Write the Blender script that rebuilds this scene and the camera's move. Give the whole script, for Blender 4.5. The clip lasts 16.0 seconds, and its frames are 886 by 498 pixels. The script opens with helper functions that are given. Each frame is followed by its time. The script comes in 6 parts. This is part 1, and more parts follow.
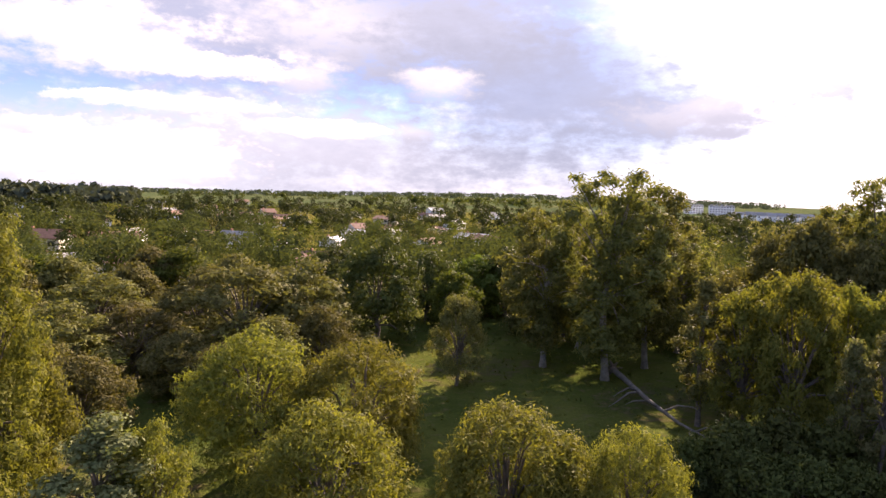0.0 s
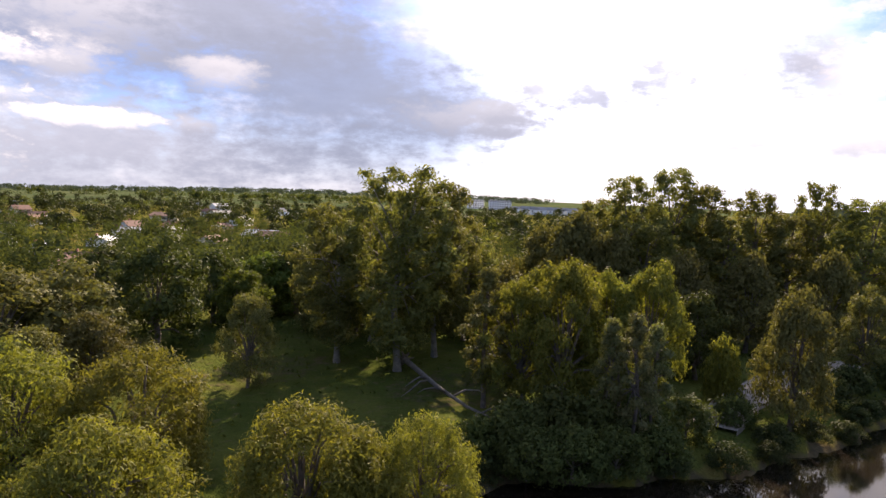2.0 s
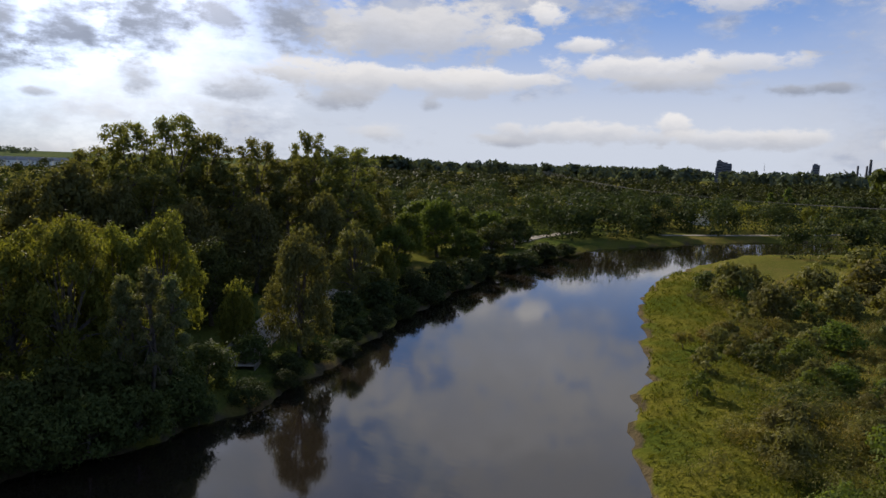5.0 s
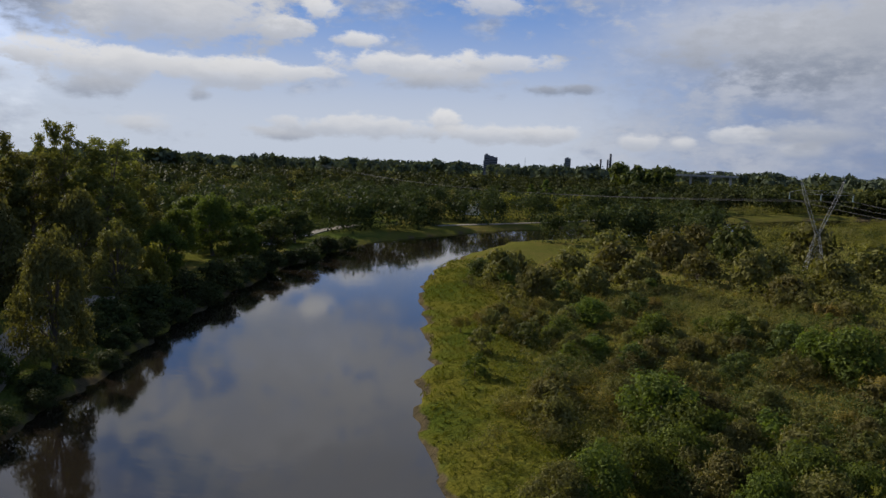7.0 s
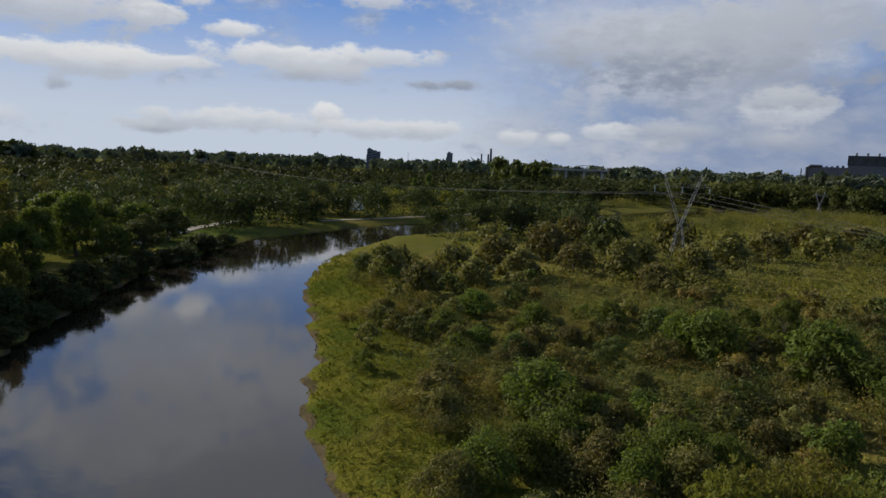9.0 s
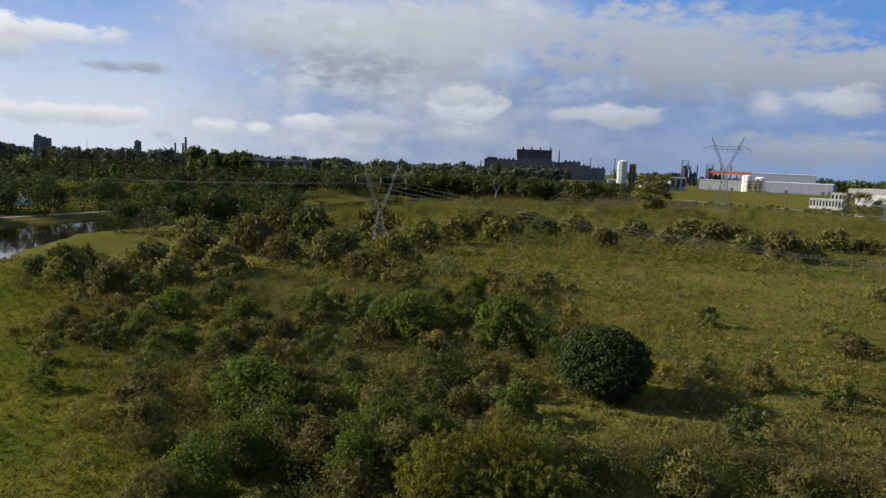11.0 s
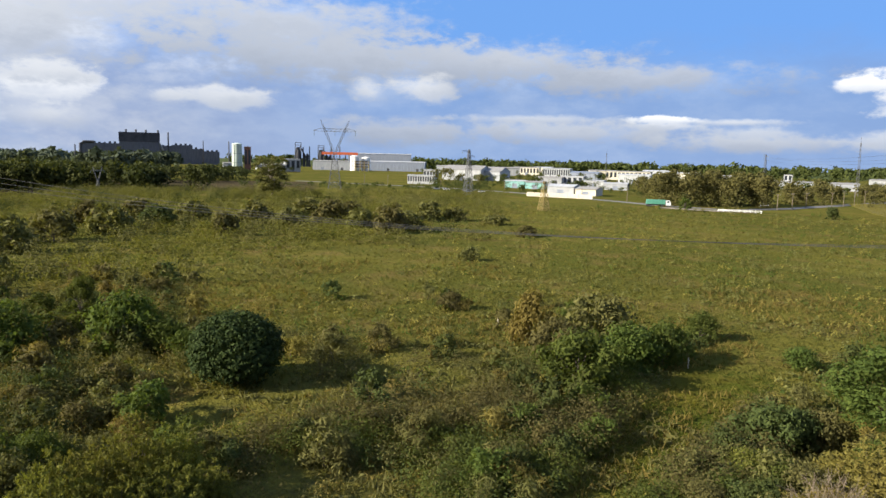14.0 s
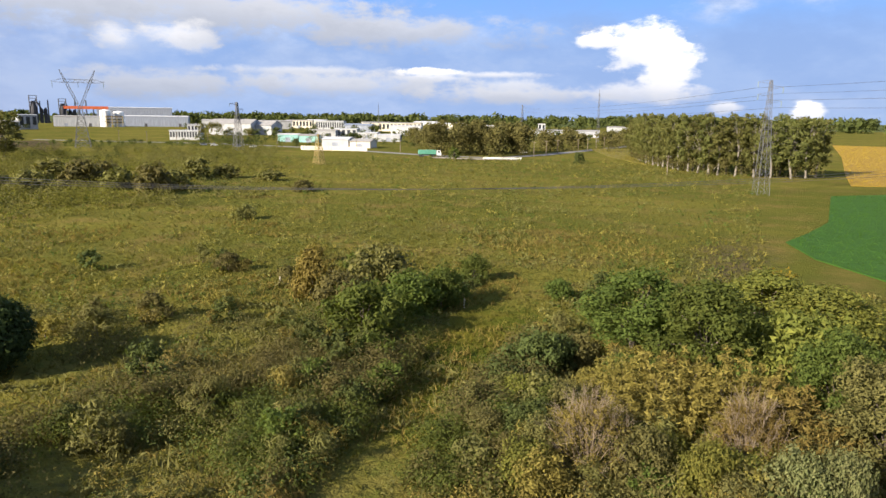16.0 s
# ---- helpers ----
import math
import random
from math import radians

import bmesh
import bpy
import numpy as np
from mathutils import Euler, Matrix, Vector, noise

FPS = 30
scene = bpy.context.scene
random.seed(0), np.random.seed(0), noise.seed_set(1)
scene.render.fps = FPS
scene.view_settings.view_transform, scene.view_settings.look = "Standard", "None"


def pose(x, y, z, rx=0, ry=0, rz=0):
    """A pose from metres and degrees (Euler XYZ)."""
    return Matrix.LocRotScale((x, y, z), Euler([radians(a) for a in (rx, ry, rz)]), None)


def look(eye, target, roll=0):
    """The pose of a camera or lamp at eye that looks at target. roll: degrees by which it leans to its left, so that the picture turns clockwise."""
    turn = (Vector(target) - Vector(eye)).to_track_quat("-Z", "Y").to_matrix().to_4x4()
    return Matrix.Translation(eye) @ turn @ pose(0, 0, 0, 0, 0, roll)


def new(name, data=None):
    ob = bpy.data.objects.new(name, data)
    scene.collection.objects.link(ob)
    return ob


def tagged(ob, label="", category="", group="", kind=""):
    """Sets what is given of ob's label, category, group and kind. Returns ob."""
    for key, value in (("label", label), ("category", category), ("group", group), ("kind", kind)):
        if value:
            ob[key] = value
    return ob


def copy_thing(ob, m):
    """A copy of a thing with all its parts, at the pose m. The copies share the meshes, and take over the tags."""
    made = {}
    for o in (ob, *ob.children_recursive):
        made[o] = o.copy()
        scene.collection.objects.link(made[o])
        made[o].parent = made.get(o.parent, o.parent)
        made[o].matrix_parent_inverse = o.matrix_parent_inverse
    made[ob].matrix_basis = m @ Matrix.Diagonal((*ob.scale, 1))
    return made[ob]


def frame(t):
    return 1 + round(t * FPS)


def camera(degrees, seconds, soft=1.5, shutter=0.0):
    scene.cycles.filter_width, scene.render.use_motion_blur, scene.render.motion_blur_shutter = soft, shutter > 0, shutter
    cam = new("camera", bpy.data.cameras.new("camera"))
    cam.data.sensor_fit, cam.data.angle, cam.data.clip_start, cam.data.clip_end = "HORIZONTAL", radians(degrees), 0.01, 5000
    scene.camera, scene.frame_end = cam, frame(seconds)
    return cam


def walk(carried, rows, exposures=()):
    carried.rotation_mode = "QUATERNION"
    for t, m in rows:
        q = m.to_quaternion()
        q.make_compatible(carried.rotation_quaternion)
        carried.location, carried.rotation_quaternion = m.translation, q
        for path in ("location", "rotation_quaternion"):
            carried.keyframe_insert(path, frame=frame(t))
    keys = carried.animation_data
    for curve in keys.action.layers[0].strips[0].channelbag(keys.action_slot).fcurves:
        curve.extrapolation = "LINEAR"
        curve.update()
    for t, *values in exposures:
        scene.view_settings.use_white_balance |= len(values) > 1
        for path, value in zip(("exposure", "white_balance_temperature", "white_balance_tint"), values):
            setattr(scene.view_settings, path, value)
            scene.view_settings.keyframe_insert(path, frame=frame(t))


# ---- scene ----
# ---- camera: a drone that hovers 20 m up and turns to its right ----
EYE_Z = 20.0
cam = camera(65.05, 16.0, soft=1.5)
PATH = [
    (0.0, -0.00, -4.85, -2.39), (0.5, -1.27, -4.85, -2.53), (1.0, -5.67, -4.76, -2.55), (1.5, -10.89, -4.58, -2.61),
    (2.0, -17.15, -4.49, -2.54), (2.5, -21.49, -6.86, -2.55), (3.0, -26.71, -7.72, -2.45), (3.5, -34.55, -7.47, -2.35),
    (4.0, -43.28, -7.25, -2.14), (4.5, -50.89, -7.11, -2.06), (4.7, -53.20, -7.11, -2.06), (6.8, -72.47, -7.00, -2.07),
    (7.0, -74.32, -7.00, -2.07), (7.5, -78.33, -7.04, -1.98), (8.0, -80.92, -7.13, -1.87), (8.2, -81.35, -7.13, -1.89),
    (10.3, -94.90, -7.16, -2.74), (10.5, -97.82, -7.16, -2.79), (11.0, -107.92, -6.90, -2.47), (11.5, -116.60, -6.84, -2.23),
    (12.0, -122.74, -6.86, -2.03), (12.5, -125.07, -7.02, -1.71), (13.0, -129.66, -7.18, -1.58), (13.5, -133.81, -7.27, -1.42),
    (14.0, -138.68, -7.28, -1.33), (14.5, -142.90, -7.34, -1.23), (14.7, -145.0, -7.55, -1.13), (14.85, -146.4, -9.6, -1.05), (15.0, -147.78, -13.00, -0.97), (15.5, -152.12, -13.18, -0.81),
    (16.0, -157.02, -10.79, -0.64),
]
EXPOSURE = [(0.0, 2.0, 7500, 28), (2.0, 1.65, 7250, 22), (3.5, 1.35, 6900, 17), (4.7, 0.8, 6550, 12), (7.0, 0.5, 6300, 10), (8.0, 0.5, 6250, 9), (10.5, 0.68, 6300, 8), (12.5, 1.05, 6350, 8), (14.5, 1.25, 6450, 8), (15.5, 1.35, 6600, 10), (16.0, 1.5, 6750, 11)]
walk(cam, [(t, pose(0, 0, EYE_Z, 90 + pitch, roll, yaw)) for t, yaw, pitch, roll in PATH], EXPOSURE)

# ---- light: low sun behind thin cloud, heading 28 degrees right of the first view ----
SUN_AZ, SUN_EL = -28.0, 25.0
sun = new("sun", bpy.data.lights.new("sun", "SUN"))
sun.data.energy, sun.data.angle, sun.data.color = 5.0, radians(0.8), (1.0, 0.90, 0.74)
sun_from = Vector((-math.sin(radians(SUN_AZ)) * math.cos(radians(SUN_EL)), math.cos(radians(SUN_AZ)) * math.cos(radians(SUN_EL)), math.sin(radians(SUN_EL))))
sun.matrix_world = look(sun_from * 100, (0, 0, 0))


def node(tree, kind, **values):
    n = tree.nodes.new(kind)
    for key, value in values.items():
        if key == "op":
            n.operation = value
        elif key == "blend":
            n.blend_type = value
        elif key == "data":
            n.data_type = value
        elif key[0] == "i":
            n.inputs[int(key[1:])].default_value = value
    return n


def wire(tree, a, b):
    tree.links.new(a, b)


def maths(tree, op, a, b=None):
    n = node(tree, "ShaderNodeMath", op=op)
    for k, v in enumerate((a, b)):
        if v is None:
            continue
        if isinstance(v, (int, float)):
            n.inputs[k].default_value = v
        else:
            wire(tree, v, n.inputs[k])
    return n.outputs[0]


def blend(tree, fac, a, b, kind="MIX"):
    n = node(tree, "ShaderNodeMix", data="RGBA", blend=kind)
    for k, v in ((0, fac), (6, a), (7, b)):
        if isinstance(v, (int, float)):
            n.inputs[k].default_value = v
        elif isinstance(v, tuple):
            n.inputs[k].default_value = (*v, 1)
        else:
            wire(tree, v, n.inputs[k])
    return n.outputs[2]


def ramp(tree, fac, lo, hi, a=0.0, b=1.0):
    n = node(tree, "ShaderNodeMapRange")
    n.interpolation_type = "SMOOTHSTEP"
    n.inputs[1].default_value, n.inputs[2].default_value, n.inputs[3].default_value, n.inputs[4].default_value = lo, hi, a, b
    wire(tree, fac, n.inputs[0])
    return n.outputs[0]


def grain(tree, vector, scale, detail=4.0, rough=0.55):
    n = node(tree, "ShaderNodeTexNoise", i2=scale, i3=detail, i4=rough)
    wire(tree, vector, n.inputs[0])
    return n.outputs[0]


# clouds: heading, height, half width, half height (degrees), greyness
CLOUDS_AHEAD = [
    (17.0, 12.0, 22.0, 6.5, 0.95), (14.0, 2.6, 26.0, 3.6, 0.8),     (7.1, 12.4, 11.6, 2.8, 0.55), (27.2, 10.0, 9.8, 2.6, 0.2), (25.3, 1.8, 9.8, 2.1, 0.15), (-8.0, 8.0, 13.5, 7.5, 1.0), (-16.5, 6.4, 7.5, 3.0, 1.0), (-1.0, 13.0, 10.0, 4.5, 0.92),
    (2.9, 4.4, 2.3, 0.7, 0.75), (11.4, 8.3, 3.0, 1.4, 0.65), (0.5, 8.5, 2.6, 1.4, 0.5), (10.0, 4.5, 5.4, 0.6, 0.0),
    (21.8, 5.8, 7.7, 0.6, 0.0), (31.4, 3.3, 2.6, 0.8, 0.65), (20.3, 8.8, 7.0, 0.9, 0.05), (-19.5, 6.1, 7.0, 1.4, 0.8)]
CLOUDS_SUNWARD = [
    (-28.5, 8.6, 3.0, 2.1, 0.8), (-33.7, 9.3, 3.4, 2.2, 0.8), (-24.4, 8.7, 1.9, 2.1, 0.7), (-20.9, 6.8, 3.8, 1.0, 0.75), (-38.8, 10.1, 2.2, 1.4, 0.6), (-47.9, 9.5, 1.4, 1.2, 0),
    (-44.0, 10.6, 3.4, 2.3, 0.8), (-55.3, 10.9, 6.9, 2.2, 0.35), (-61.5, 10.0, 2.0, 0.8, 0.0), (-50.9, 6.7, 9.3, 0.9, 0.0), (-60.9, 6.7, 5.4, 0.7, 0), (-32.9, 5.3, 1.7, 1.4, 0.5),
    (-40.1, 5.1, 3.1, 1.0, 0.5), (-48.7, 4.8, 1.6, 0.9, 0.4), (-55.1, 4.5, 0.9, 0.5, 0.6), (-26.5, 3.9, 1.2, 0.4, 0.5), (-60.7, 2.0, 2.7, 0.5, 0.35)]
CLOUDS_RIVER = [
    (-98.2, 10.2, 11.1, 2.8, 0.25), (-104.1, 8.1, 9.0, 3.3, 0.4), (-106.8, 10.6, 4.3, 1.9, 0.3), (-100.1, 6.8, 3.6, 1.0, 0.85), (-53.3, 10.2, 7.6, 2.1, 0.15), (-64.3, 11.5, 1.5, 0.8, 0),
    (-67.5, 9.4, 2.0, 0.6, 0.0), (-78.2, 12.4, 2.3, 0.8, 0.1), (-48.3, 6.2, 4.2, 1.2, 0.1), (-57.1, 6.2, 5.3, 0.9, 0.1), (-71.5, 7.7, 6.4, 1.0, 0.0), (-79.2, 8.0, 3.5, 0.7, 0.05),
    (-74.3, 6.6, 5.1, 0.7, 0.35), (-47.5, 4.6, 2.1, 0.8, 0.5), (-82.3, 6.1, 1.6, 0.4, 0.7), (-85.2, 6.2, 1.4, 0.4, 0.7)]
CLOUDS_LOW = [
    (-51.0, 2.1, 2.6, 0.7, 0.2), (-61.1, 1.8, 2.5, 0.4, 0.4), (-68.0, 2.7, 6.8, 0.8, 0.1), (-74.4, 3.4, 1.4, 0.8, 0), (-78.5, 2.5, 4.7, 0.7, 0.1), (-83.1, 2.6, 2.3, 0.7, 0.1),
    (-89.9, 2.2, 1.8, 0.7, 0.1), (-93.0, 2.2, 1.1, 0.5, 0.1), (-97.1, 2.8, 2.1, 0.7, 0.1), (-100.8, 1.9, 2.4, 0.7, 0.3), (-109.4, 4.5, 3.1, 1.2, 0.15), (-109.6, 2.6, 2.7, 0.9, 0.45)]
# higher cloud, seen mirrored in the river
CLOUDS_HIGH = [
    (-72.0, 21.0, 13.0, 6.0, 0.3), (-63.0, 15.5, 8.0, 4.0, 0.15), (-86.0, 16.0, 7.0, 4.0, 0.2), (-60.0, 21.0, 9.0, 5.0, 0.05), (-72.0, 17.0, 6.0, 4.0, 0.2), (-48.0, 18.0, 8.0, 3.5, 0.1), (-84.0, 23.0, 9.0, 4.0, 0.3), (-66.0, 27.0, 10.0, 4.0, 0.15),
    (-40.0, 24.0, 9.0, 4.0, 0.3), (-100.0, 19.0, 12.0, 4.0, 0.35), (-130.0, 20.0, 16.0, 5.0, 0.3), (-165.0, 22.0, 14.0, 4.0, 0.2), (5.0, 22.0, 14.0, 5.0, 0.3)]
CLOUDS_DECK = [
    (-110.4, 10.8, 12.5, 2.3, 0.3), (-125.8, 9.8, 11.0, 2.6, 0.45), (-129.1, 7.7, 13.3, 2.1, 0.6), (-103.7, 8.8, 13.9, 2.3, 0.35), (-100.2, 7.8, 4.6, 1.2, 0.7), (-112.4, 12.5, 1.4, 0.8, 0.05),
    (-109.3, 5.4, 2.8, 0.7, 0.1), (-101.7, 3.0, 3.7, 0.9, 0.2), (-117.6, 4.3, 1.8, 0.6, 0.2), (-121.5, 4.2, 3.1, 0.8, 0.15), (-137.2, 5.4, 2.1, 0.9, 0.1), (-132.8, 5.2, 1.5, 0.8, 0.2),
    (-138.9, 7.5, 13.8, 1.9, 0.6), (-154.0, 6.6, 10.2, 1.3, 0.55)]
CLOUDS_MEADOW = [
    (-120.9, 4.5, 4.0, 0.8, 0.2), (-109.5, 5.5, 2.7, 0.9, 0.2), (-156.2, 3.0, 2.8, 0.3, 0.05), (-162.6, 2.4, 3.6, 0.7, 0.3), (-146.2, 3.4, 6.7, 0.4, 0.3), (-144.5, 7.8, 6.6, 1.4, 0.5),
    (-148.7, 2.4, 10.0, 0.9, 0.5), (-136.0, 2.1, 7.3, 1.2, 0.65), (-162.3, 1.7, 6.9, 0.7, 0.5), (-136.2, 5.8, 3.0, 1.0, 0.1), (-132.4, 5.6, 1.2, 1.0, 0.2), (-174.7, 4.1, 2.1, 2.0, 0),
    (-173.0, 5.5, 2.8, 1.6, 0), (-169.2, 5.8, 1.8, 0.5, 0.0), (-160.9, 3.3, 4.2, 0.3, 0.1), (-173.2, 2.0, 4.7, 0.8, 0.2), (-184.3, 0.8, 1.1, 0.8, 0), (-178.8, 0.9, 1.0, 0.5, 0.1),
    (-156.3, 3.5, 2.3, 0.3, 0)]


def make_sky():
    world = bpy.data.worlds.new("sky")
    scene.world = world
    world.use_nodes = True
    t = world.node_tree
    t.nodes.clear()
    sky = t.nodes.new("ShaderNodeTexSky")
    sky.sky_type, sky.sun_disc = "NISHITA", False
    sky.sun_elevation, sky.sun_rotation = radians(SUN_EL), radians(-SUN_AZ)
    sky.air_density, sky.dust_density, sky.ozone_density = 1.0, 0.4, 3.0
    way = t.nodes.new("ShaderNodeTexCoord").outputs["Generated"]
    # headings are counted from -80 degrees, so that the seam lies behind
    turn = node(t, "ShaderNodeVectorRotate")
    turn.rotation_type = "Z_AXIS"
    wire(t, way, turn.inputs[0])
    turn.inputs[3].default_value = radians(80)
    split = node(t, "ShaderNodeSeparateXYZ")
    wire(t, turn.outputs[0], split.inputs[0])
    az = maths(t, "MULTIPLY", maths(t, "ARCTAN2", maths(t, "MULTIPLY", split.outputs[0], -1.0), split.outputs[1]), 180 / math.pi)
    el = maths(t, "MULTIPLY", maths(t, "ARCSINE", split.outputs[2]), 180 / math.pi)
    flat = node(t, "ShaderNodeCombineXYZ")
    wire(t, az, flat.inputs[0])
    wire(t, maths(t, "MULTIPLY", el, 2.0), flat.inputs[1])
    puffs = grain(t, flat.outputs[0], 0.42, 7.0, 0.62)
    wisps = grain(t, flat.outputs[0], 0.13, 6.0, 0.6)
    veils = grain(t, flat.outputs[0], 0.035, 3.0, 0.5)
    # the blue, whiter towards the horizon
    blue = blend(t, 1.0, sky.outputs[0], (0.58, 0.78, 1.3), "MULTIPLY")
    blue = blend(t, ramp(t, az, 44.0, 24.0, 0.0, 0.8), blue, (2.1, 4.7, 10.5))
    base = blend(t, ramp(t, el, 0.0, 9.0, 0.7, 0.0), blue, (5.6, 6.4, 8.0))
    pale = maths(t, "MULTIPLY", maths(t, "MULTIPLY", ramp(t, az, 52.0, 36.0), ramp(t, az, -22.0, -4.0)), ramp(t, el, 15.0, 1.5, 0.0, 0.9))
    base = blend(t, pale, base, (9.6, 10.3, 11.6))
    # thin broken sheets above
    sheet = ramp(t, maths(t, "ADD", maths(t, "MULTIPLY", wisps, 0.6), maths(t, "MULTIPLY", veils, 0.6)), 0.60, 0.74)
    # cloud cover above the view, added for ambient light and river reflections
    sheet = maths(t, "MAXIMUM", maths(t, "MULTIPLY", sheet, 0.8), maths(t, "MULTIPLY", ramp(t, maths(t, "ADD", el, maths(t, "MULTIPLY", wisps, 24.0)), 26.0, 46.0, 0.0, 0.75), ramp(t, el, 44.0, 60.0, 1.0, 0.08)))
    colour = blend(t, sheet, base, blend(t, ramp(t, puffs, 0.35, 0.65), (4.7, 5.4, 7.1), (8.4, 8.7, 9.5)))
    # a pale grey sheet over the river and the scrub
    over = maths(t, "MULTIPLY", maths(t, "MULTIPLY", ramp(t, az, 0.0, -14.0), ramp(t, az, -46.0, -24.0)), ramp(t, maths(t, "ADD", puffs, maths(t, "MULTIPLY", wisps, 0.6)), 0.62, 0.92, 0.05, 0.7))
    colour = blend(t, over, colour, blend(t, ramp(t, wisps, 0.35, 0.65), (5.6, 6.3, 8.0), (8.6, 8.9, 9.8)))
    veil = maths(t, "MULTIPLY", ramp(t, az, -5.0, -40.0), ramp(t, maths(t, "ADD", el, maths(t, "MULTIPLY", wisps, 7.0)), 13.5, 8.5))
    colour = blend(t, maths(t, "MULTIPLY", veil, 0.72), colour, blend(t, ramp(t, wisps, 0.38, 0.62), (3.2, 3.9, 6.0), (4.4, 5.1, 6.9)))
    colour = blend(t, maths(t, "MULTIPLY", ramp(t, az, -36.0, -58.0), 0.4), colour, (2.0, 4.2, 8.6))
    ruffle = maths(t, "SUBTRACT", maths(t, "ADD", maths(t, "MULTIPLY", puffs, 1.1), maths(t, "MULTIPLY", wisps, 0.9)), 1.0)
    # the bright cloud round the sun
    near = node(t, "ShaderNodeCombineXYZ")
    wire(t, maths(t, "MULTIPLY", maths(t, "SUBTRACT", az, SUN_AZ + 78), 1 / 16.0), near.inputs[0])
    wire(t, maths(t, "MULTIPLY", maths(t, "SUBTRACT", el, 15.0), 1 / 14.0), near.inputs[1])
    far = node(t, "ShaderNodeVectorMath", op="LENGTH")
    wire(t, near.outputs[0], far.inputs[0])
    glow = ramp(t, maths(t, "ADD", far.outputs[1], maths(t, "MULTIPLY", ruffle, 0.5)), 1.35, 0.25)
    colour = blend(t, glow, colour, (13.0, 12.6, 11.6), "ADD")
    dull = [(a, e, wa, we, grey if grey == 0 else 0.28 + 0.72 * grey) for a, e, wa, we, grey in CLOUDS_DECK + CLOUDS_MEADOW]
    for a, e, wa, we, grey in CLOUDS_HIGH + CLOUDS_AHEAD + CLOUDS_SUNWARD + CLOUDS_RIVER + CLOUDS_LOW + dull:
        off = node(t, "ShaderNodeCombineXYZ")
        dx = maths(t, "MULTIPLY", maths(t, "SUBTRACT", az, a + 80), 1 / (wa * 1.15))
        dy = maths(t, "MULTIPLY", maths(t, "SUBTRACT", el, e), 1 / (we * 1.15))
        wire(t, dx, off.inputs[0])
        wire(t, dy, off.inputs[1])
        far = node(t, "ShaderNodeVectorMath", op="LENGTH")
        wire(t, off.outputs[0], far.inputs[0])
        edge = maths(t, "ADD", far.outputs[1], maths(t, "MULTIPLY", ruffle, 1.9 if grey < 0.9 else 0.9))
        cover = ramp(t, edge, 1.15, 0.55 if grey < 0.2 else 0.2 if grey < 0.9 else 0.25)
        lit = ramp(t, maths(t, "ADD", dy, maths(t, "MULTIPLY", ruffle, 1.2)), -0.9, 0.9)
        top = tuple((1 - grey) * w + grey * d for w, d in zip((13.2, 12.9, 12.6), (3.3, 4.0, 5.5)))
        foot = tuple((1 - grey) * w + grey * d for w, d in zip((8.4, 8.7, 9.5), (2.6, 3.2, 4.5)))
        colour = blend(t, maths(t, "MULTIPLY", cover, 0.92 if grey == 0 or grey > 0.6 else 0.8), colour, blend(t, lit, foot, top))
    back = node(t, "ShaderNodeBackground", i1=0.041)
    wire(t, colour, back.inputs[0])
    out = t.nodes.new("ShaderNodeOutputWorld")
    wire(t, back.outputs[0], out.inputs[0])


make_sky()

# ---- materials ----


def material(name):
    m = bpy.data.materials.new(name)
    m.use_nodes = True
    return m, m.node_tree, m.node_tree.nodes["Principled BSDF"]


def bumped(t, b, height, strength=0.4, size=0.05):
    n = node(t, "ShaderNodeBump")
    n.inputs["Strength"].default_value, n.inputs["Distance"].default_value = strength, size
    wire(t, height, n.inputs["Height"])
    wire(t, n.outputs[0], b.inputs["Normal"])


def position(t):
    return t.nodes.new("ShaderNodeNewGeometry").outputs["Position"]


def leafy(name, dark, mid, light, thin=0.35, gloss=0.25):
    """Leaves: every leaf its own shade, every plant its own cast, light shining through."""
    m, t, b = material(name)
    island = t.nodes.new("ShaderNodeNewGeometry").outputs["Random Per Island"]
    shade = blend(t, ramp(t, island, 0.45, 1.0, 0.0, 0.6), blend(t, ramp(t, island, 0.0, 0.5, 0.45, 1.0), dark, mid), light)
    one = t.nodes.new("ShaderNodeObjectInfo").outputs["Random"]
    patch = grain(t, position(t), 0.45, 2.0)
    fine = grain(t, position(t), 9.0, 2.0, 0.7)
    shade = blend(t, 1.0, shade, blend(t, ramp(t, fine, 0.34, 0.66), (0.84, 0.84, 0.86), (1.16, 1.16, 1.12)), "MULTIPLY")
    bumped(t, b, fine, 0.5, 0.08)
    tint = node(t, "ShaderNodeHueSaturation")
    wire(t, maths(t, "ADD", maths(t, "MULTIPLY", one, 0.035), 0.4825), tint.inputs["Hue"])
    wire(t, maths(t, "ADD", maths(t, "MULTIPLY", patch, 0.7), maths(t, "ADD", maths(t, "MULTIPLY", one, 0.35), 0.48)), tint.inputs["Value"])
    wire(t, shade, tint.inputs["Color"])
    wire(t, tint.outputs[0], b.inputs["Base Color"])
    b.inputs["Roughness"].default_value, b.inputs["Specular IOR Level"].default_value = 0.7, gloss * 0.6
    through_leaf = t.nodes.new("ShaderNodeBsdfTranslucent")
    wire(t, blend(t, 1.0, tint.outputs[0], (1.15, 1.15, 0.5), "MULTIPLY"), through_leaf.inputs[0])
    both = node(t, "ShaderNodeMixShader", i0=thin)
    wire(t, b.outputs[0], both.inputs[1])
    wire(t, through_leaf.outputs[0], both.inputs[2])
    wire(t, both.outputs[0], t.nodes["Material Output"].inputs[0])
    return m


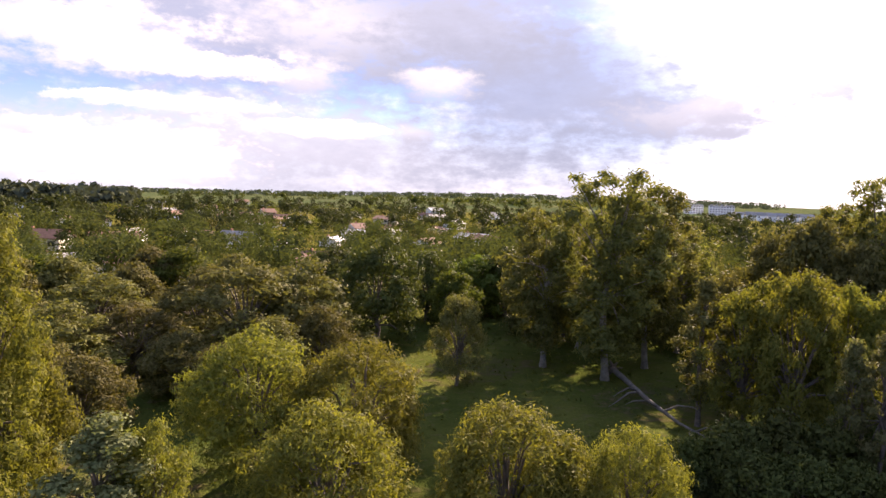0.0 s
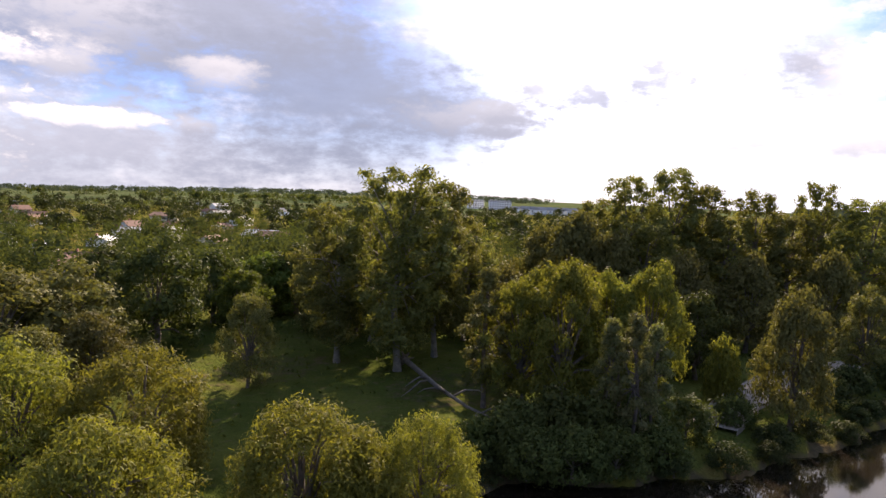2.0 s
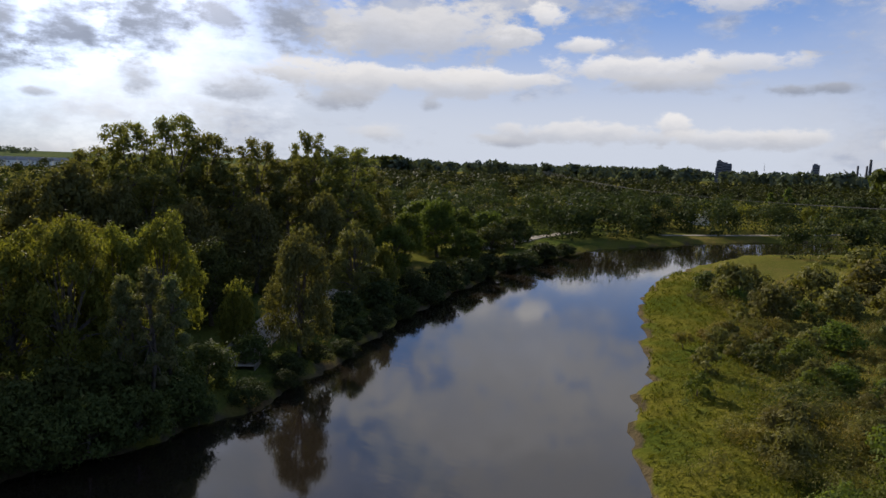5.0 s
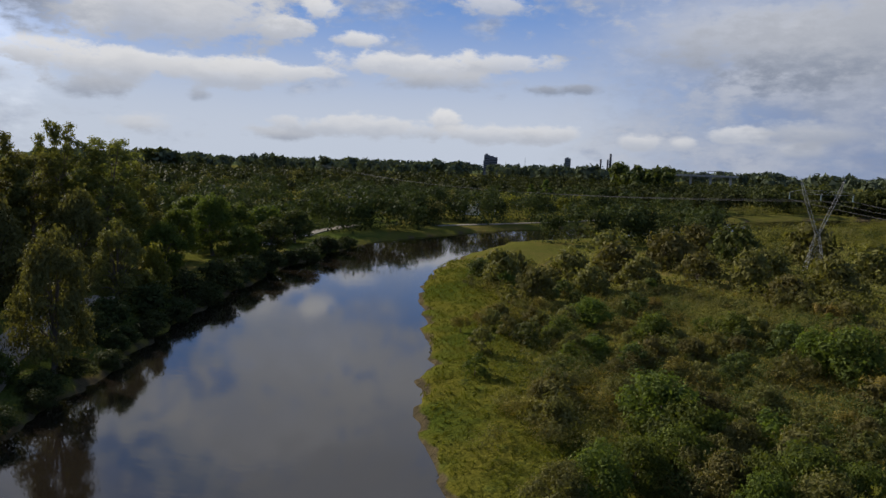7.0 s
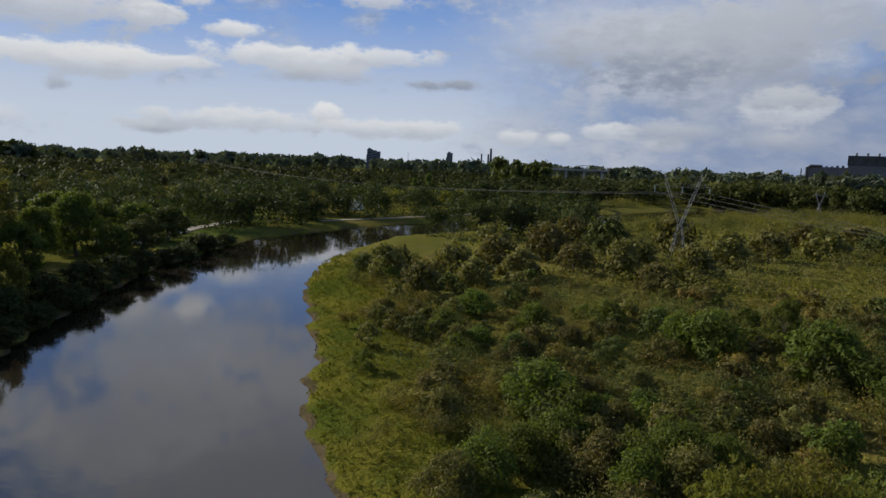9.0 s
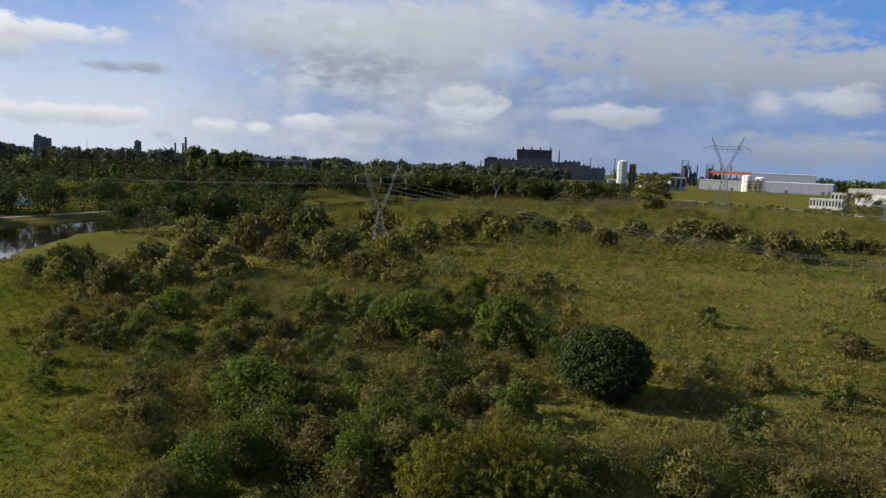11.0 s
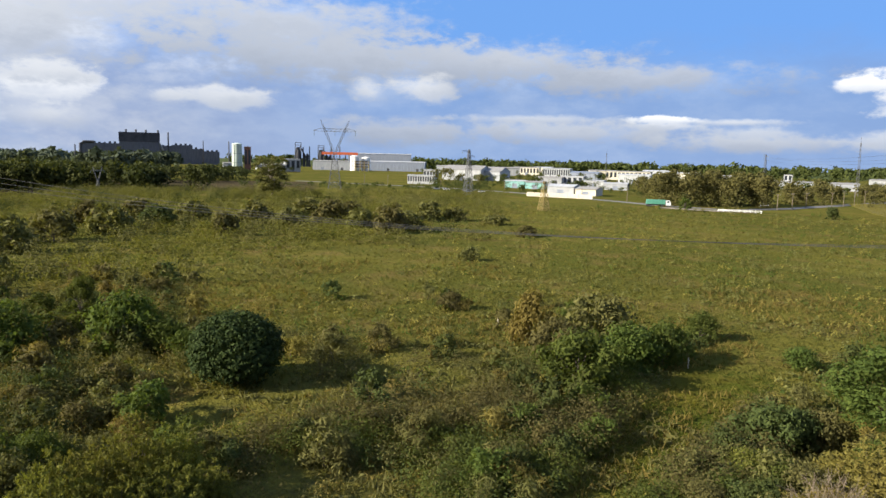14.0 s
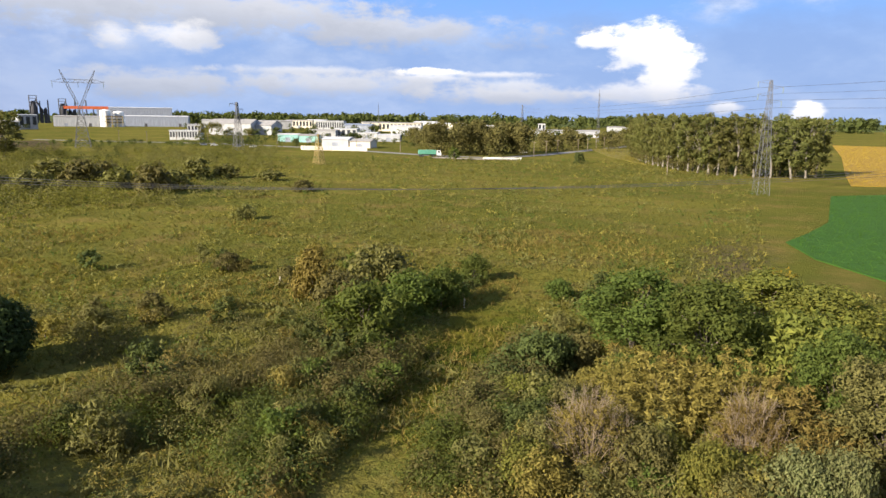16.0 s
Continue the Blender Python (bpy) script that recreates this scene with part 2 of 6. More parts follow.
def plain(name, a, b_, scale=3.0, rough=0.8, metal=0.0, bump=0.2, spec=0.3, fine=12.0):
    """A surface with a coarse and a fine variation between two colours."""
    m, t, b = material(name)
    p = t.nodes.new("ShaderNodeTexCoord").outputs["Object"]
    coarse, small = grain(t, p, scale, 4.0), grain(t, p, scale * fine, 3.0)
    both = maths(t, "ADD", maths(t, "MULTIPLY", coarse, 0.7), maths(t, "MULTIPLY", small, 0.3))
    one = t.nodes.new("ShaderNodeObjectInfo").outputs["Random"]
    col = blend(t, ramp(t, both, 0.32, 0.68), a, b_)
    tint = node(t, "ShaderNodeHueSaturation")
    wire(t, maths(t, "ADD", maths(t, "MULTIPLY", one, 0.25), 0.875), tint.inputs["Value"])
    wire(t, col, tint.inputs["Color"])
    wire(t, tint.outputs[0], b.inputs["Base Color"])
    b.inputs["Roughness"].default_value, b.inputs["Metallic"].default_value, b.inputs["Specular IOR Level"].default_value = rough, metal, spec
    if bump:
        bumped(t, b, both, bump)
    return m


def ribbed(name, a, b_, pitch=1.0, rough=0.5, metal=0.0):
    """Profiled sheet: upright ribs, streaked."""
    m, t, b = material(name)
    p = t.nodes.new("ShaderNodeTexCoord").outputs["Object"]
    w = node(t, "ShaderNodeTexWave", i1=6.28 / pitch / 6.28 * 1.0)
    w.bands_direction = "X"
    wire(t, p, w.inputs[0])
    streak = node(t, "ShaderNodeMapping")
    streak.inputs["Scale"].default_value = (0.9, 0.9, 0.08)
    wire(t, p, streak.inputs[0])
    wire(t, blend(t, ramp(t, grain(t, streak.outputs[0], 1.0, 4.0), 0.35, 0.7), a, b_), b.inputs["Base Color"])
    b.inputs["Roughness"].default_value, b.inputs["Metallic"].default_value = rough, metal
    bumped(t, b, w.outputs[1], 0.5, 0.08)
    return m


def ground_material():
    """Rough meadow; the 'zone' attribute says where it is lawn (r), marsh (g), bare soil (b) or far cropland (alpha)."""
    m, t, b = material("ground")
    p = position(t)
    zone = t.nodes.new("ShaderNodeAttribute")
    zone.attribute_name = "zone"
    parts = node(t, "ShaderNodeSeparateXYZ")
    wire(t, zone.outputs["Vector"], parts.inputs[0])
    big, mid, small, tiny = grain(t, p, 0.012, 5.0), grain(t, p, 0.09, 5.0), grain(t, p, 0.7, 5.0, 0.65), grain(t, p, 3.5, 4.0, 0.7)
    meadow = blend(t, ramp(t, big, 0.38, 0.62), (0.082, 0.085, 0.018), (0.130, 0.117, 0.026))
    meadow = blend(t, maths(t, "MULTIPLY", ramp(t, mid, 0.45, 0.7), 0.75), meadow, (0.165, 0.115, 0.042))
    lanes = node(t, "ShaderNodeMapping")
    lanes.inputs["Scale"].default_value = (0.014, 0.07, 1.0)
    wire(t, p, lanes.inputs[0])
    meadow = blend(t, maths(t, "MULTIPLY", ramp(t, grain(t, lanes.outputs[0], 1.0, 5.0, 0.6), 0.42, 0.62), 0.6), meadow, (0.078, 0.078, 0.020))
    meadow = blend(t, maths(t, "MULTIPLY", ramp(t, small, 0.46, 0.68), 0.75), meadow, (0.075, 0.086, 0.018))
    lawn = blend(t, ramp(t, mid, 0.35, 0.65), (0.047, 0.064, 0.014), (0.084, 0.094, 0.022))
    lawn = blend(t, maths(t, "MULTIPLY", ramp(t, small, 0.52, 0.72), 0.55), lawn, (0.11, 0.085, 0.045))
    marsh = blend(t, ramp(t, mid, 0.35, 0.6), (0.050, 0.064, 0.010), (0.10, 0.092, 0.015))
    marsh = blend(t, maths(t, "MULTIPLY", ramp(t, small, 0.5, 0.7), 0.5), marsh, (0.07, 0.09, 0.02))
    soil = blend(t, ramp(t, small, 0.3, 0.7), (0.045, 0.038, 0.024), (0.092, 0.072, 0.04))
    crop = blend(t, ramp(t, big, 0.42, 0.58), (0.05, 0.072, 0.032), (0.09, 0.10, 0.046))
    frayed = maths(t, "MULTIPLY", maths(t, "SUBTRACT", small, 0.5), 0.9)
    col = blend(t, zone.outputs["Alpha"], meadow, crop)
    for k, c in ((0, lawn), (1, marsh), (2, soil)):
        col = blend(t, ramp(t, maths(t, "ADD", parts.outputs[k], frayed), 0.3, 0.7), col, c)
    col = blend(t, 1.0, col, blend(t, tiny, (0.55, 0.55, 0.55), (1.4, 1.4, 1.4)), "MULTIPLY")
    wire(t, col, b.inputs["Base Color"])
    b.inputs["Roughness"].default_value, b.inputs["Specular IOR Level"].default_value = 1.0, 0.0
    bumped(t, b, maths(t, "ADD", small, maths(t, "MULTIPLY", tiny, 0.5)), 0.9, 0.5)
    return m


def water_material():
    m, t, b = material("water")
    p = position(t)
    b.inputs["Base Color"].default_value = (0.013, 0.010, 0.007, 1)
    calm = ramp(t, grain(t, p, 0.03, 2.0), 0.4, 0.65)
    b.inputs["Roughness"].default_value, b.inputs["IOR"].default_value = 0.05, 1.7
    b.inputs["Specular IOR Level"].default_value = 0.5
    stretch = node(t, "ShaderNodeMapping")
    stretch.inputs["Scale"].default_value = (1.0, 0.45, 1.0)
    stretch.inputs["Rotation"].default_value = (0, 0, 0.6)
    wire(t, p, stretch.inputs[0])
    waves = maths(t, "MULTIPLY", grain(t, stretch.outputs[0], 1.6, 3.0), maths(t, "ADD", maths(t, "MULTIPLY", calm, 0.8), 0.2))
    bumped(t, b, waves, 0.06, 0.10)
    return m


GROUND, WATER = ground_material(), water_material()
LEAF = {
    "willow": leafy("willow_leaves", (0.088, 0.096, 0.022), (0.142, 0.146, 0.031), (0.21, 0.20, 0.042), 0.42, 0.12),
    "dark": leafy("dark_leaves", (0.036, 0.046, 0.016), (0.060, 0.074, 0.023), (0.09, 0.102, 0.029), 0.3, 0.1),
    # foliage darkened in its colour to stand for backlit shade
    "deep": leafy("shade_dark_leaves", (0.024, 0.031, 0.013), (0.040, 0.049, 0.018), (0.062, 0.070, 0.024), 0.22, 0.06),
    "green": leafy("green_leaves", (0.048, 0.068, 0.017), (0.076, 0.099, 0.023), (0.115, 0.136, 0.031), 0.42, 0.1),
    "olive": leafy("olive_leaves", (0.068, 0.066, 0.025), (0.106, 0.099, 0.035), (0.155, 0.14, 0.048), 0.32, 0.1),
    "gum": leafy("gum_leaves", (0.068, 0.076, 0.027), (0.115, 0.118, 0.038), (0.18, 0.17, 0.055), 0.45, 0.12),
    "yellow": leafy("yellowing_leaves", (0.082, 0.092, 0.022), (0.128, 0.134, 0.030), (0.20, 0.19, 0.04), 0.4, 0.1),
    "gold": leafy("golden_leaves", (0.16, 0.15, 0.024), (0.26, 0.22, 0.03), (0.44, 0.30, 0.035), 0.4, 0.1),
    "pale": leafy("pale_leaves", (0.078, 0.09, 0.036), (0.12, 0.13, 0.052), (0.185, 0.18, 0.08), 0.35, 0.2),
    "brown": leafy("brown_leaves", (0.108, 0.088, 0.026), (0.160, 0.129, 0.036), (0.228, 0.184, 0.052), 0.35, 0.08),
    "glossy": leafy("glossy_leaves", (0.020, 0.032, 0.011), (0.033, 0.050, 0.016), (0.056, 0.075, 0.023), 0.2, 0.1),
    "grass": leafy("grass_blades", (0.078, 0.079, 0.018), (0.112, 0.106, 0.024), (0.15, 0.134, 0.034), 0.35, 0.05),
    "reed": leafy("marsh_blades", (0.05, 0.062, 0.008), (0.078, 0.086, 0.011), (0.115, 0.11, 0.016), 0.35, 0.05),
    "far": leafy("far_leaves", (0.038, 0.046, 0.019), (0.058, 0.067, 0.025), (0.09, 0.096, 0.034), 0.28, 0.0),
    # distance haze mixed into the leaf colour: paler and bluer
    "farther": leafy("hazed_wood_leaves", (0.062, 0.077, 0.056), (0.075, 0.09, 0.062), (0.09, 0.105, 0.07), 0.15, 0.0),
}
BARK = plain("bark", (0.06, 0.05, 0.042), (0.14, 0.115, 0.09), 2.0, 0.95, bump=0.6)
GREY_BARK = plain("grey_bark", (0.10, 0.09, 0.075), (0.22, 0.20, 0.165), 1.2, 0.9, bump=0.4)
PALE_BARK = plain("pale_bark", (0.17, 0.145, 0.115), (0.36, 0.325, 0.27), 1.2, 0.85, bump=0.4)
LOG_BARK = plain("log_bark", (0.07, 0.062, 0.053), (0.14, 0.125, 0.105), 1.2, 0.95, bump=0.5)
DRY_TWIG = plain("dry_twigs", (0.15, 0.115, 0.08), (0.25, 0.195, 0.14), 2.0, 0.9)
STEEL = plain("weathered_steel", (0.085, 0.088, 0.095), (0.15, 0.153, 0.16), 0.6, 0.65, 0.2, 0.0)
PALE_STEEL = plain("galvanised_steel", (0.20, 0.20, 0.205), (0.31, 0.31, 0.315), 0.6, 0.6, 0.2, 0.0)
RUSTED = plain("yellowed_steel", (0.22, 0.17, 0.07), (0.33, 0.25, 0.1), 0.8, 0.7, 0.2, 0.0)
CABLE = plain("cable", (0.03, 0.03, 0.033), (0.055, 0.055, 0.06), 0.3, 0.7, 0.0, 0.0)
GLASS_INSULATOR = plain("insulator_glass", (0.12, 0.16, 0.16), (0.2, 0.25, 0.25), 3.0, 0.2, bump=0.0, spec=0.6)
WHITE = plain("white_paint", (0.66, 0.66, 0.64), (0.80, 0.80, 0.78), 0.25, 0.7)
SHED_WHITE = plain("weathered_white_sheet", (0.27, 0.28, 0.295), (0.40, 0.405, 0.415), 0.25, 0.7)
CREAM = plain("cream_render", (0.50, 0.45, 0.36), (0.62, 0.57, 0.47), 0.4, 0.85)
GREY_WALL = ribbed("grey_sheet", (0.27, 0.285, 0.31), (0.36, 0.375, 0.40), 0.9)
PALE_SHEET = ribbed("pale_sheet", (0.30, 0.31, 0.32), (0.41, 0.42, 0.43), 1.1)
BLUE_SHEET = ribbed("blue_grey_sheet", (0.17, 0.195, 0.25), (0.235, 0.265, 0.325), 1.0)
TEAL = ribbed("teal_sheet", (0.16, 0.36, 0.34), (0.25, 0.46, 0.43), 1.0)
ROOF_RED = plain("clay_tiles", (0.12, 0.062, 0.045), (0.20, 0.105, 0.075), 1.2, 0.85, bump=0.5)
ROOF_GREY = plain("fibre_roof", (0.18, 0.175, 0.17), (0.30, 0.29, 0.275), 0.7, 0.85)
ROOF_WHITE = plain("white_roof", (0.34, 0.35, 0.37), (0.47, 0.475, 0.49), 0.12, 0.6)
RED_SHEET = plain("orange_red_sheet", (0.50, 0.10, 0.04), (0.62, 0.15, 0.06), 0.3, 0.6)
DARK_STEEL = plain("sooty_steel", (0.035, 0.037, 0.045), (0.075, 0.075, 0.085), 0.08, 0.8)
SOOT_WALL = ribbed("sooty_cladding", (0.085, 0.09, 0.11), (0.14, 0.145, 0.165), 4.0, 0.7)
CONCRETE = plain("concrete", (0.26, 0.25, 0.235), (0.40, 0.385, 0.36), 0.4, 0.9)
PANE = plain("window_glass", (0.02, 0.024, 0.03), (0.04, 0.045, 0.055), 0.5, 0.08, bump=0.0, spec=0.6)
ASPHALT = plain("asphalt", (0.10, 0.098, 0.098), (0.16, 0.155, 0.15), 0.4, 0.9)
DUST_ROAD = plain("dirt_track", (0.18, 0.155, 0.12), (0.27, 0.235, 0.19), 0.3, 0.95)
TANK_GREEN = plain("pale_green_paint", (0.42, 0.50, 0.44), (0.54, 0.61, 0.55), 0.1, 0.5)
BRICK = plain("brick_red", (0.21, 0.10, 0.07), (0.30, 0.15, 0.105), 0.2, 0.9)
TIMBER = plain("weathered_timber", (0.12, 0.095, 0.07), (0.22, 0.18, 0.14), 1.5, 0.9)
RUBBER = plain("rubber", (0.015, 0.015, 0.015), (0.03, 0.03, 0.03), 3.0, 0.8)
CROP_GREEN = leafy("soy_leaves", (0.030, 0.068, 0.011), (0.045, 0.095, 0.015), (0.062, 0.118, 0.02), 0.3, 0.1)
CROP_GOLD = leafy("ripe_soy_leaves", (0.22, 0.15, 0.022), (0.31, 0.20, 0.026), (0.40, 0.265, 0.036), 0.3)
CROP_PALE = leafy("yellowing_soy_leaves", (0.13, 0.125, 0.026), (0.19, 0.175, 0.032), (0.27, 0.235, 0.04), 0.3)
CAR_WHITE = plain("car_paint_white", (0.7, 0.7, 0.7), (0.78, 0.78, 0.78), 0.5, 0.25, bump=0.0, spec=0.5)
TRUCK_GREEN = plain("truck_green_paint", (0.07, 0.24, 0.17), (0.12, 0.32, 0.24), 0.6, 0.5, bump=0.05)

# ---- building blocks ----


def polar(az, far):
    """A place on the ground by its heading (degrees, left is positive) and distance from the camera's stand."""
    return -math.sin(radians(az)) * far, math.cos(radians(az)) * far


def mesh_of(name, verts, quads, material_, smooth=False):
    """A mesh from arrays; quads may hold -1 as the fourth corner of a triangle."""
    verts, quads = np.asarray(verts, "f").reshape(-1, 3), np.asarray(quads, "i").reshape(-1, 4)
    me = bpy.data.meshes.new(name)
    tri = quads[:, 3] < 0
    sizes = np.where(tri, 3, 4)
    loops = quads.reshape(-1)
    loops = loops[loops >= 0]
    me.vertices.add(len(verts))
    me.vertices.foreach_set("co", verts.reshape(-1))
    me.loops.add(len(loops))
    me.loops.foreach_set("vertex_index", loops.astype("i"))
    me.polygons.add(len(quads))
    me.polygons.foreach_set("loop_start", np.concatenate(([0], np.cumsum(sizes)[:-1])).astype("i"))
    me.polygons.foreach_set("use_smooth", np.full(len(quads), smooth))
    me.materials.append(material_)
    me.update(calc_edges=True)
    return me


class Shape:
    """Gathers boxes, bars and prisms into one mesh."""

    def __init__(self):
        self.v, self.f = [], []

    def add(self, verts, faces):
        n = len(self.v)
        self.v += [tuple(p) for p in verts]
        self.f += [tuple(k + n if k >= 0 else -1 for k in (*q, -1)[:4]) for q in faces]
        return self

    def box(self, x0, x1, y0, y1, z0, z1):
        p = [(x, y, z) for z in (z0, z1) for x, y in ((x0, y0), (x1, y0), (x1, y1), (x0, y1))]
        return self.add(p, [(3, 2, 1, 0), (4, 5, 6, 7), (0, 1, 5, 4), (1, 2, 6, 5), (2, 3, 7, 6), (3, 0, 4, 7)])

    def tube(self, points, radii, sides=6, caps=True):
        pts = [Vector(p) for p in points]
        if isinstance(radii, (int, float)):
            radii = [radii] * len(pts)
        rows = []
        for i, p in enumerate(pts):
            d = (pts[min(i + 1, len(pts) - 1)] - pts[max(i - 1, 0)]).normalized()
            a = d.orthogonal().normalized() if abs(d.z) < 0.99 else Vector((1, 0, 0))
            b = d.cross(a).normalized()
            a = b.cross(d)
            rows.append([p + (a * math.cos(k * math.tau / sides) + b * math.sin(k * math.tau / sides)) * radii[i] for k in range(sides)])
        faces = [(i * sides + k, i * sides + (k + 1) % sides, (i + 1) * sides + (k + 1) % sides, (i + 1) * sides + k) for i in range(len(pts) - 1) for k in range(sides)]
        if caps and sides == 4:
            faces += [(3, 2, 1, 0), tuple((len(pts) - 1) * 4 + k for k in range(4))]
        self.add([q for r in rows for q in r], faces)
        if caps and sides != 4:
            for row, flip in ((rows[0], True), (rows[-1], False)):
                c = sum(row, Vector()) / sides
                self.add([*row, c], [((k + 1) % sides, k, sides) if flip else (k, (k + 1) % sides, sides) for k in range(sides)])
        return self

    def gable(self, x0, x1, y0, y1, z, rise, eave=0.4, thick=0.18):
        """Two roof slabs with the ridge along x."""
        ym = (y0 + y1) / 2
        drop = rise / ((y1 - y0) / 2) * eave
        for side in (y0 - eave, y1 + eave):
            p = [(x0 - eave, side, z - drop), (x1 + eave, side, z - drop), (x1 + eave, ym, z + rise), (x0 - eave, ym, z + rise)]
            p += [(a, b, c + thick) for a, b, c in p]
            self.add(p, [(0, 1, 2, 3), (7, 6, 5, 4), (0, 4, 5, 1), (1, 5, 6, 2), (2, 6, 7, 3), (3, 7, 4, 0)])
        return self

    def gable_ends(self, x0, x1, y0, y1, z, rise):
        ym = (y0 + y1) / 2
        for x in (x0, x1):
            w = 0.12 if x == x0 else -0.12
            p = [(x, y0, z), (x, y1, z), (x, ym, z + rise), (x + w, y0, z), (x + w, y1, z), (x + w, ym, z + rise)]
            self.add(p, [(0, 1, 2), (5, 4, 3), (0, 3, 4, 1), (1, 4, 5, 2), (2, 5, 3, 0)])
        return self

    def made(self, name, material_, parent=None, label="", smooth=False):
        ob = new(name, mesh_of(name, self.v, self.f, material_, smooth))
        ob.parent = parent
        return tagged(ob, label) if label else ob


def empty(name, m, label, category, group=""):
    ob = new(name)
    ob.empty_display_size = 0.5
    ob.matrix_world = m
    return tagged(ob, label, category, group)


# ---- plants ----
rng = np.random.default_rng(7)


def units(n):
    d = rng.normal(size=(n, 3))
    return d / np.linalg.norm(d, axis=1)[:, None]


OUTWARD = {}


def leaves(points, length, width, droop=0.0, upright=0.0):
    """A pointed blade at every point; those of a clump lie roughly along its outside."""
    n = len(points)
    a = units(n)
    out = OUTWARD.pop("ways", None)
    if droop:
        a = a * (1 - droop) + np.array((0, 0, -droop))
    if upright:
        a = a * (1 - upright) + np.array((0, 0, upright))
    a /= np.linalg.norm(a, axis=1)[:, None]
    side = units(n)
    if out is not None and len(out) == n:
        side = out + side * 0.5
        side /= np.linalg.norm(side, axis=1)[:, None] + 1e-6
        a = a - side * (a * side).sum(1)[:, None]
        a /= np.linalg.norm(a, axis=1)[:, None] + 1e-6
    b = np.cross(a, side)
    b /= np.linalg.norm(b, axis=1)[:, None] + 1e-6
    size = rng.uniform(0.65, 1.3, (n, 1))
    a, b = a * length * size / 2, b * width * size / 2
    v = np.stack((points - a + b, points + a, points - a * 0.6 - b), 1).reshape(-1, 3)
    return v, np.c_[np.arange(3 * n).reshape(-1, 3), np.full(n, -1)]


def in_clumps(clumps, n, bias=0.45):
    """Points in and mostly on the outside of a set of clumps (x, y, z, r)."""
    c = np.asarray(clumps)
    w = c[:, 3] ** 2.2
    k = rng.choice(len(c), n, p=w / w.sum())
    d = units(n)
    d[:, 2] = np.where(rng.random(n) < 0.55, np.abs(d[:, 2]), d[:, 2])
    OUTWARD["ways"] = d
    return c[k, :3] + d * (c[k, 3:4] * rng.random((n, 1)) ** bias) * (1, 1, 0.85) + rng.normal(size=(n, 3)) * c[k, 3:4] * 0.17


def limbs(shape, foot, fork, ends, thick, bend=0.25, sides=5):
    """A trunk from foot to fork, and bent limbs from along it to the ends."""
    foot, fork = Vector(foot), Vector(fork)
    mid = (foot + fork) / 2 + Vector((rng.normal() * 0.06, rng.normal() * 0.06, 0)) * (fork - foot).length
    shape.tube([foot - Vector((0, 0, 0.3)), foot + (mid - foot) * 0.15, mid, fork], [thick * 1.5, thick * 1.1, thick * 0.9, thick * 0.65], 7, False)
    for e in ends:
        e = Vector(e)
        start = foot.lerp(fork, rng.uniform(0.62, 1.0))
        if start.z > e.z:
            start = foot.lerp(fork, 0.6)
        knee = start.lerp(e, 0.5) + Vector((0, 0, (e - start).length * bend * rng.uniform(0.3, 1.0)))
        r = thick * rng.uniform(0.28, 0.45)
        shape.tube([start, start.lerp(knee, 0.55), knee, e], [r, r * 0.8, r * 0.6, r * 0.22], sides, False)
    return shape


def dome(n, r, z0, z1, lean=0.75, size=(0.26, 0.4)):
    """Clumps over a crown of radius r from z0 to z1."""
    out = []
    for k in range(n):
        u = (k + 0.5) / n
        ang = k * 2.39996 + rng.uniform(-0.3, 0.3)
        s = rng.uniform(*size) * r
        z = z0 + (z1 - z0) * u ** lean
        ring = math.sqrt(max(0.02, 1 - ((z - z0) / (z1 - z0)) ** 2.2)) if u > 0.25 else rng.uniform(0.55, 0.95)
        reach = max(0.0, r - s * 0.8) * ring * rng.uniform(0.6, 1.12)
        z += rng.normal() * 0.05 * (z1 - z0)
        out.append((math.cos(ang) * reach, math.sin(ang) * reach, z - s * 0.6, s))
    return out


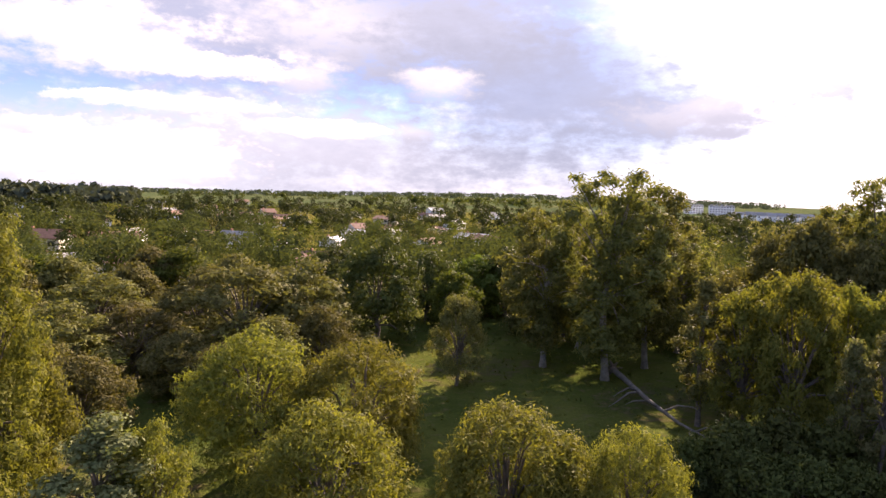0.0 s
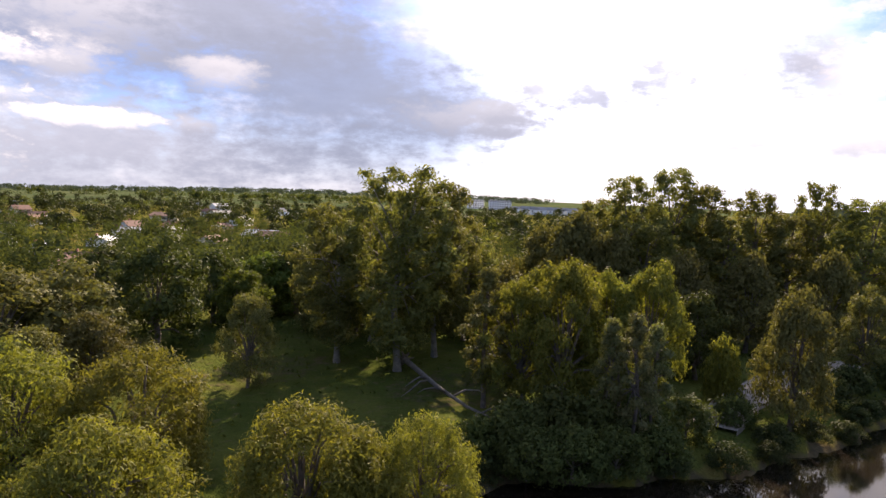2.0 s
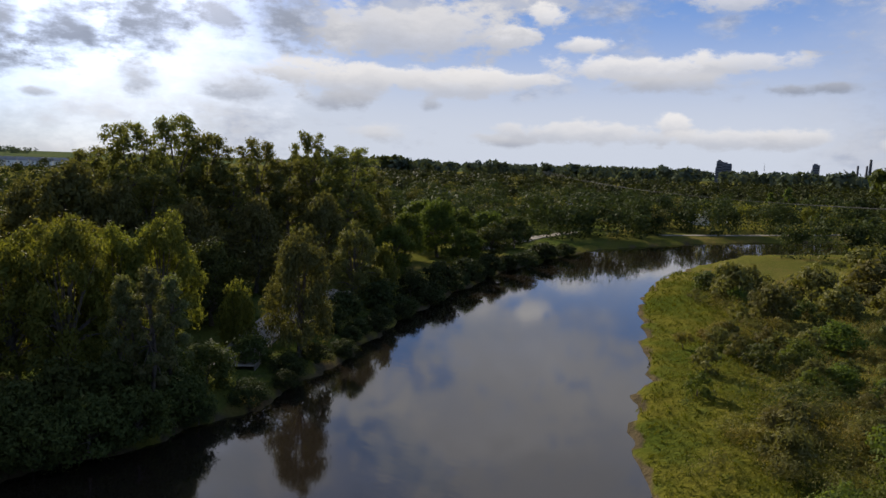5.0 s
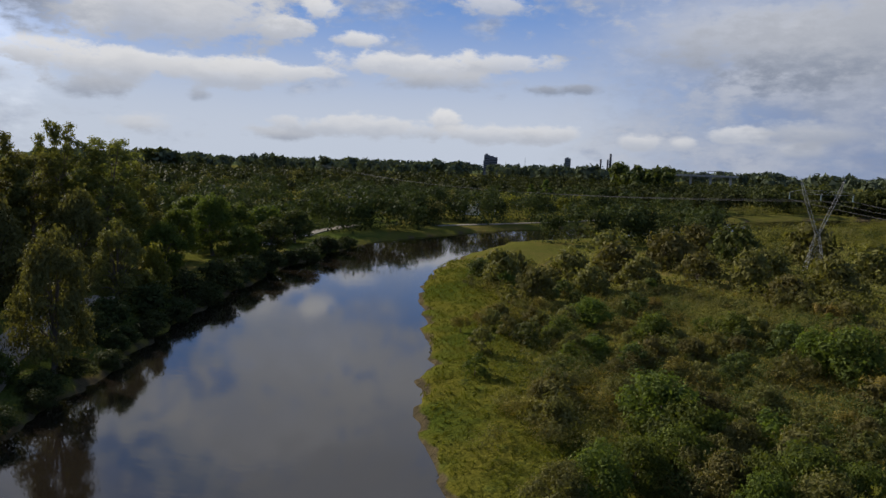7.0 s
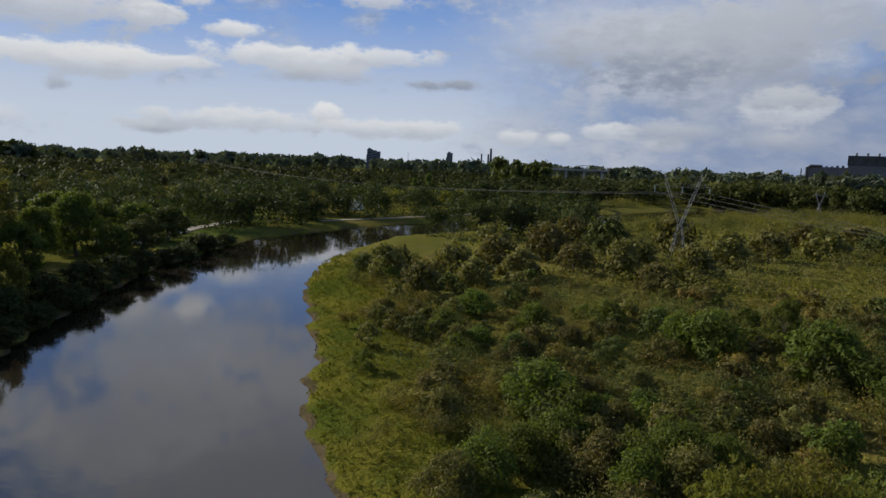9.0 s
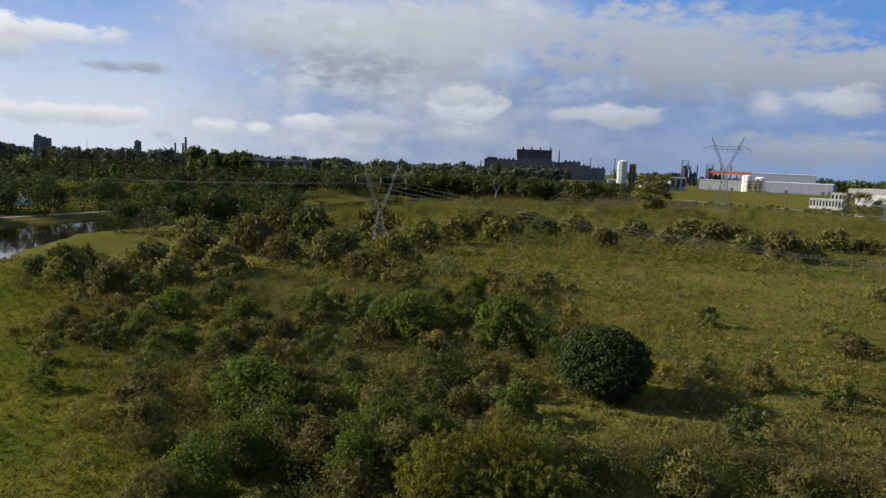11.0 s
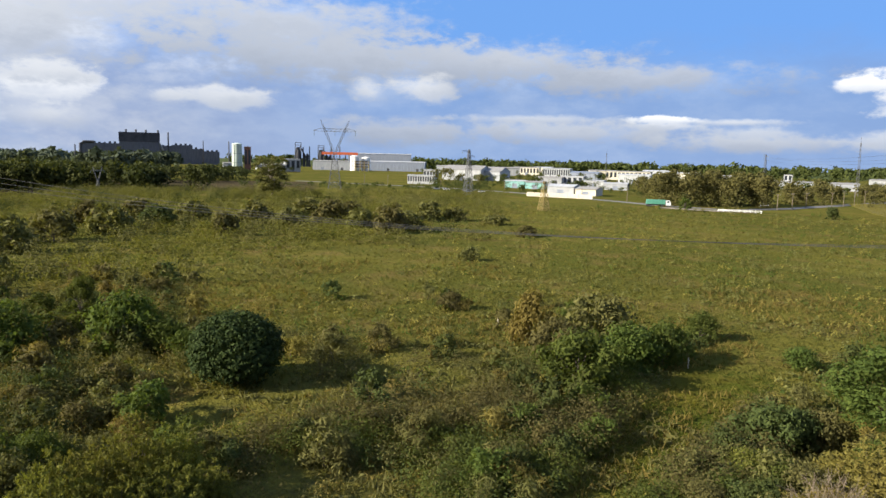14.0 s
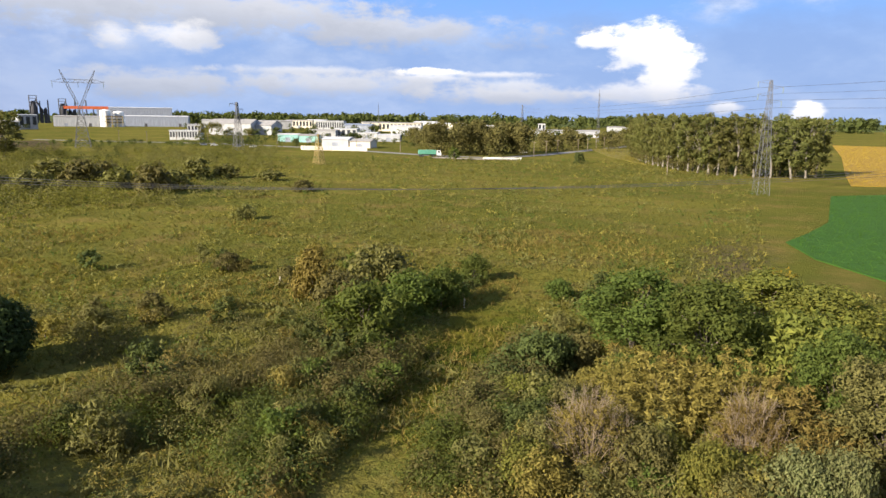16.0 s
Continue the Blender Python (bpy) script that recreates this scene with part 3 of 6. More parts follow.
def grow(kind, detail=1.0):
    """Trunk and crown of one plant of unit size: height h and radius r as given back. detail: more and smaller leaves."""
    wood = Shape()
    k_ = detail ** -0.5

    def clad(cl, n, length, width, droop=0.0, upright=0.0, bias=0.45):
        return leaves(in_clumps(cl, int(n * detail), bias), length * k_, width * k_, droop, upright)

    if kind == "willow":
        h, r = 9.5, 4.4
        cl = dome(52, r * 1.12, 2.6, h, 0.85, (0.16, 0.26))
        limbs(wood, (0, 0, 0), (0.3, 0.1, 3.0), [c[:3] for c in cl[::2]], 0.30, 0.35)
        # hanging skirts below the outer clumps
        for x, y, z, s in list(cl):
            if math.hypot(x, y) > r * 0.45:
                for k in range(1, 4):
                    if z - k * s * 1.1 > 0.9:
                        cl.append((x * (1 + 0.03 * k), y * (1 + 0.03 * k), z - k * s * rng.uniform(0.9, 1.15), s * (0.85 - 0.12 * k)))
        return h, r, wood, clad(cl, 14500, 0.44, 0.12, 0.5, bias=0.5)
    if kind == "broad":
        h, r = 10.0, 5.2
        cl = dome(46, r * 1.06, 1.9, h, 0.85, (0.18, 0.30))
        limbs(wood, (0, 0, 0), (0.2, 0.2, 3.2), [c[:3] for c in cl[::2]], 0.34)
        return h, r, wood, clad(cl, 11000, 0.42, 0.23, 0.2)
    if kind == "ragged":
        h, r = 10.0, 4.6
        cl = dome(40, r * 1.1, 2.0, h, 0.88, (0.15, 0.27))
        limbs(wood, (0, 0, 0), (0.2, 0.1, 3.5), [c[:3] for c in cl], 0.26, 0.15)
        return h, r, wood, clad(cl, 10500, 0.40, 0.17, 0.15, bias=0.5)
    if kind in ("gum", "grove"):
        h, r, low = 23.0, 5.2, 3.6 if kind == "gum" else 5.0
        cl = []
        many = 76 if kind == "gum" else 34
        for k in range(many):
            z = low + (22.2 - low) * (k / (many - 1)) ** 0.9
            reach = r * (0.55 + 0.5 * math.sin(math.pi * min(1, (z - 4) / 21))) * rng.uniform(0.25, 1.0)
            ang = k * 2.39996 + rng.uniform(-0.4, 0.4)
            s = (rng.uniform(1.3, 2.1) if z < 18 else rng.uniform(1.1, 1.6)) * (0.8 if kind == "gum" else 1.0)
            cl.append((math.cos(ang) * reach, math.sin(ang) * reach, z - s * 0.3, s))
        limbs(wood, (0, 0, 0), (0.4, 0.2, 15.0), [c[:3] for c in cl[6::1 if kind == "grove" else 2]], 0.34, 0.1)
        return h, r, wood, clad(cl, 19000 if kind == "gum" else 12000, 0.55, 0.2, 0.4, bias=0.5)
    if kind == "wall":
        # a tall tree of a close stand, leafy to the ground
        h, r = 22.0, 5.4
        cl = []
        for k in range(120):
            z = 1.5 + 19.8 * (k / 119)
            reach = r * (0.85 if z < 14 else 0.85 - 0.05 * (z - 14)) * rng.uniform(0.35, 1.0)
            ang = k * 2.39996 + rng.uniform(-0.4, 0.4)
            s = rng.uniform(0.8, 1.5) if z < 16 else rng.uniform(0.7, 1.15)
            cl.append((math.cos(ang) * reach, math.sin(ang) * reach, z, s))
        limbs(wood, (0, 0, 0), (0.3, 0.3, 14.0), [c[:3] for c in cl[20::5]], 0.4, 0.1)
        return h, r, wood, clad(cl, 19000, 0.5, 0.2, 0.35, bias=0.5)
    if kind == "poplar":
        h, r = 13.0, 2.8
        cl = []
        for k in range(26):
            z = 3.0 + 9.6 * k / 25
            reach = r * (0.72 * math.sin(math.pi * min(1.0, 0.25 + 0.72 * (z - 3) / 9.6))) * rng.uniform(0.5, 1.0)
            ang = k * 2.39996
            cl.append((math.cos(ang) * reach, math.sin(ang) * reach, z - 0.3, rng.uniform(0.55, 0.95)))
        limbs(wood, (0, 0, 0), (0.1, 0.1, 10.5), [c[:3] for c in cl[2:]], 0.2, 0.05)
        return h, r, wood, clad(cl, 6500, 0.32, 0.2, 0.2, bias=0.6)
    if kind == "bush":
        h, r = 4.0, 3.4
        cl = dome(22, r, 0.5, h, 0.8, (0.24, 0.38))
        limbs(wood, (0, 0, 0), (0.1, 0.1, 0.9), [c[:3] for c in cl[::2]], 0.12)
        return h, r, wood, clad(cl, 3800, 0.36, 0.19, 0.05, 0.15)
    if kind == "ball":
        h, r = 6.2, 4.3
        cl = [(0, 0, 2.9, 3.0)]
        for k in range(110):
            z = 1 - 1.75 * (k + 0.5) / 110
            w, ang, s = math.sqrt(1 - z * z), k * 2.39996, rng.uniform(0.6, 0.95)
            cl.append((math.cos(ang) * w * (r - s), math.sin(ang) * w * (r - s), 3.0 + z * (3.2 - s * 0.6), s))
        limbs(wood, (0, 0, 0), (0.1, 0.1, 1.5), [c[:3] for c in cl[::9]], 0.22)
        return h, r, wood, clad(cl, 17000, 0.34, 0.2, 0.1, bias=0.3)
    if kind == "shrub":
        h, r = 1.9, 1.35
        cl = dome(9, r, 0.25, h, 0.8, (0.28, 0.44))
        limbs(wood, (0, 0, 0), (0.05, 0.05, 0.35), [c[:3] for c in cl[::3]], 0.05, sides=3)
        return h, r, wood, clad(cl, 850, 0.27, 0.12, 0.0, 0.25, 0.6)
    if kind == "broom":
        # upright fine-twigged shrub
        h, r = 1.8, 1.0
        cl = [(rng.normal() * 0.4, rng.normal() * 0.4, rng.uniform(0.5, 1.4), rng.uniform(0.35, 0.6)) for _ in range(8)]
        limbs(wood, (0, 0, 0), (0.02, 0.02, 0.3), [c[:3] for c in cl[::3]], 0.04, 0.05, 3)
        return h, r, wood, clad(cl, 650, 0.42, 0.07, 0.0, 0.5, 0.6)
    if kind == "withy":
        # many upright leafy shoots from one foot
        h, r = 4.8, 2.4
        cl = []
        for k in range(46):
            ang, out = k * 2.39996, math.sqrt((k + 0.5) / 46)
            tip = h * (1.0 - 0.45 * out * out) * rng.uniform(0.8, 1.05)
            for f in (0.35, 0.5, 0.65, 0.8, 0.93):
                cl.append((math.cos(ang) * out * r * (0.4 + 0.6 * f), math.sin(ang) * out * r * (0.4 + 0.6 * f), tip * f, 0.42 - 0.22 * f))
        limbs(wood, (0, 0, 0), (0.05, 0.05, 0.5), [c[:3] for c in cl[3::10]], 0.06, 0.1, 3)
        p = in_clumps(cl, int(6200 * detail), 0.6)
        OUTWARD.clear()
        return h, r, wood, leaves(p, 0.3 * k_, 0.1 * k_, 0.0, 0.45)
    # "dry": a round head of bare forking twigs with few leaves
    h, r = 5.4, 3.5
    ends = []
    for k in range(60):
        ang, up = k * 2.39996, 0.12 + 1.35 * ((k + 0.5) / 60) ** 1.1
        e = Vector((math.cos(ang) * math.cos(up) * r, math.sin(ang) * math.cos(up) * r, 0.6 + math.sin(up) * (h - 0.6))) * rng.uniform(0.85, 1.0)
        ends.append(e)
        mid = e * 0.5 + Vector((rng.normal() * 0.15, rng.normal() * 0.15, 0.4))
        wood.tube([(0, 0, 0.1), mid * 0.55, mid, e], [0.05, 0.035, 0.022, 0.008], 4, False)
        for _ in range(11):
            s = mid.lerp(e, rng.uniform(0.0, 0.95))
            d = (e.normalized() + Vector(rng.normal(size=3)) * 0.45).normalized() * rng.uniform(0.5, 1.2)
            wood.tube([s, s + d], [0.013, 0.004], 3, False)
            wood.tube([s + d * 0.4, s + d * 0.4 + (d + Vector(rng.normal(size=3)) * 0.4) * 0.5], [0.008, 0.003], 3, False)
    cl = [(*(e * 0.82), 0.75) for e in ends]
    return h, r, wood, leaves(in_clumps(cl, 7000, 0.9), 0.16, 0.07, 0.0, 0.2)


NAMES = {"willow": "willow_tree", "broad": "broadleaf_tree", "ragged": "open_crowned_tree", "gum": "eucalyptus_tree", "grove": "eucalyptus_tree", "wall": "tall_tree", "poplar": "poplar_tree",
         "bush": "bush", "ball": "round_bush", "shrub": "shrub", "broom": "broom_shrub", "dry": "dry_bush", "withy": "bush"}
KINDS = {"willow": "tree", "broad": "tree", "ragged": "tree", "gum": "tree", "grove": "tree", "wall": "tree", "poplar": "tree", "bush": "bush", "ball": "bush", "shrub": "shrub", "broom": "shrub", "dry": "bush", "withy": "bush"}
GROWN = {}


def plant(kind, leaf, place, h, r, label, variants=2, bark=None, group="", sink=0.0):
    """Sets one plant: a fresh one for the first few of its sort, then copies, turned and scaled."""
    x, y = place
    far = math.hypot(x, y)
    if KINDS[kind] == "tree":
        detail = 1.6 if far < 49 else 1.15 if far < 72 else 0.95 if far < 90 else 0.75 if far < 150 else 0.4 if far < 180 else 0.2
    else:
        detail = 1.6 if far < 49 else 1.0 if far < 72 else 0.7 if far < 90 else 0.5 if far < 110 else 0.3 if far < 180 else 0.2
    stock = GROWN.setdefault((kind, leaf, variants, detail), [])
    spin = Matrix.Rotation(rng.uniform(0, math.tau), 4, "Z")
    if len(stock) < variants:
        h0, r0, wood, crown = grow(kind, detail)
        top = empty(NAMES[kind], Matrix.Identity(4), label, KINDS[kind], group)
        wood.made("trunk" if KINDS[kind] == "tree" else "stem", bark or BARK, top, smooth=True)
        c = new("crown" if KINDS[kind] == "tree" else "foliage", mesh_of("crown", *crown, LEAF[leaf]))
        c.parent = top
        stock.append((top, h0, r0))
        ob = top
        ob.matrix_basis = Matrix.Translation((x, y, -sink)) @ spin @ Matrix.Diagonal((r / r0, r / r0, h / h0, 1))
    else:
        src, h0, r0 = stock[int(rng.integers(len(stock)))]
        scale = Matrix.Diagonal((r / r0 / src.scale.x, r / r0 / src.scale.y, h / h0 / src.scale.z, 1))
        ob = copy_thing(src, Matrix.Translation((x, y, -sink)) @ spin @ scale)
    tagged(ob, label, KINDS[kind], group)
    return ob

# ---- the land ----
WATER_Z = -1.2
FAR_BANK = [(420, -120), (345, -55), (313, -25), (282, -2), (245, 25), (219, 46), (188, 59), (169, 66), (158, 66), (142, 66), (121, 65), (90, 59), (68, 53), (50, 46.5),
            (44, 45), (35, 43.5), (27, 44.5), (20, 46), (14, 43), (8, 33), (0, 25), (-15, 21), (-40, 17), (-80, 5), (-170, -20)]
NEAR_BANK = [(-170, -60), (-80, -32), (-30, -12), (0, -10), (20, -3), (33, 4), (40.5, 10.1), (45, 12.9), (53.2, 16.3), (60, 18.6), (69, 20.1), (78, 23.4), (89.5, 26.7), (100, 31.1),
             (114, 35.3), (130, 38), (138, 38.5), (164, 37.2), (190, 33), (208, 18), (222, 6), (250, -14), (290, -50), (360, -110), (400, -150)]


def shore_distance(x, y):
    """Distance to the river's edge, negative in the water."""
    ring = np.array(FAR_BANK + NEAR_BANK, float)
    nxt = np.roll(ring, -1, 0)
    best = np.full(x.shape, 1e9)
    inside = np.zeros(x.shape, bool)
    for (ax, ay), (bx, by) in zip(ring, nxt):
        ex, ey = bx - ax, by - ay
        k = np.clip(((x - ax) * ex + (y - ay) * ey) / (ex * ex + ey * ey), 0, 1)
        best = np.minimum(best, np.hypot(x - ax - k * ex, y - ay - k * ey))
        cross = (ay > y) != (by > y)
        inside ^= cross & (x < ex * (y - ay) / (ey if abs(ey) > 1e-9 else 1e-9) + ax)
    return np.where(inside, -best, best)


def wobble(x, y, s):
    return np.sin(x * s + 1.3 * np.sin(y * s * 0.7)) * np.sin(y * s * 1.1 + 0.9 * np.sin(x * s * 0.6 + 2))


def soft(v, lo, hi):
    k = np.clip((v - lo) / (hi - lo), 0, 1)
    return k * k * (3 - 2 * k)


def fall(x, y):
    """The far plain sinks gently towards the left of the first view."""
    az = np.degrees(np.arctan2(-x, y))
    return -np.tan(np.radians(0.85 * soft(az, -14, 24) * (1 - soft(az, 45, 80)))) * np.maximum(0.0, np.hypot(x, y) - 450)


def make_ground():
    turns, rings = 440, [2.0 * 1.03 ** k for k in range(265)]
    ang = np.linspace(0, math.tau, turns, endpoint=False)
    far = np.array(rings)
    x, y = -np.sin(ang)[None] * far[:, None], np.cos(ang)[None] * far[:, None]
    d = shore_distance(x, y) + 0.7 * wobble(x, y, 0.55) + 0.35 * wobble(x, y, 1.7)
    z = np.where(d < 0, WATER_Z - np.minimum(2.0, -d * 0.7), WATER_Z + np.clip(d, 0, 1.2) * 0.55 + soft(d, 0.8, 7) * 0.54)
    z += (0.22 * wobble(x, y, 0.21) + 0.1 * wobble(x, y, 0.8)) * soft(d, 2, 8) * (1 - soft(np.hypot(x, y), 70, 95))
    z = np.where(np.hypot(x, y) > 420, 0.0, z) + fall(x, y)
    verts = np.stack((x, y, z), -1).reshape(-1, 3)
    i, k = np.meshgrid(np.arange(len(rings) - 1), np.arange(turns), indexing="ij")
    k2 = (k + 1) % turns
    quads = np.stack((i * turns + k, (i + 1) * turns + k, (i + 1) * turns + k2, i * turns + k2), -1).reshape(-1, 4)
    verts = np.concatenate((verts, [(0, 0, WATER_Z - 2)]))
    fan = np.stack((np.arange(turns), (np.arange(turns) + 1) % turns, np.full(turns, len(verts) - 1), np.full(turns, -1)), -1)
    me = mesh_of("ground", verts, np.concatenate((quads, fan)), GROUND, True)
    az = np.degrees(np.arctan2(-x, y))
    dist = np.hypot(x, y)
    park = (az > -62) & (az < 60)
    lawn = np.where(park, 1 - soft(dist, 95, 125), 0) * soft(d, 0.5, 2)
    lawn = np.maximum(lawn, np.where((az < -62) & (az > -88) & (y > 0.27 * x + 18), 1 - soft(dist, 230, 300), 0) * soft(d, 1, 4))
    right = (az < -62) & (az > -110) & ~((az > -88) & (y > 0.27 * x + 18))
    marsh = np.where(right, 1 - soft(d + 2.5 * wobble(x, y, 0.12), 10, 17), 0) * (1 - soft(dist, 120, 150))
    swath = 1 - soft(np.abs(x - 14.7 + 0.107 * y) - 0.05 * (-28 - y), 1.6, 4.0)
    marsh = np.maximum(marsh, swath * soft(-y, 26, 42) * (1 - soft(dist, 64, 88)) * 0.75)
    soil = np.where(d < 0.7, 0.8, 0.0)
    soil = np.maximum(soil, np.where(park, 0.45 * soft(wobble(x, y, 0.16), -0.1, 0.6) * (dist < 85), 0))
    soil = np.maximum(soil, 0.7 * soft(-np.abs(az + 180 - 360 * (az > 0)) + 0, -9, 0) * soft(dist, 75, 95) * (1 - soft(dist, 110, 150)) * 0.8)
    scrub = (az < -76) & (d > 11) | (az > 150)
    soil = np.maximum(soil, np.where(scrub & (swath < 0.1), (0.26 + 0.14 * wobble(x, y, 0.3)) * (1 - soft(dist + 0.3 * np.minimum(0, az + 118), 66, 84)), 0))
    soil = np.maximum(soil, 0.9 * soft(az, -130, -127) * (1 - soft(az, -112, -108)) * soft(dist, 395, 425) * (1 - soft(dist, 560, 600)))
    field = soft(dist, 620, 760) * ((az > -22) & (az < 60)) + soft(dist, 1500, 1700) * ((az <= -22) | (az >= 60))
    tags = me.color_attributes.new("zone", "FLOAT_COLOR", "POINT")
    values = np.stack((lawn, marsh, soil, np.clip(field, 0, 1)), -1).reshape(-1, 4)
    values = np.concatenate((values, [(0, 0, 1, 0)]))
    tags.data.foreach_set("color", values.astype("f").reshape(-1))
    tagged(new("ground", me), "rough meadow, park lawn and marshy bank of a river plain", "ground", kind="structure")


def make_water():
    # one flat sheet that reaches under the banks
    s = Shape()
    for (ax, ay), (bx, by), (cx, cy), (dx, dy) in (((-200, -70), (60, -20), (60, 75), (-200, 40)), ((60, -20), (170, 20), (170, 75), (60, 75)), ((170, -60), (300, -120), (330, 30), (170, 75)), ((300, -120), (440, -200), (460, -80), (330, 30))):
        s.add([(ax, ay, WATER_Z), (bx, by, WATER_Z), (cx, cy, WATER_Z), (dx, dy, WATER_Z)], [(0, 1, 2, 3)])
    tagged(s.made("water", WATER), "still brown river that mirrors the clouds", "water", kind="structure")


def strip(name, points, width, material_, label, z=0.06, category="path"):
    """A path or road along points, 6 cm thick, its edges slightly uneven."""
    s = Shape()
    pts = [Vector((*p, 0)) for p in points]
    fine = [pts[i].lerp(pts[i + 1], k / 6) for i in range(len(pts) - 1) for k in range(6)] + [pts[-1]]
    rows = []
    for i, p in enumerate(fine):
        d = (fine[min(i + 1, len(fine) - 1)] - fine[max(i - 1, 0)]).normalized()
        n = Vector((-d.y, d.x, 0))
        w = width / 2 * rng.uniform(0.93, 1.07)
        rows.append((p - n * w, p + n * w))
    for (a, b), (c, d) in zip(rows, rows[1:]):
        up, down = Vector((0, 0, z)), Vector((0, 0, -0.6))
        s.add([a + up, c + up, d + up, b + up, a + down, c + down, d + down, b + down], [(0, 1, 2, 3), (0, 4, 5, 1), (2, 6, 7, 3)])
    return tagged(s.made(name, material_), label, category, kind="structure")


make_ground()
make_water()
strip("path_1", [(42, 51), (50, 57), (60, 63.5), (70, 68), (78, 69)], 4.2, DUST_ROAD, "pale gravel path along the river bank", 0.35)
strip("path_2", [(140, 82), (156, 82.5), (176, 85), (200, 84)], 3.6, DUST_ROAD, "pale gravel path along the river bank", 0.2)
strip("path_3", [(215, 62), (240, 42), (262, 26), (290, 8)], 2.5, DUST_ROAD, "pale gravel path under the willows", 0.15)
strip("road_1", [(71, -560), (90, -431), (99, -371), (112, -330), (150, -335), (243, -371), (330, -385), (480, -360)], 7.5, ASPHALT, "worn asphalt road along the sheds", 0.08, "road")
strip("road_2", [(99, -326), (116, -318), (140, -319)], 9.0, DUST_ROAD, "dusty turning place beside the road", 0.12, "road")

# ---- the river's park bank: trees by heading, distance, height and radius ----
for az, far, h, r in ((14.9, 48, 9.6, 4.9), (6.4, 46, 9.5, 4.6), (9.2, 36, 8.3, 4.3), (-6.8, 36, 8.6, 4.4), (-17.0, 37, 7.8, 2.9), (-11.0, 35.5, 7.2, 2.6)):
    plant("willow", "willow", polar(az, far), h * 1.02, r * 1.1, "yellow-green weeping willow standing on the river bank", 4, group="willows on the bank")
plant("poplar", "pale", polar(26.0, 35), 9.0, 3.6, "pale yellowing poplar with silvery leaves by the willows", 1)
plant("ragged", "yellow", polar(22.6, 35.5), 8.0, 2.6, "yellowing poplar with thin leaves by the willows", 1)
plant("wall", "yellow", polar(33.2, 42), 17.8, 3.3, "bright green tall poplar in full leaf", 1)
plant("ragged", "yellow", polar(31.5, 46), 11.0, 3.4, "yellowing tree at the edge of the park", 1)
for az, far, h, r in ((23.7, 75, 7.2, 4.9), (15.4, 75, 11.2, 6.2), (11.0, 78, 10.4, 5.6), (29.0, 72, 7.5, 5.0), (19.0, 84, 9.0, 5.2), (26.4, 90, 8.2, 5.5), (33.0, 84, 9.5, 5.4)):
    plant("ragged", "olive", polar(az, far), h, r * 1.25, "olive-brown open-crowned tree in the park", 3, group="park trees")
for az, far, h, r in ((5.1, 88, 12.6, 6.4), (8.6, 100, 11.2, 6.0), (0.9, 105, 10.4, 5.6), (-5.5, 112, 11.0, 6.0)):
    plant("broad", "dark", polar(az, far), h, r, "dark broadleaf tree in the park", 2, group="dark park trees")
for az, far, h, r in ((-2.9, 110, 9.6, 6.9), (-1.2, 98, 8.6, 4.4), (-5.6, 121, 9.4, 6.2), (20.2, 110, 9.6, 6.0), (30.2, 108, 9.0, 6.0)):
    plant("broad", "green", polar(az, far), h, r, "rounded green broadleaf tree at the lawn's edge", 3, group="park trees")
plant("ragged", "olive", polar(-1.8, 70), 9.4, 3.0, "small thinly leaved tree on the lawn", 3)
for az, far, h, r in ((-14.0, 77, 23.3, 6.0), (-8.9, 81, 18.8, 5.0), (-17.0, 84, 21.6, 5.2), (-19.3, 95, 16.0, 4.6), (-11.6, 92, 19.0, 4.4), (-17.8, 100, 16.5, 4.8)):
    plant("gum", "gum", polar(az, far), h, r, "tall eucalyptus with a pale trunk and olive leaf clusters", 4, GREY_BARK, "eucalyptus trees on the lawn")
plant("poplar", "olive", polar(-21.3, 65), 13.4, 3.0, "slim thin-leaved tree leaning over the lawn", 2)
for az, far, h, r in ((-27.7, 62, 14.9, 4.2), (-24.4, 65, 13.4, 4.2), (-34.4, 68, 14.7, 3.9), (-31.0, 67, 13.6, 4.2), (-26.2, 70, 12.6, 4.2), (-29.4, 72, 13.0, 4.2)):
    plant("ragged", "yellow", polar(az, far), h, r, "tree with yellow-green leaves near the water", 2, group="yellowing trees by the water")
for az, far, h, r in ((-33.4, 55, 11.6, 2.2), (-31.6, 57, 10.8, 2.0), (-35.0, 57, 10.6, 2.0)):
    plant("poplar", "pale", polar(az, far), h, r, "young poplar with sparse glinting leaves", 2, group="young poplars")
plant("broad", "olive", polar(-44.9, 71), 12.1, 3.9, "rounded olive-yellow tree at the water's edge", 1)
plant("ragged", "olive", polar(-49.3, 96), 10.9, 3.8, "tree with several stems on the lit bank", 3)
plant("bush", "yellow", polar(-51.8, 100), 7.6, 2.6, "yellow-green small tree on the bank", 2)
plant("bush", "yellow", polar(-40.0, 75), 6.7, 2.4, "yellow-green bush on the bank", 2)
for az, far, h, r in ((-32.2, 115, 24.4, 4.8), (-35.4, 120, 26.0, 4.6), (-37.6, 122, 23.4, 5.0), (-41.6, 125, 22.8, 4.8), (-45.6, 135, 24.8, 3.8), (-48.7, 130, 22.4, 5.4),
                      (-29.6, 118, 20.4, 4.6), (-43.6, 128, 19.5, 5.0), (-39.4, 118, 18.6, 5.0), (-50.4, 138, 18.4, 4.6), (-33.6, 108, 17.0, 5.0)):
    plant("wall", "gum", polar(az, far), h, r * 1.35, "tall dark olive tree in a close stand", 4, group="close stand of tall trees")
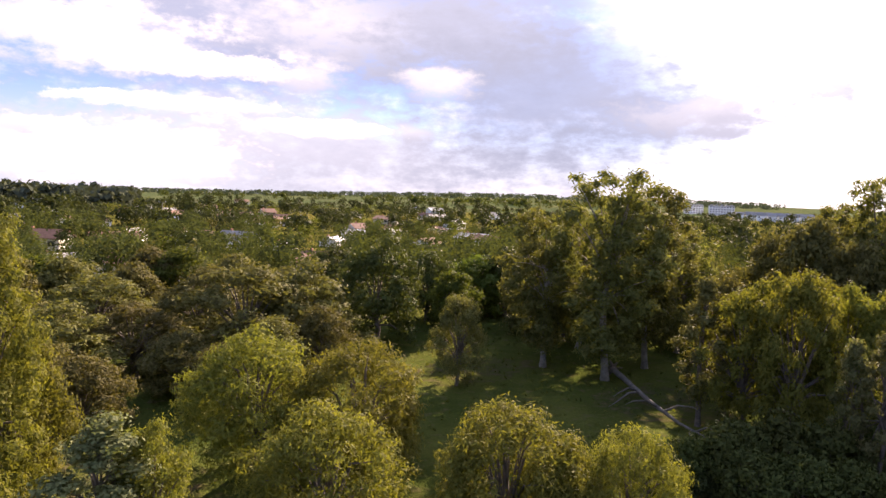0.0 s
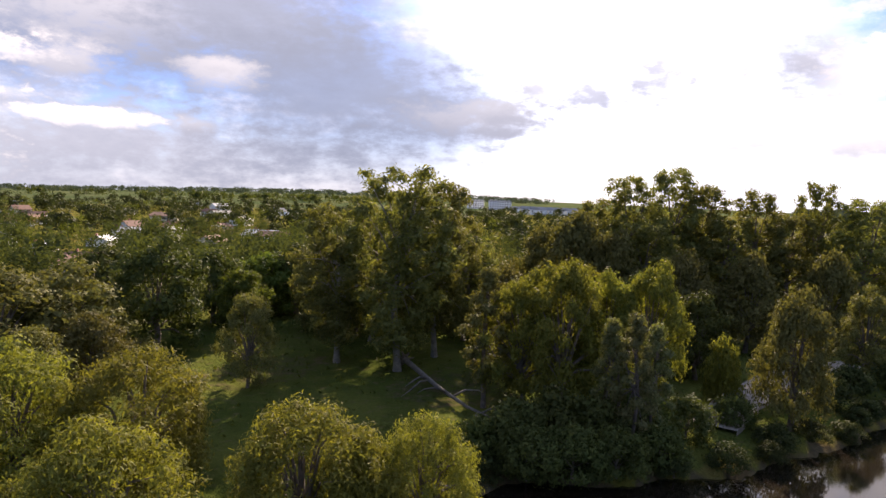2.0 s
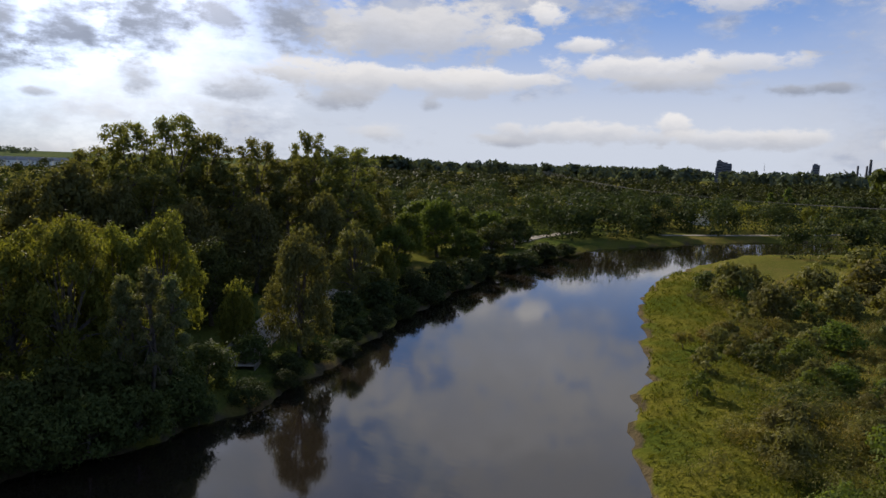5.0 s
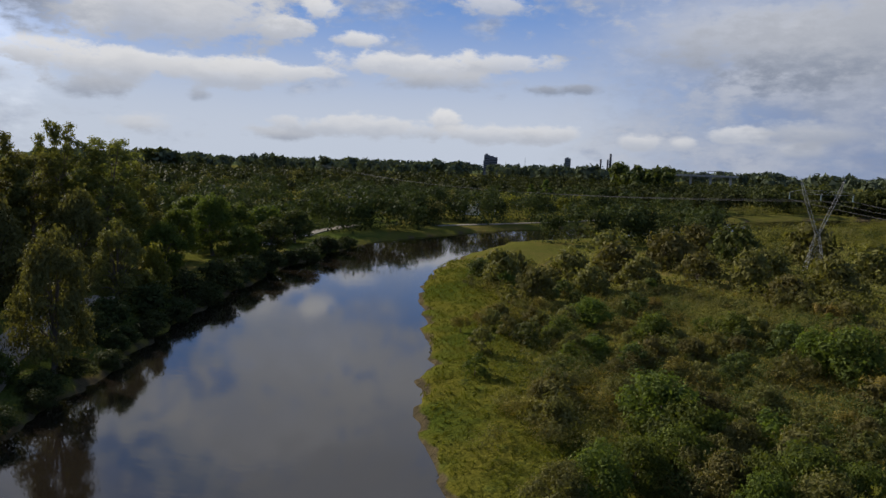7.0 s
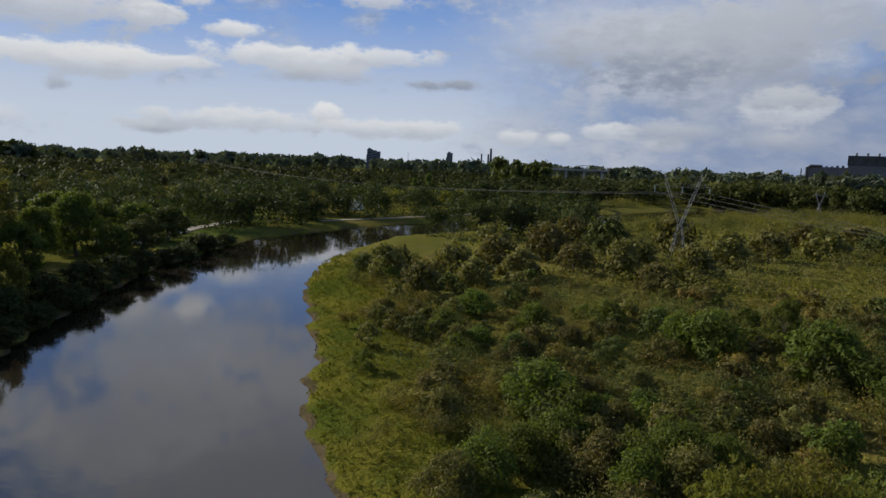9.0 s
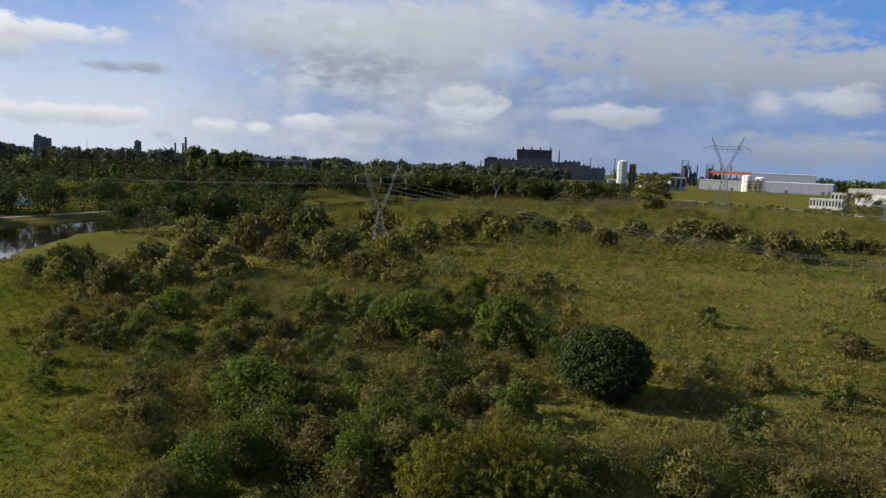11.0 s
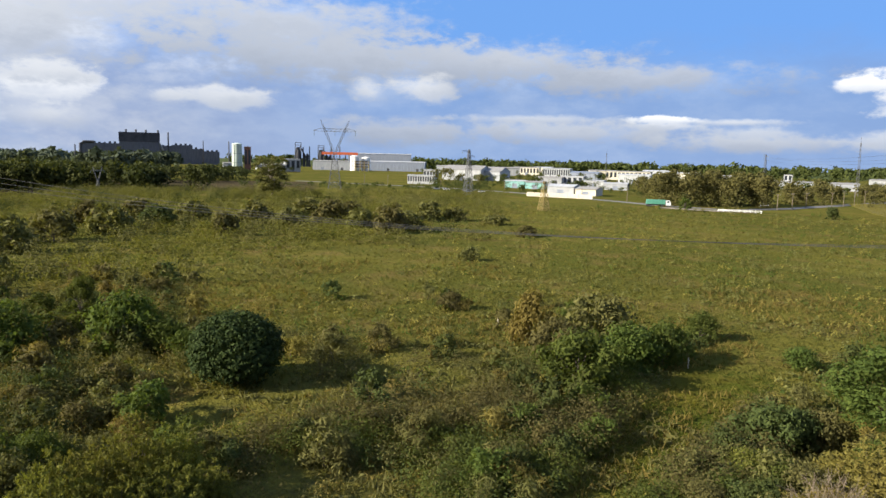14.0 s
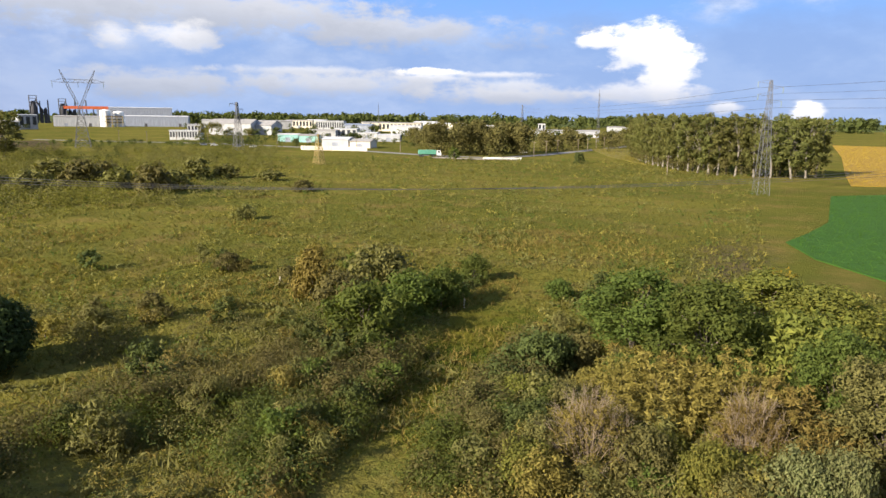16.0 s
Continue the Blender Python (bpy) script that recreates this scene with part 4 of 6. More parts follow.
for az, far, h, r in ((-28.2, 108, 17.8, 7.0), (-25.4, 118, 14.8, 5.6), (-31.0, 104, 15.6, 5.4), (-46.6, 112, 14.0, 5.0), (-36.6, 98, 13.2, 5.0), (-41.4, 104, 13.4, 5.0), (-29.6, 84, 10.4, 4.6), (-33.4, 86, 11.0, 4.8), (-38.0, 84, 9.6, 4.4)):
    plant("broad", "olive" if far > 90 else "dark", polar(az, far), h, r, "broad olive-brown tree before the tall stand" if far > 90 else "dark broadleaf tree near the water", 3, group="close stand of tall trees")
for az, far, h, r in ((-56.1, 146, 12.2, 5.3), (-53.5, 140, 9.8, 4.2), (-59.9, 172, 8.4, 6.0), (-54.6, 158, 11.4, 5.4), (-57.8, 160, 9.6, 5.0), (-60.6, 150, 7.0, 4.8), (-62.4, 168, 8.0, 5.2), (-52.4, 122, 8.6, 4.6), (-58.4, 136, 6.8, 4.4)):
    plant("broad", "green" if far % 3 else "dark", polar(az, far), h, r, "broadleaf tree on the far bank of the bend", 3, group="trees at the river bend")
# dense growth behind the willows and under the tall trees
for az, far, h, r in ((27.5, 58, 6.2, 4.0), (30.5, 62, 7.0, 4.2), (20.5, 66, 6.0, 4.0), (17.5, 62, 5.6, 3.6), (24.0, 100, 8.4, 5.4), (12.6, 92, 9.0, 5.2), (16.6, 100, 9.6, 5.8), (22.6, 112, 9.4, 6.0), (28.4, 104, 9.0, 5.8), (33.6, 66, 7.6, 4.6), (9.6, 70, 7.6, 3.8), (13.4, 66, 7.2, 4.0), (32.4, 100, 10.2, 5.6)):
    plant("broad", "dark" if int(far) % 2 else "olive", polar(az, far), h, r, "bushy park tree with brownish-green leaves", 3, group="park trees")
for az, far, h, r in ((-10.4, 96, 12.0, 4.6), (-13.2, 104, 12.4, 5.0), (-7.4, 98, 12.6, 4.8), (-20.8, 104, 12.0, 5.0), (-22.8, 92, 10.6, 4.6), (-9.6, 112, 13.0, 5.4), (-15.6, 110, 12.6, 5.4), (-23.0, 76, 9.0, 3.6)):
    plant("broad", "olive", polar(az, far), h, r, "broad olive-brown tree behind the eucalyptus", 3, group="trees behind the lawn")
# bushes that hang over the shaded water
for az, far, h, r in ((-24.0, 53, 4.6, 3.6), (-27.4, 54, 5.2, 3.8), (-30.8, 55, 4.6, 3.6), (-34.0, 59, 4.4, 3.4), (-37.6, 63, 3.6, 3.2), (-21.0, 52, 3.2, 2.6), (-29.0, 50.5, 3.6, 3.0), (-25.4, 50, 3.4, 3.0),
                      (-32.5, 51.5, 3.4, 2.8), (-35.8, 55.5, 3.2, 2.8), (-41.0, 68, 3.0, 2.4), (-47.0, 81, 3.2, 3.0), (-48.5, 88, 3.2, 3.2), (-51.5, 94, 3.6, 3.6), (-54.0, 103, 3.4, 3.6), (-56.5, 112, 3.8, 3.8),
                      (-58.5, 122, 3.4, 3.8), (-60.5, 131, 3.0, 3.4), (-63.5, 140, 2.6, 3.2), (-65.0, 156, 3.0, 4.0)):
    plant("bush", "dark" if far < 70 else "deep", polar(az, far), h, r, "dark bush leaning over the river's edge", 3, group="bushes along the bank")

# low dark growth right along the water's edge
edge = [Vector(p) for p in FAR_BANK[8:20]]
for p, q in zip(edge, edge[1:]):
    steps = max(1, int((q - p).length / 3.2))
    n = Vector((-(q - p).y, (q - p).x)).normalized()
    for k in range(steps):
        spot = p.lerp(q, (k + rng.random() * 0.6) / steps) - n * rng.uniform(0.2, 2.2)
        s = rng.uniform(0.7, 1.3)
        plant("bush", "deep", (spot.x, spot.y), 2.1 * s, 2.2 * s, "low dark bush at the water's edge", 3, group="bushes along the bank", sink=0.9)


def fallen_tree():
    top = empty("fallen_tree", Matrix.Identity(4), "fallen grey tree trunk with bare broken branches on the lawn", "log")
    pts = [Vector((19.8, 76.0, 0.9)), Vector((20.3, 70.0, 0.75)), Vector((20.7, 65.5, 0.6)), Vector((21.6, 59.5, 0.45)), Vector((23.1, 55.7, 0.3))]
    Shape().tube(pts, [0.34, 0.26, 0.2, 0.14, 0.07], 9).made("trunk", LOG_BARK, top, smooth=True)
    for k, (x, y, z, n) in enumerate(((-2.4, -2.2, 0.6, 1), (-3.2, -4.0, 0.4, 1), (1.8, -2.2, 1.5, 2), (-2.6, -1.0, 1.1, 2), (-1.6, -3.2, 0.3, 3), (1.2, -1.4, 0.9, 3))):
        a = pts[n].lerp(pts[n + 1], 0.3 + 0.1 * (k % 3))
        e = a + Vector((x, y, z - 0.3))
        Shape().tube([a, a.lerp(e, 0.5) + Vector((0, 0, 0.35)), e, e + Vector((x * 0.3, y * 0.2, -0.3))], [0.12, 0.09, 0.06, 0.02], 6).made("branch", LOG_BARK, top, smooth=True)
    root = Shape()
    for k in range(7):
        a = k * math.tau / 7
        root.tube([pts[0], pts[0] + Vector((math.cos(a) * 0.5, 0.6, math.sin(a) * 0.5)), pts[0] + Vector((math.cos(a) * 1.3, 0.9, math.sin(a) * 1.0))], [0.3, 0.18, 0.05], 5)
    root.made("root_plate", BARK, top)


fallen_tree()

# ---- the scrub bank ----
plant("ball", "glossy", polar(-122.0, 62), 6.3, 4.3, "dense round dark-green bush alone in the grass", 1)
for az, far, h, r in ((-105.8, 78, 5.2, 4.4), (-113.8, 76, 6.0, 4.2), (-103.6, 80, 4.4, 3.0), (-116.6, 74, 3.8, 2.8), (-118.2, 72, 2.8, 2.0), (-93.0, 55, 4.3, 3.8), (-95.4, 52, 3.6, 3.0), (-104.2, 45, 4.4, 3.2), (-101.2, 43, 3.6, 2.6),
                      (-92.0, 82, 3.8, 3.0), (-98.0, 88, 3.6, 3.0), (-87.0, 90, 3.4, 3.4)):
    plant("bush", "green", polar(az, far), h, r, "leafy green bush in the scrub", 4, group="green bushes of the scrub")
plant("ragged", "green", polar(-111.0, 85), 6.5, 2.2, "small green tree with a visible stem in the scrub", 2)
for az, far, h, r in ((-79.4, 116, 7.4, 4.2), (-82.4, 104, 6.4, 3.9), (-85.0, 120, 7.8, 4.6), (-88.6, 130, 8.2, 5.6), (-92.7, 150, 9.8, 6.4), (-97.5, 165, 10.6, 6.0), (-98.8, 130, 9.0, 4.4), (-104.2, 130, 8.6, 5.4),
                      (-90.6, 122, 6.6, 4.6), (-95.0, 134, 7.2, 4.8), (-101.4, 122, 5.4, 4.0), (-80.6, 122, 6.2, 4.2), (-86.8, 112, 5.6, 4.0), (-106.6, 160, 8.8, 6.0), (-109.4, 178, 9.0, 6.4), (-102.6, 178, 11.4, 7.4), (-113.0, 190, 8.6, 6.6), (-94.6, 176, 9.4, 6.2), (-88.2, 158, 8.4, 6.0), (-99.8, 146, 8.0, 5.2), (-78.0, 125, 4.2, 3.6), (-116.4, 205, 7.4, 6.6)):
    plant("bush", "dark" if int(far) % 2 else "olive", polar(az, far), h * 0.82, r * 1.0, "large rounded bush in the thicket on the point", 3, group="thicket on the point")
for az, far, h, r in ((-134.3, 190, 7.6, 6.0), (-129.6, 214, 7.6, 7.2), (-137.6, 228, 6.2, 6.4), (-121.3, 181, 6.2, 4.2), (-143.1, 221, 3.2, 4.6), (-145.7, 188, 2.9, 4.2), (-141.1, 139, 2.8, 2.8), (-139.6, 92, 2.5, 2.1), (-132.0, 204, 5.4, 5.6),
                      (-126.4, 206, 5.6, 6.0), (-123.6, 214, 6.2, 6.8), (-119.0, 222, 6.0, 6.8), (-139.8, 232, 4.6, 5.0), (-136.0, 198, 5.4, 5.0), (-127.6, 236, 6.0, 7.0), (-131.0, 245, 5.2, 6.4), (-115.0, 232, 5.8, 7.0), (-111.6, 214, 6.4, 6.4)):
    plant("bush", "olive", polar(az, far), h, r, "olive bush standing in the open meadow", 3, group="bushes of the meadow")
# the clump beyond the near slope, and the trees on the right of the swath
for leaf, az, far, h, r, what in (("olive", -151.9, 74, 6.0, 4.2, "dark olive bushy tree in a clump"), ("brown", -146.3, 75, 5.2, 2.4, "browning bush in a clump"), ("green", -150.4, 60, 5.0, 3.8, "bluish-green leafy bush with bare twigs"),
                                  ("green", -157.0, 72, 3.9, 2.8, "bright green feathery bush in a clump"), ("green", -159.8, 84, 3.0, 2.1, "small green bush in the meadow"), ("green", -167.0, 77, 2.0, 1.8, "small green bush in the meadow"),
                                  ("olive", -148.6, 68, 4.2, 3.0, "dark olive bush in a clump"), ("green", -154.4, 68, 4.4, 3.2, "bright green feathery bush in a clump")):
    plant("bush", leaf, polar(az, far), h * 1.1, r * 1.22, what, 2)
for leaf, az, far, h, r, what in (("green", -173.4, 60, 6.8, 4.6, "rounded deep-green tree"), ("green", -179.0, 55, 7.2, 4.2, "rounded deep-green tree"), ("yellow", 177.2, 67, 6.2, 5.2, "yellow-green autumn tree"), ("yellow", 173.2, 64, 6.2, 4.6, "yellow-green autumn tree"), ("gold", 176.2, 71, 5.9, 2.6, "golden-leaved autumn bush"), ("yellow", 174.4, 56, 5.8, 4.4, "yellow-green tree"),
                                  ("green", 171.5, 47, 7.0, 3.2, "green bushy tree"), ("olive", 168.5, 44, 6.4, 3.4, "olive bushy tree"), ("dark", -165.0, 52, 3.4, 2.6, "dark green bush at the edge of the swath")):
    plant("broad" if h > 6.1 else "bush", leaf, polar(az, far), h * 1.05, r * 1.2, what + " on the slope", 2)
for az, far, h, r in ((-176.6, 43, 6.6, 3.2), (178.4, 44, 6.9, 3.0), (-172.6, 46, 5.2, 2.6), (174.6, 42, 6.0, 2.8)):
    plant("withy", "brown", polar(az, far), h * 0.95, r * 1.4, "rusty brown autumn bush of feathery shoots", 2, group="brown bushes on the slope")
plant("dry", "brown", polar(-170.2, 37.5), 5.2, 3.3, "leafless grey-brown dry bush of fine twigs", 1, DRY_TWIG)
plant("dry", "brown", polar(177.4, 39.5), 5.6, 2.6, "half-bare brown bush of fine twigs", 1, DRY_TWIG)
plant("bush", "yellow", polar(179.8, 35.5), 3.8, 2.2, "bright yellow-green bush on the slope", 2)
plant("bush", "pale", polar(173.6, 36), 4.2, 1.9, "pale grey-green bush on the slope", 2)
plant("bush", "pale", polar(170.6, 37), 4.4, 2.0, "pale grey-green bush on the slope", 2)
for az, far, h, r in ((-166.0, 38, 3.0, 2.2), (-163.4, 36, 2.6, 1.9), (-168.0, 43, 3.4, 2.2), (-174.6, 36.5, 3.6, 2.4), (-161.0, 40, 2.4, 1.8)):
    plant("bush", "olive", polar(az, far), h, r, "grey-olive bush on the slope", 3, group="bushes on the slope")


def spots(n, az0, az1, near, depth, power):
    """Many candidate places: heading, distance, x, y and distance from the river."""
    az, far = rng.uniform(az0, az1, n), near + depth * rng.random(n) ** power
    x, y = -np.sin(np.radians(az)) * far, np.cos(np.radians(az)) * far
    return az, far, x, y, shore_distance(x, y)


def in_swath(x, y, more=0.0):
    """The mown-looking lane of grass that runs down the slope."""
    return (np.abs(x - 14.7 + 0.107 * y) < 2.2 + 0.05 * (-28 - y) + more) & (y < -24) & (y > -88)


def shrub_room(az, far, x, y, d):
    """How thickly shrubs grow at a place, 0 to 1."""
    edge = 82 - 0.45 * np.maximum(0.0, -118 - az)
    room = np.where(az > -118, 1.0, np.where(far < edge, 0.9, np.where(far < edge * 1.5, 0.10, 0.0)))
    room = np.where(in_swath(x, y), 0.0, room)
    room = np.where((np.abs(az + 122) < 6) & (far > 50) & (far < 68), 0.0, room)
    room = np.where((az > -142) & (az < -123) & (far > 52) & (far < 66), room * 0.08, room)
    room = np.where((az > -139) & (az < -120) & (far < 43), room * 0.10, room)
    return np.where(d < 9.5 + 3 * np.sin(far * 0.2), np.where(d > 3.5, 0.10, 0.0), room)


# tall yellow-green bushes at the foot of the near slope
for az, far, h, r in ((-111.0, 38.5, 5.8, 2.5), (-114.0, 40.5, 5.8, 2.6), (-117.0, 41.5, 4.8, 2.3), (-108.5, 36.5, 6.0, 2.6), (-112.5, 35.5, 4.6, 2.4), (-116.0, 37.0, 4.6, 2.4), (-119.4, 38.5, 3.6, 1.8)):
    plant("withy", "yellow", polar(az, far), h, r, "tall yellow-green bush of upright leafy shoots", 3, group="yellow-green bushes of the slope")
for az, far, h, r in ((-105.6, 41.5, 5.2, 3.2), (-101.6, 41, 4.6, 3.0), (-98.4, 43.5, 4.2, 3.0), (-107.6, 47, 4.0, 2.8), (-94.8, 47, 4.4, 3.2), (-91.4, 44, 4.2, 3.0), (-88.6, 41, 4.4, 3.2), (-85.4, 39, 3.8, 2.8), (-99.0, 52, 3.4, 2.6), (-96.6, 58, 3.4, 2.8),
                      (-89.6, 60, 3.0, 2.4), (-100.6, 64, 2.8, 2.4), (-107.4, 60, 2.6, 2.2), (-91.0, 70, 3.2, 2.6), (-110.6, 55, 2.6, 2.2), (-87.4, 74, 3.0, 2.6), (-95.0, 78, 3.0, 2.4), (-84.6, 80, 3.6, 3.0), (-101.8, 92, 3.4, 2.8), (-108.4, 98, 3.2, 2.8)):
    plant("bush", "green" if int(far * 2) % 3 == 1 else "olive", polar(az, far), h * 0.8, r * 0.85, "dense leafy green bush in the scrub", 4, group="green bushes of the scrub")
# the close thicket right of the lane
for k in range(64):
    az, far = -164 - 26 * rng.random(), 34 + 23 * rng.random()
    x, y = polar(az, far)
    if bool(in_swath(np.array(x), np.array(y), 1.5)):
        continue
    leaf = ("olive", "green", "brown", "olive", "yellow", "dark")[k % 6]
    s = rng.uniform(0.75, 1.25)
    plant("bush", leaf, (x, y), 2.5 * s, 2.0 * s, {"olive": "grey-olive", "green": "green", "brown": "rusty brown", "yellow": "yellow-green", "dark": "dark green"}[leaf] + " bush in the close thicket on the slope", 3, group="thicket on the slope")

az_, far_, x_, y_, d_ = spots(4000, -187, -75, 33, 85, 1.25)
room_ = shrub_room(az_, far_, x_, y_, d_)
chosen = np.flatnonzero(rng.random(len(room_)) < room_)[:300]
for k in chosen:
    s = rng.uniform(0.75, 1.6)
    sort = rng.random()
    here = (float(x_[k]), float(y_[k]))
    if sort < 0.40:
        plant("shrub", "olive", here, 2.1 * s, 1.5 * s, "grey-olive shrub in the scrub", 4, group="scrub")
    elif sort < 0.65:
        plant("shrub", "dark" if sort < 0.55 else "green", here, 2.1 * s, 1.5 * s, "dark green shrub in the scrub" if sort < 0.55 else "green shrub in the scrub", 3, group="scrub")
    elif sort < 0.82:
        plant("broom", "olive", here, 2.0 * s, 1.1 * s, "upright olive broom in the scrub", 3, group="scrub")
    else:
        plant("broom", "brown", here, 1.7 * s, 1.2 * s, "dry brown broom in the scrub", 3, group="scrub")


def scatter(name, leaf, label, n, az0, az1, near, far_, size, keep, category="grass", blades=1, width=0.25, power=1.0):
    """Grass and low growth in one piece: n tufts of upright blades where keep() allows."""
    az = rng.uniform(az0, az1, n)
    far = near + (far_ - near) * rng.random(n) ** power
    x, y = -np.sin(np.radians(az)) * far, np.cos(np.radians(az)) * far
    ok = (rng.random(n) < keep(x, y, az, far)) & ~((x < -5) & (y < -92)) & ~((az < -124) & (az > -137) & (far > 50) & (far < 69) & (rng.random(n) < 0.35))
    x, y, far = x[ok], y[ok], far[ok]
    d = shore_distance(x, y)
    z = np.where(d > 7, 0.0, WATER_Z + np.clip(d, 0, 1.2) * 0.55 + soft(d, 0.8, 7) * 0.54) + 0.22 * wobble(x, y, 0.21) * soft(d, 2, 8) * (1 - soft(far, 70, 95))
    tall = size * rng.uniform(0.6, 1.5, len(x)) * (1 + far / 160)
    p = np.repeat(np.stack((x, y, z + tall * 0.36), -1), blades, 0)
    p[:, :2] += rng.normal(size=(len(p), 2)) * size * 0.35
    tall = np.repeat(tall, blades)
    v, q = leaves(p, 1.0, width, 0.0, 0.5)
    v = (v.reshape(-1, 3, 3) - p[:, None]) * tall[:, None, None] + p[:, None]
    tagged(new(name, mesh_of(name, v, q, LEAF[leaf])), label, category, kind="stuff")


def scrub_grass(x, y, az, far):
    d = shore_distance(x, y)
    patch = 0.5 + 0.5 * wobble(x, y, 0.14)
    return (d > 9 + 3 * wobble(x, y, 0.12)) * (0.35 + 0.65 * patch) * (1 - 0.85 * soft(far, 80, 150)) * np.where((az > -166) & (az < -120) & (far < 60), 0.75, 1.0)


scatter("rough_grass", "grass", "tall dry and green grass of the scrub", 46000, -192, -76, 31, 150, 0.3, scrub_grass, blades=4, width=0.16, power=0.85)
scatter("brown_weeds", "brown", "patches of rusty brown weeds", 24000, -190, -80, 36, 135, 0.45, lambda x, y, az, far: (wobble(x, y, 0.09) > 0.1) * (shore_distance(x, y) > 14) * 0.8, blades=3, width=0.16)
scatter("olive_weeds", "olive", "low olive weeds between the shrubs", 26000, -192, -78, 33, 120, 0.5, lambda x, y, az, far: (wobble(x + 40, y, 0.11) > -0.2) * (shore_distance(x, y) > 10) * ((az > -120) | (far < 75)) * 0.8, blades=3, width=0.24)
scatter("meadow_grass", "grass", "tufts of meadow grass", 45000, -195, -108, 70, 330, 0.22, lambda x, y, az, far: 0.35 + 0.5 * (wobble(x, y, 0.05) > 0), blades=1, width=0.6)
scatter("marsh_grass", "reed", "bright marsh grass beside the river", 20000, -100, -60, 36, 150, 0.3, lambda x, y, az, far: ((shore_distance(x, y) > 0.6) & (shore_distance(x, y) < 15 + 2.5 * wobble(x, y, 0.12)) & (y < 0.27 * x + 18)) * 0.9, blades=3, width=0.2)
scatter("lawn_weeds", "green", "tufts in the park lawn", 5000, -62, 35, 45, 110, 0.28, lambda x, y, az, far: (shore_distance(x, y) > 1.5) * 0.6, blades=2, width=0.4)


def far_scrub(name, leaf, label, n, per, size, az0, az1, near, depth, reach, shift):
    """Low thicket in the farther meadow, too many to count."""
    az, far, x, y, d = spots(n * 9, az0, az1, near, depth, 0.9)
    patch = wobble(x + shift, y, 0.045) + 0.6 * wobble(x, y + shift, 0.11)
    thick = np.clip(0.5 + 0.8 * patch, 0.05, 1.0) * np.where(az > -128, 1.0, np.where(far > 150 + 1.5 * (-128 - az), 0.8, 0.03)) * (1 - soft(-az, 136, 148))
    ok = np.flatnonzero((d > 12) & (rng.random(len(d)) < thick))[:n]
    r = rng.uniform(*reach, len(ok)) * (0.8 + far[ok] / 700)
    v, q = leaves(in_clumps(np.stack((x[ok], y[ok], r * 0.4, r), -1), n * per), size, size * 0.55)
    keep_ = v.reshape(-1, 3, 3)[:, :, 2].max(1) > 0.05
    v, q = v.reshape(-1, 3, 3)[keep_], q[:keep_.sum()]
    tagged(new(name, mesh_of(name, v, q, LEAF[leaf])), label, "thicket", kind="stuff")


def near_scrub(name, leaf, label, n, blades, size, shift, reach=(0.5, 1.5), az0=-188, az1=-76, near=32, depth=82):
    """The tangle of low growth between the shrubs."""
    az, far, x, y, d = spots(n * 8, az0, az1, near, depth, 1.15)
    ok = np.flatnonzero((rng.random(len(d)) < shrub_room(az, far, x, y, d)) & (wobble(x + shift, y, 0.12) > -0.15))[:n]
    r = rng.uniform(*reach, len(ok))
    v, q = leaves(in_clumps(np.stack((x[ok], y[ok], r * 0.5, r), -1), blades, 0.4), size, size * 0.45, 0.0, 0.3)
    tagged(new(name, mesh_of(name, v, q, LEAF[leaf])), label, "thicket", kind="stuff")


def meadow_tufts(name, leaf, label, n, per, size, shift):
    """Small dark cushions and weeds over the open meadow."""
    az, far, x, y, d = spots(n * 3, -196, -112, 62, 280, 1.3)
    ok = np.flatnonzero((d > 15) & ~in_swath(x, y) & ((x > -5) | (y > -92)) & (rng.random(len(d)) < 0.25 + 0.75 * (wobble(x + shift, y, 0.06) > 0.0)))[:n]
    r = rng.uniform(0.25, 0.75, len(ok)) * (1 + far[ok] / 300)
    v, q = leaves(in_clumps(np.stack((x[ok], y[ok], r * 0.35, r), -1), n * per, 0.5), size, size * 0.6, 0.0, 0.35)
    tagged(new(name, mesh_of(name, v, q, LEAF[leaf])), label, "weeds", kind="stuff")


near_scrub("slope_thicket", "olive", "close olive thicket on the near slope", 420, 80000, 0.2, 20, (0.8, 1.9), -166, -122, 34, 32)
near_scrub("slope_thicket", "green", "close green thicket on the near slope", 200, 42000, 0.2, 50, (0.8, 1.9), -166, -122, 34, 32)
near_scrub("undergrowth", "olive", "tangled low olive undergrowth of the scrub", 800, 120000, 0.21, 0)
near_scrub("undergrowth", "dark", "dark low undergrowth of the scrub", 560, 90000, 0.21, 37, (0.6, 1.8))
near_scrub("undergrowth", "brown", "dry brown low undergrowth of the scrub", 460, 56000, 0.2, 71)
meadow_tufts("meadow_weeds", "olive", "dark weed cushions over the meadow", 2600, 15, 0.4, 0)
meadow_tufts("meadow_weeds", "brown", "rusty weed cushions over the meadow", 1500, 14, 0.4, 60)
meadow_tufts("meadow_weeds", "green", "green weed cushions over the meadow", 1200, 14, 0.4, 120)
far_scrub("low_thicket", "olive", "low olive thicket spread over the far meadow", 900, 100, 0.5, -144, -92, 112, 300, (1.1, 2.9), 0)
far_scrub("low_thicket", "yellow", "low yellow-green thicket spread over the far meadow", 900, 100, 0.5, -144, -98, 118, 300, (1.1, 3.0), 33)
far_scrub("low_thicket", "dark", "dark low thicket spread over the far meadow", 200, 130, 0.55, -140, -88, 120, 300, (1.2, 3.2), 71)

# ---- woods and town trees, too many to count ----


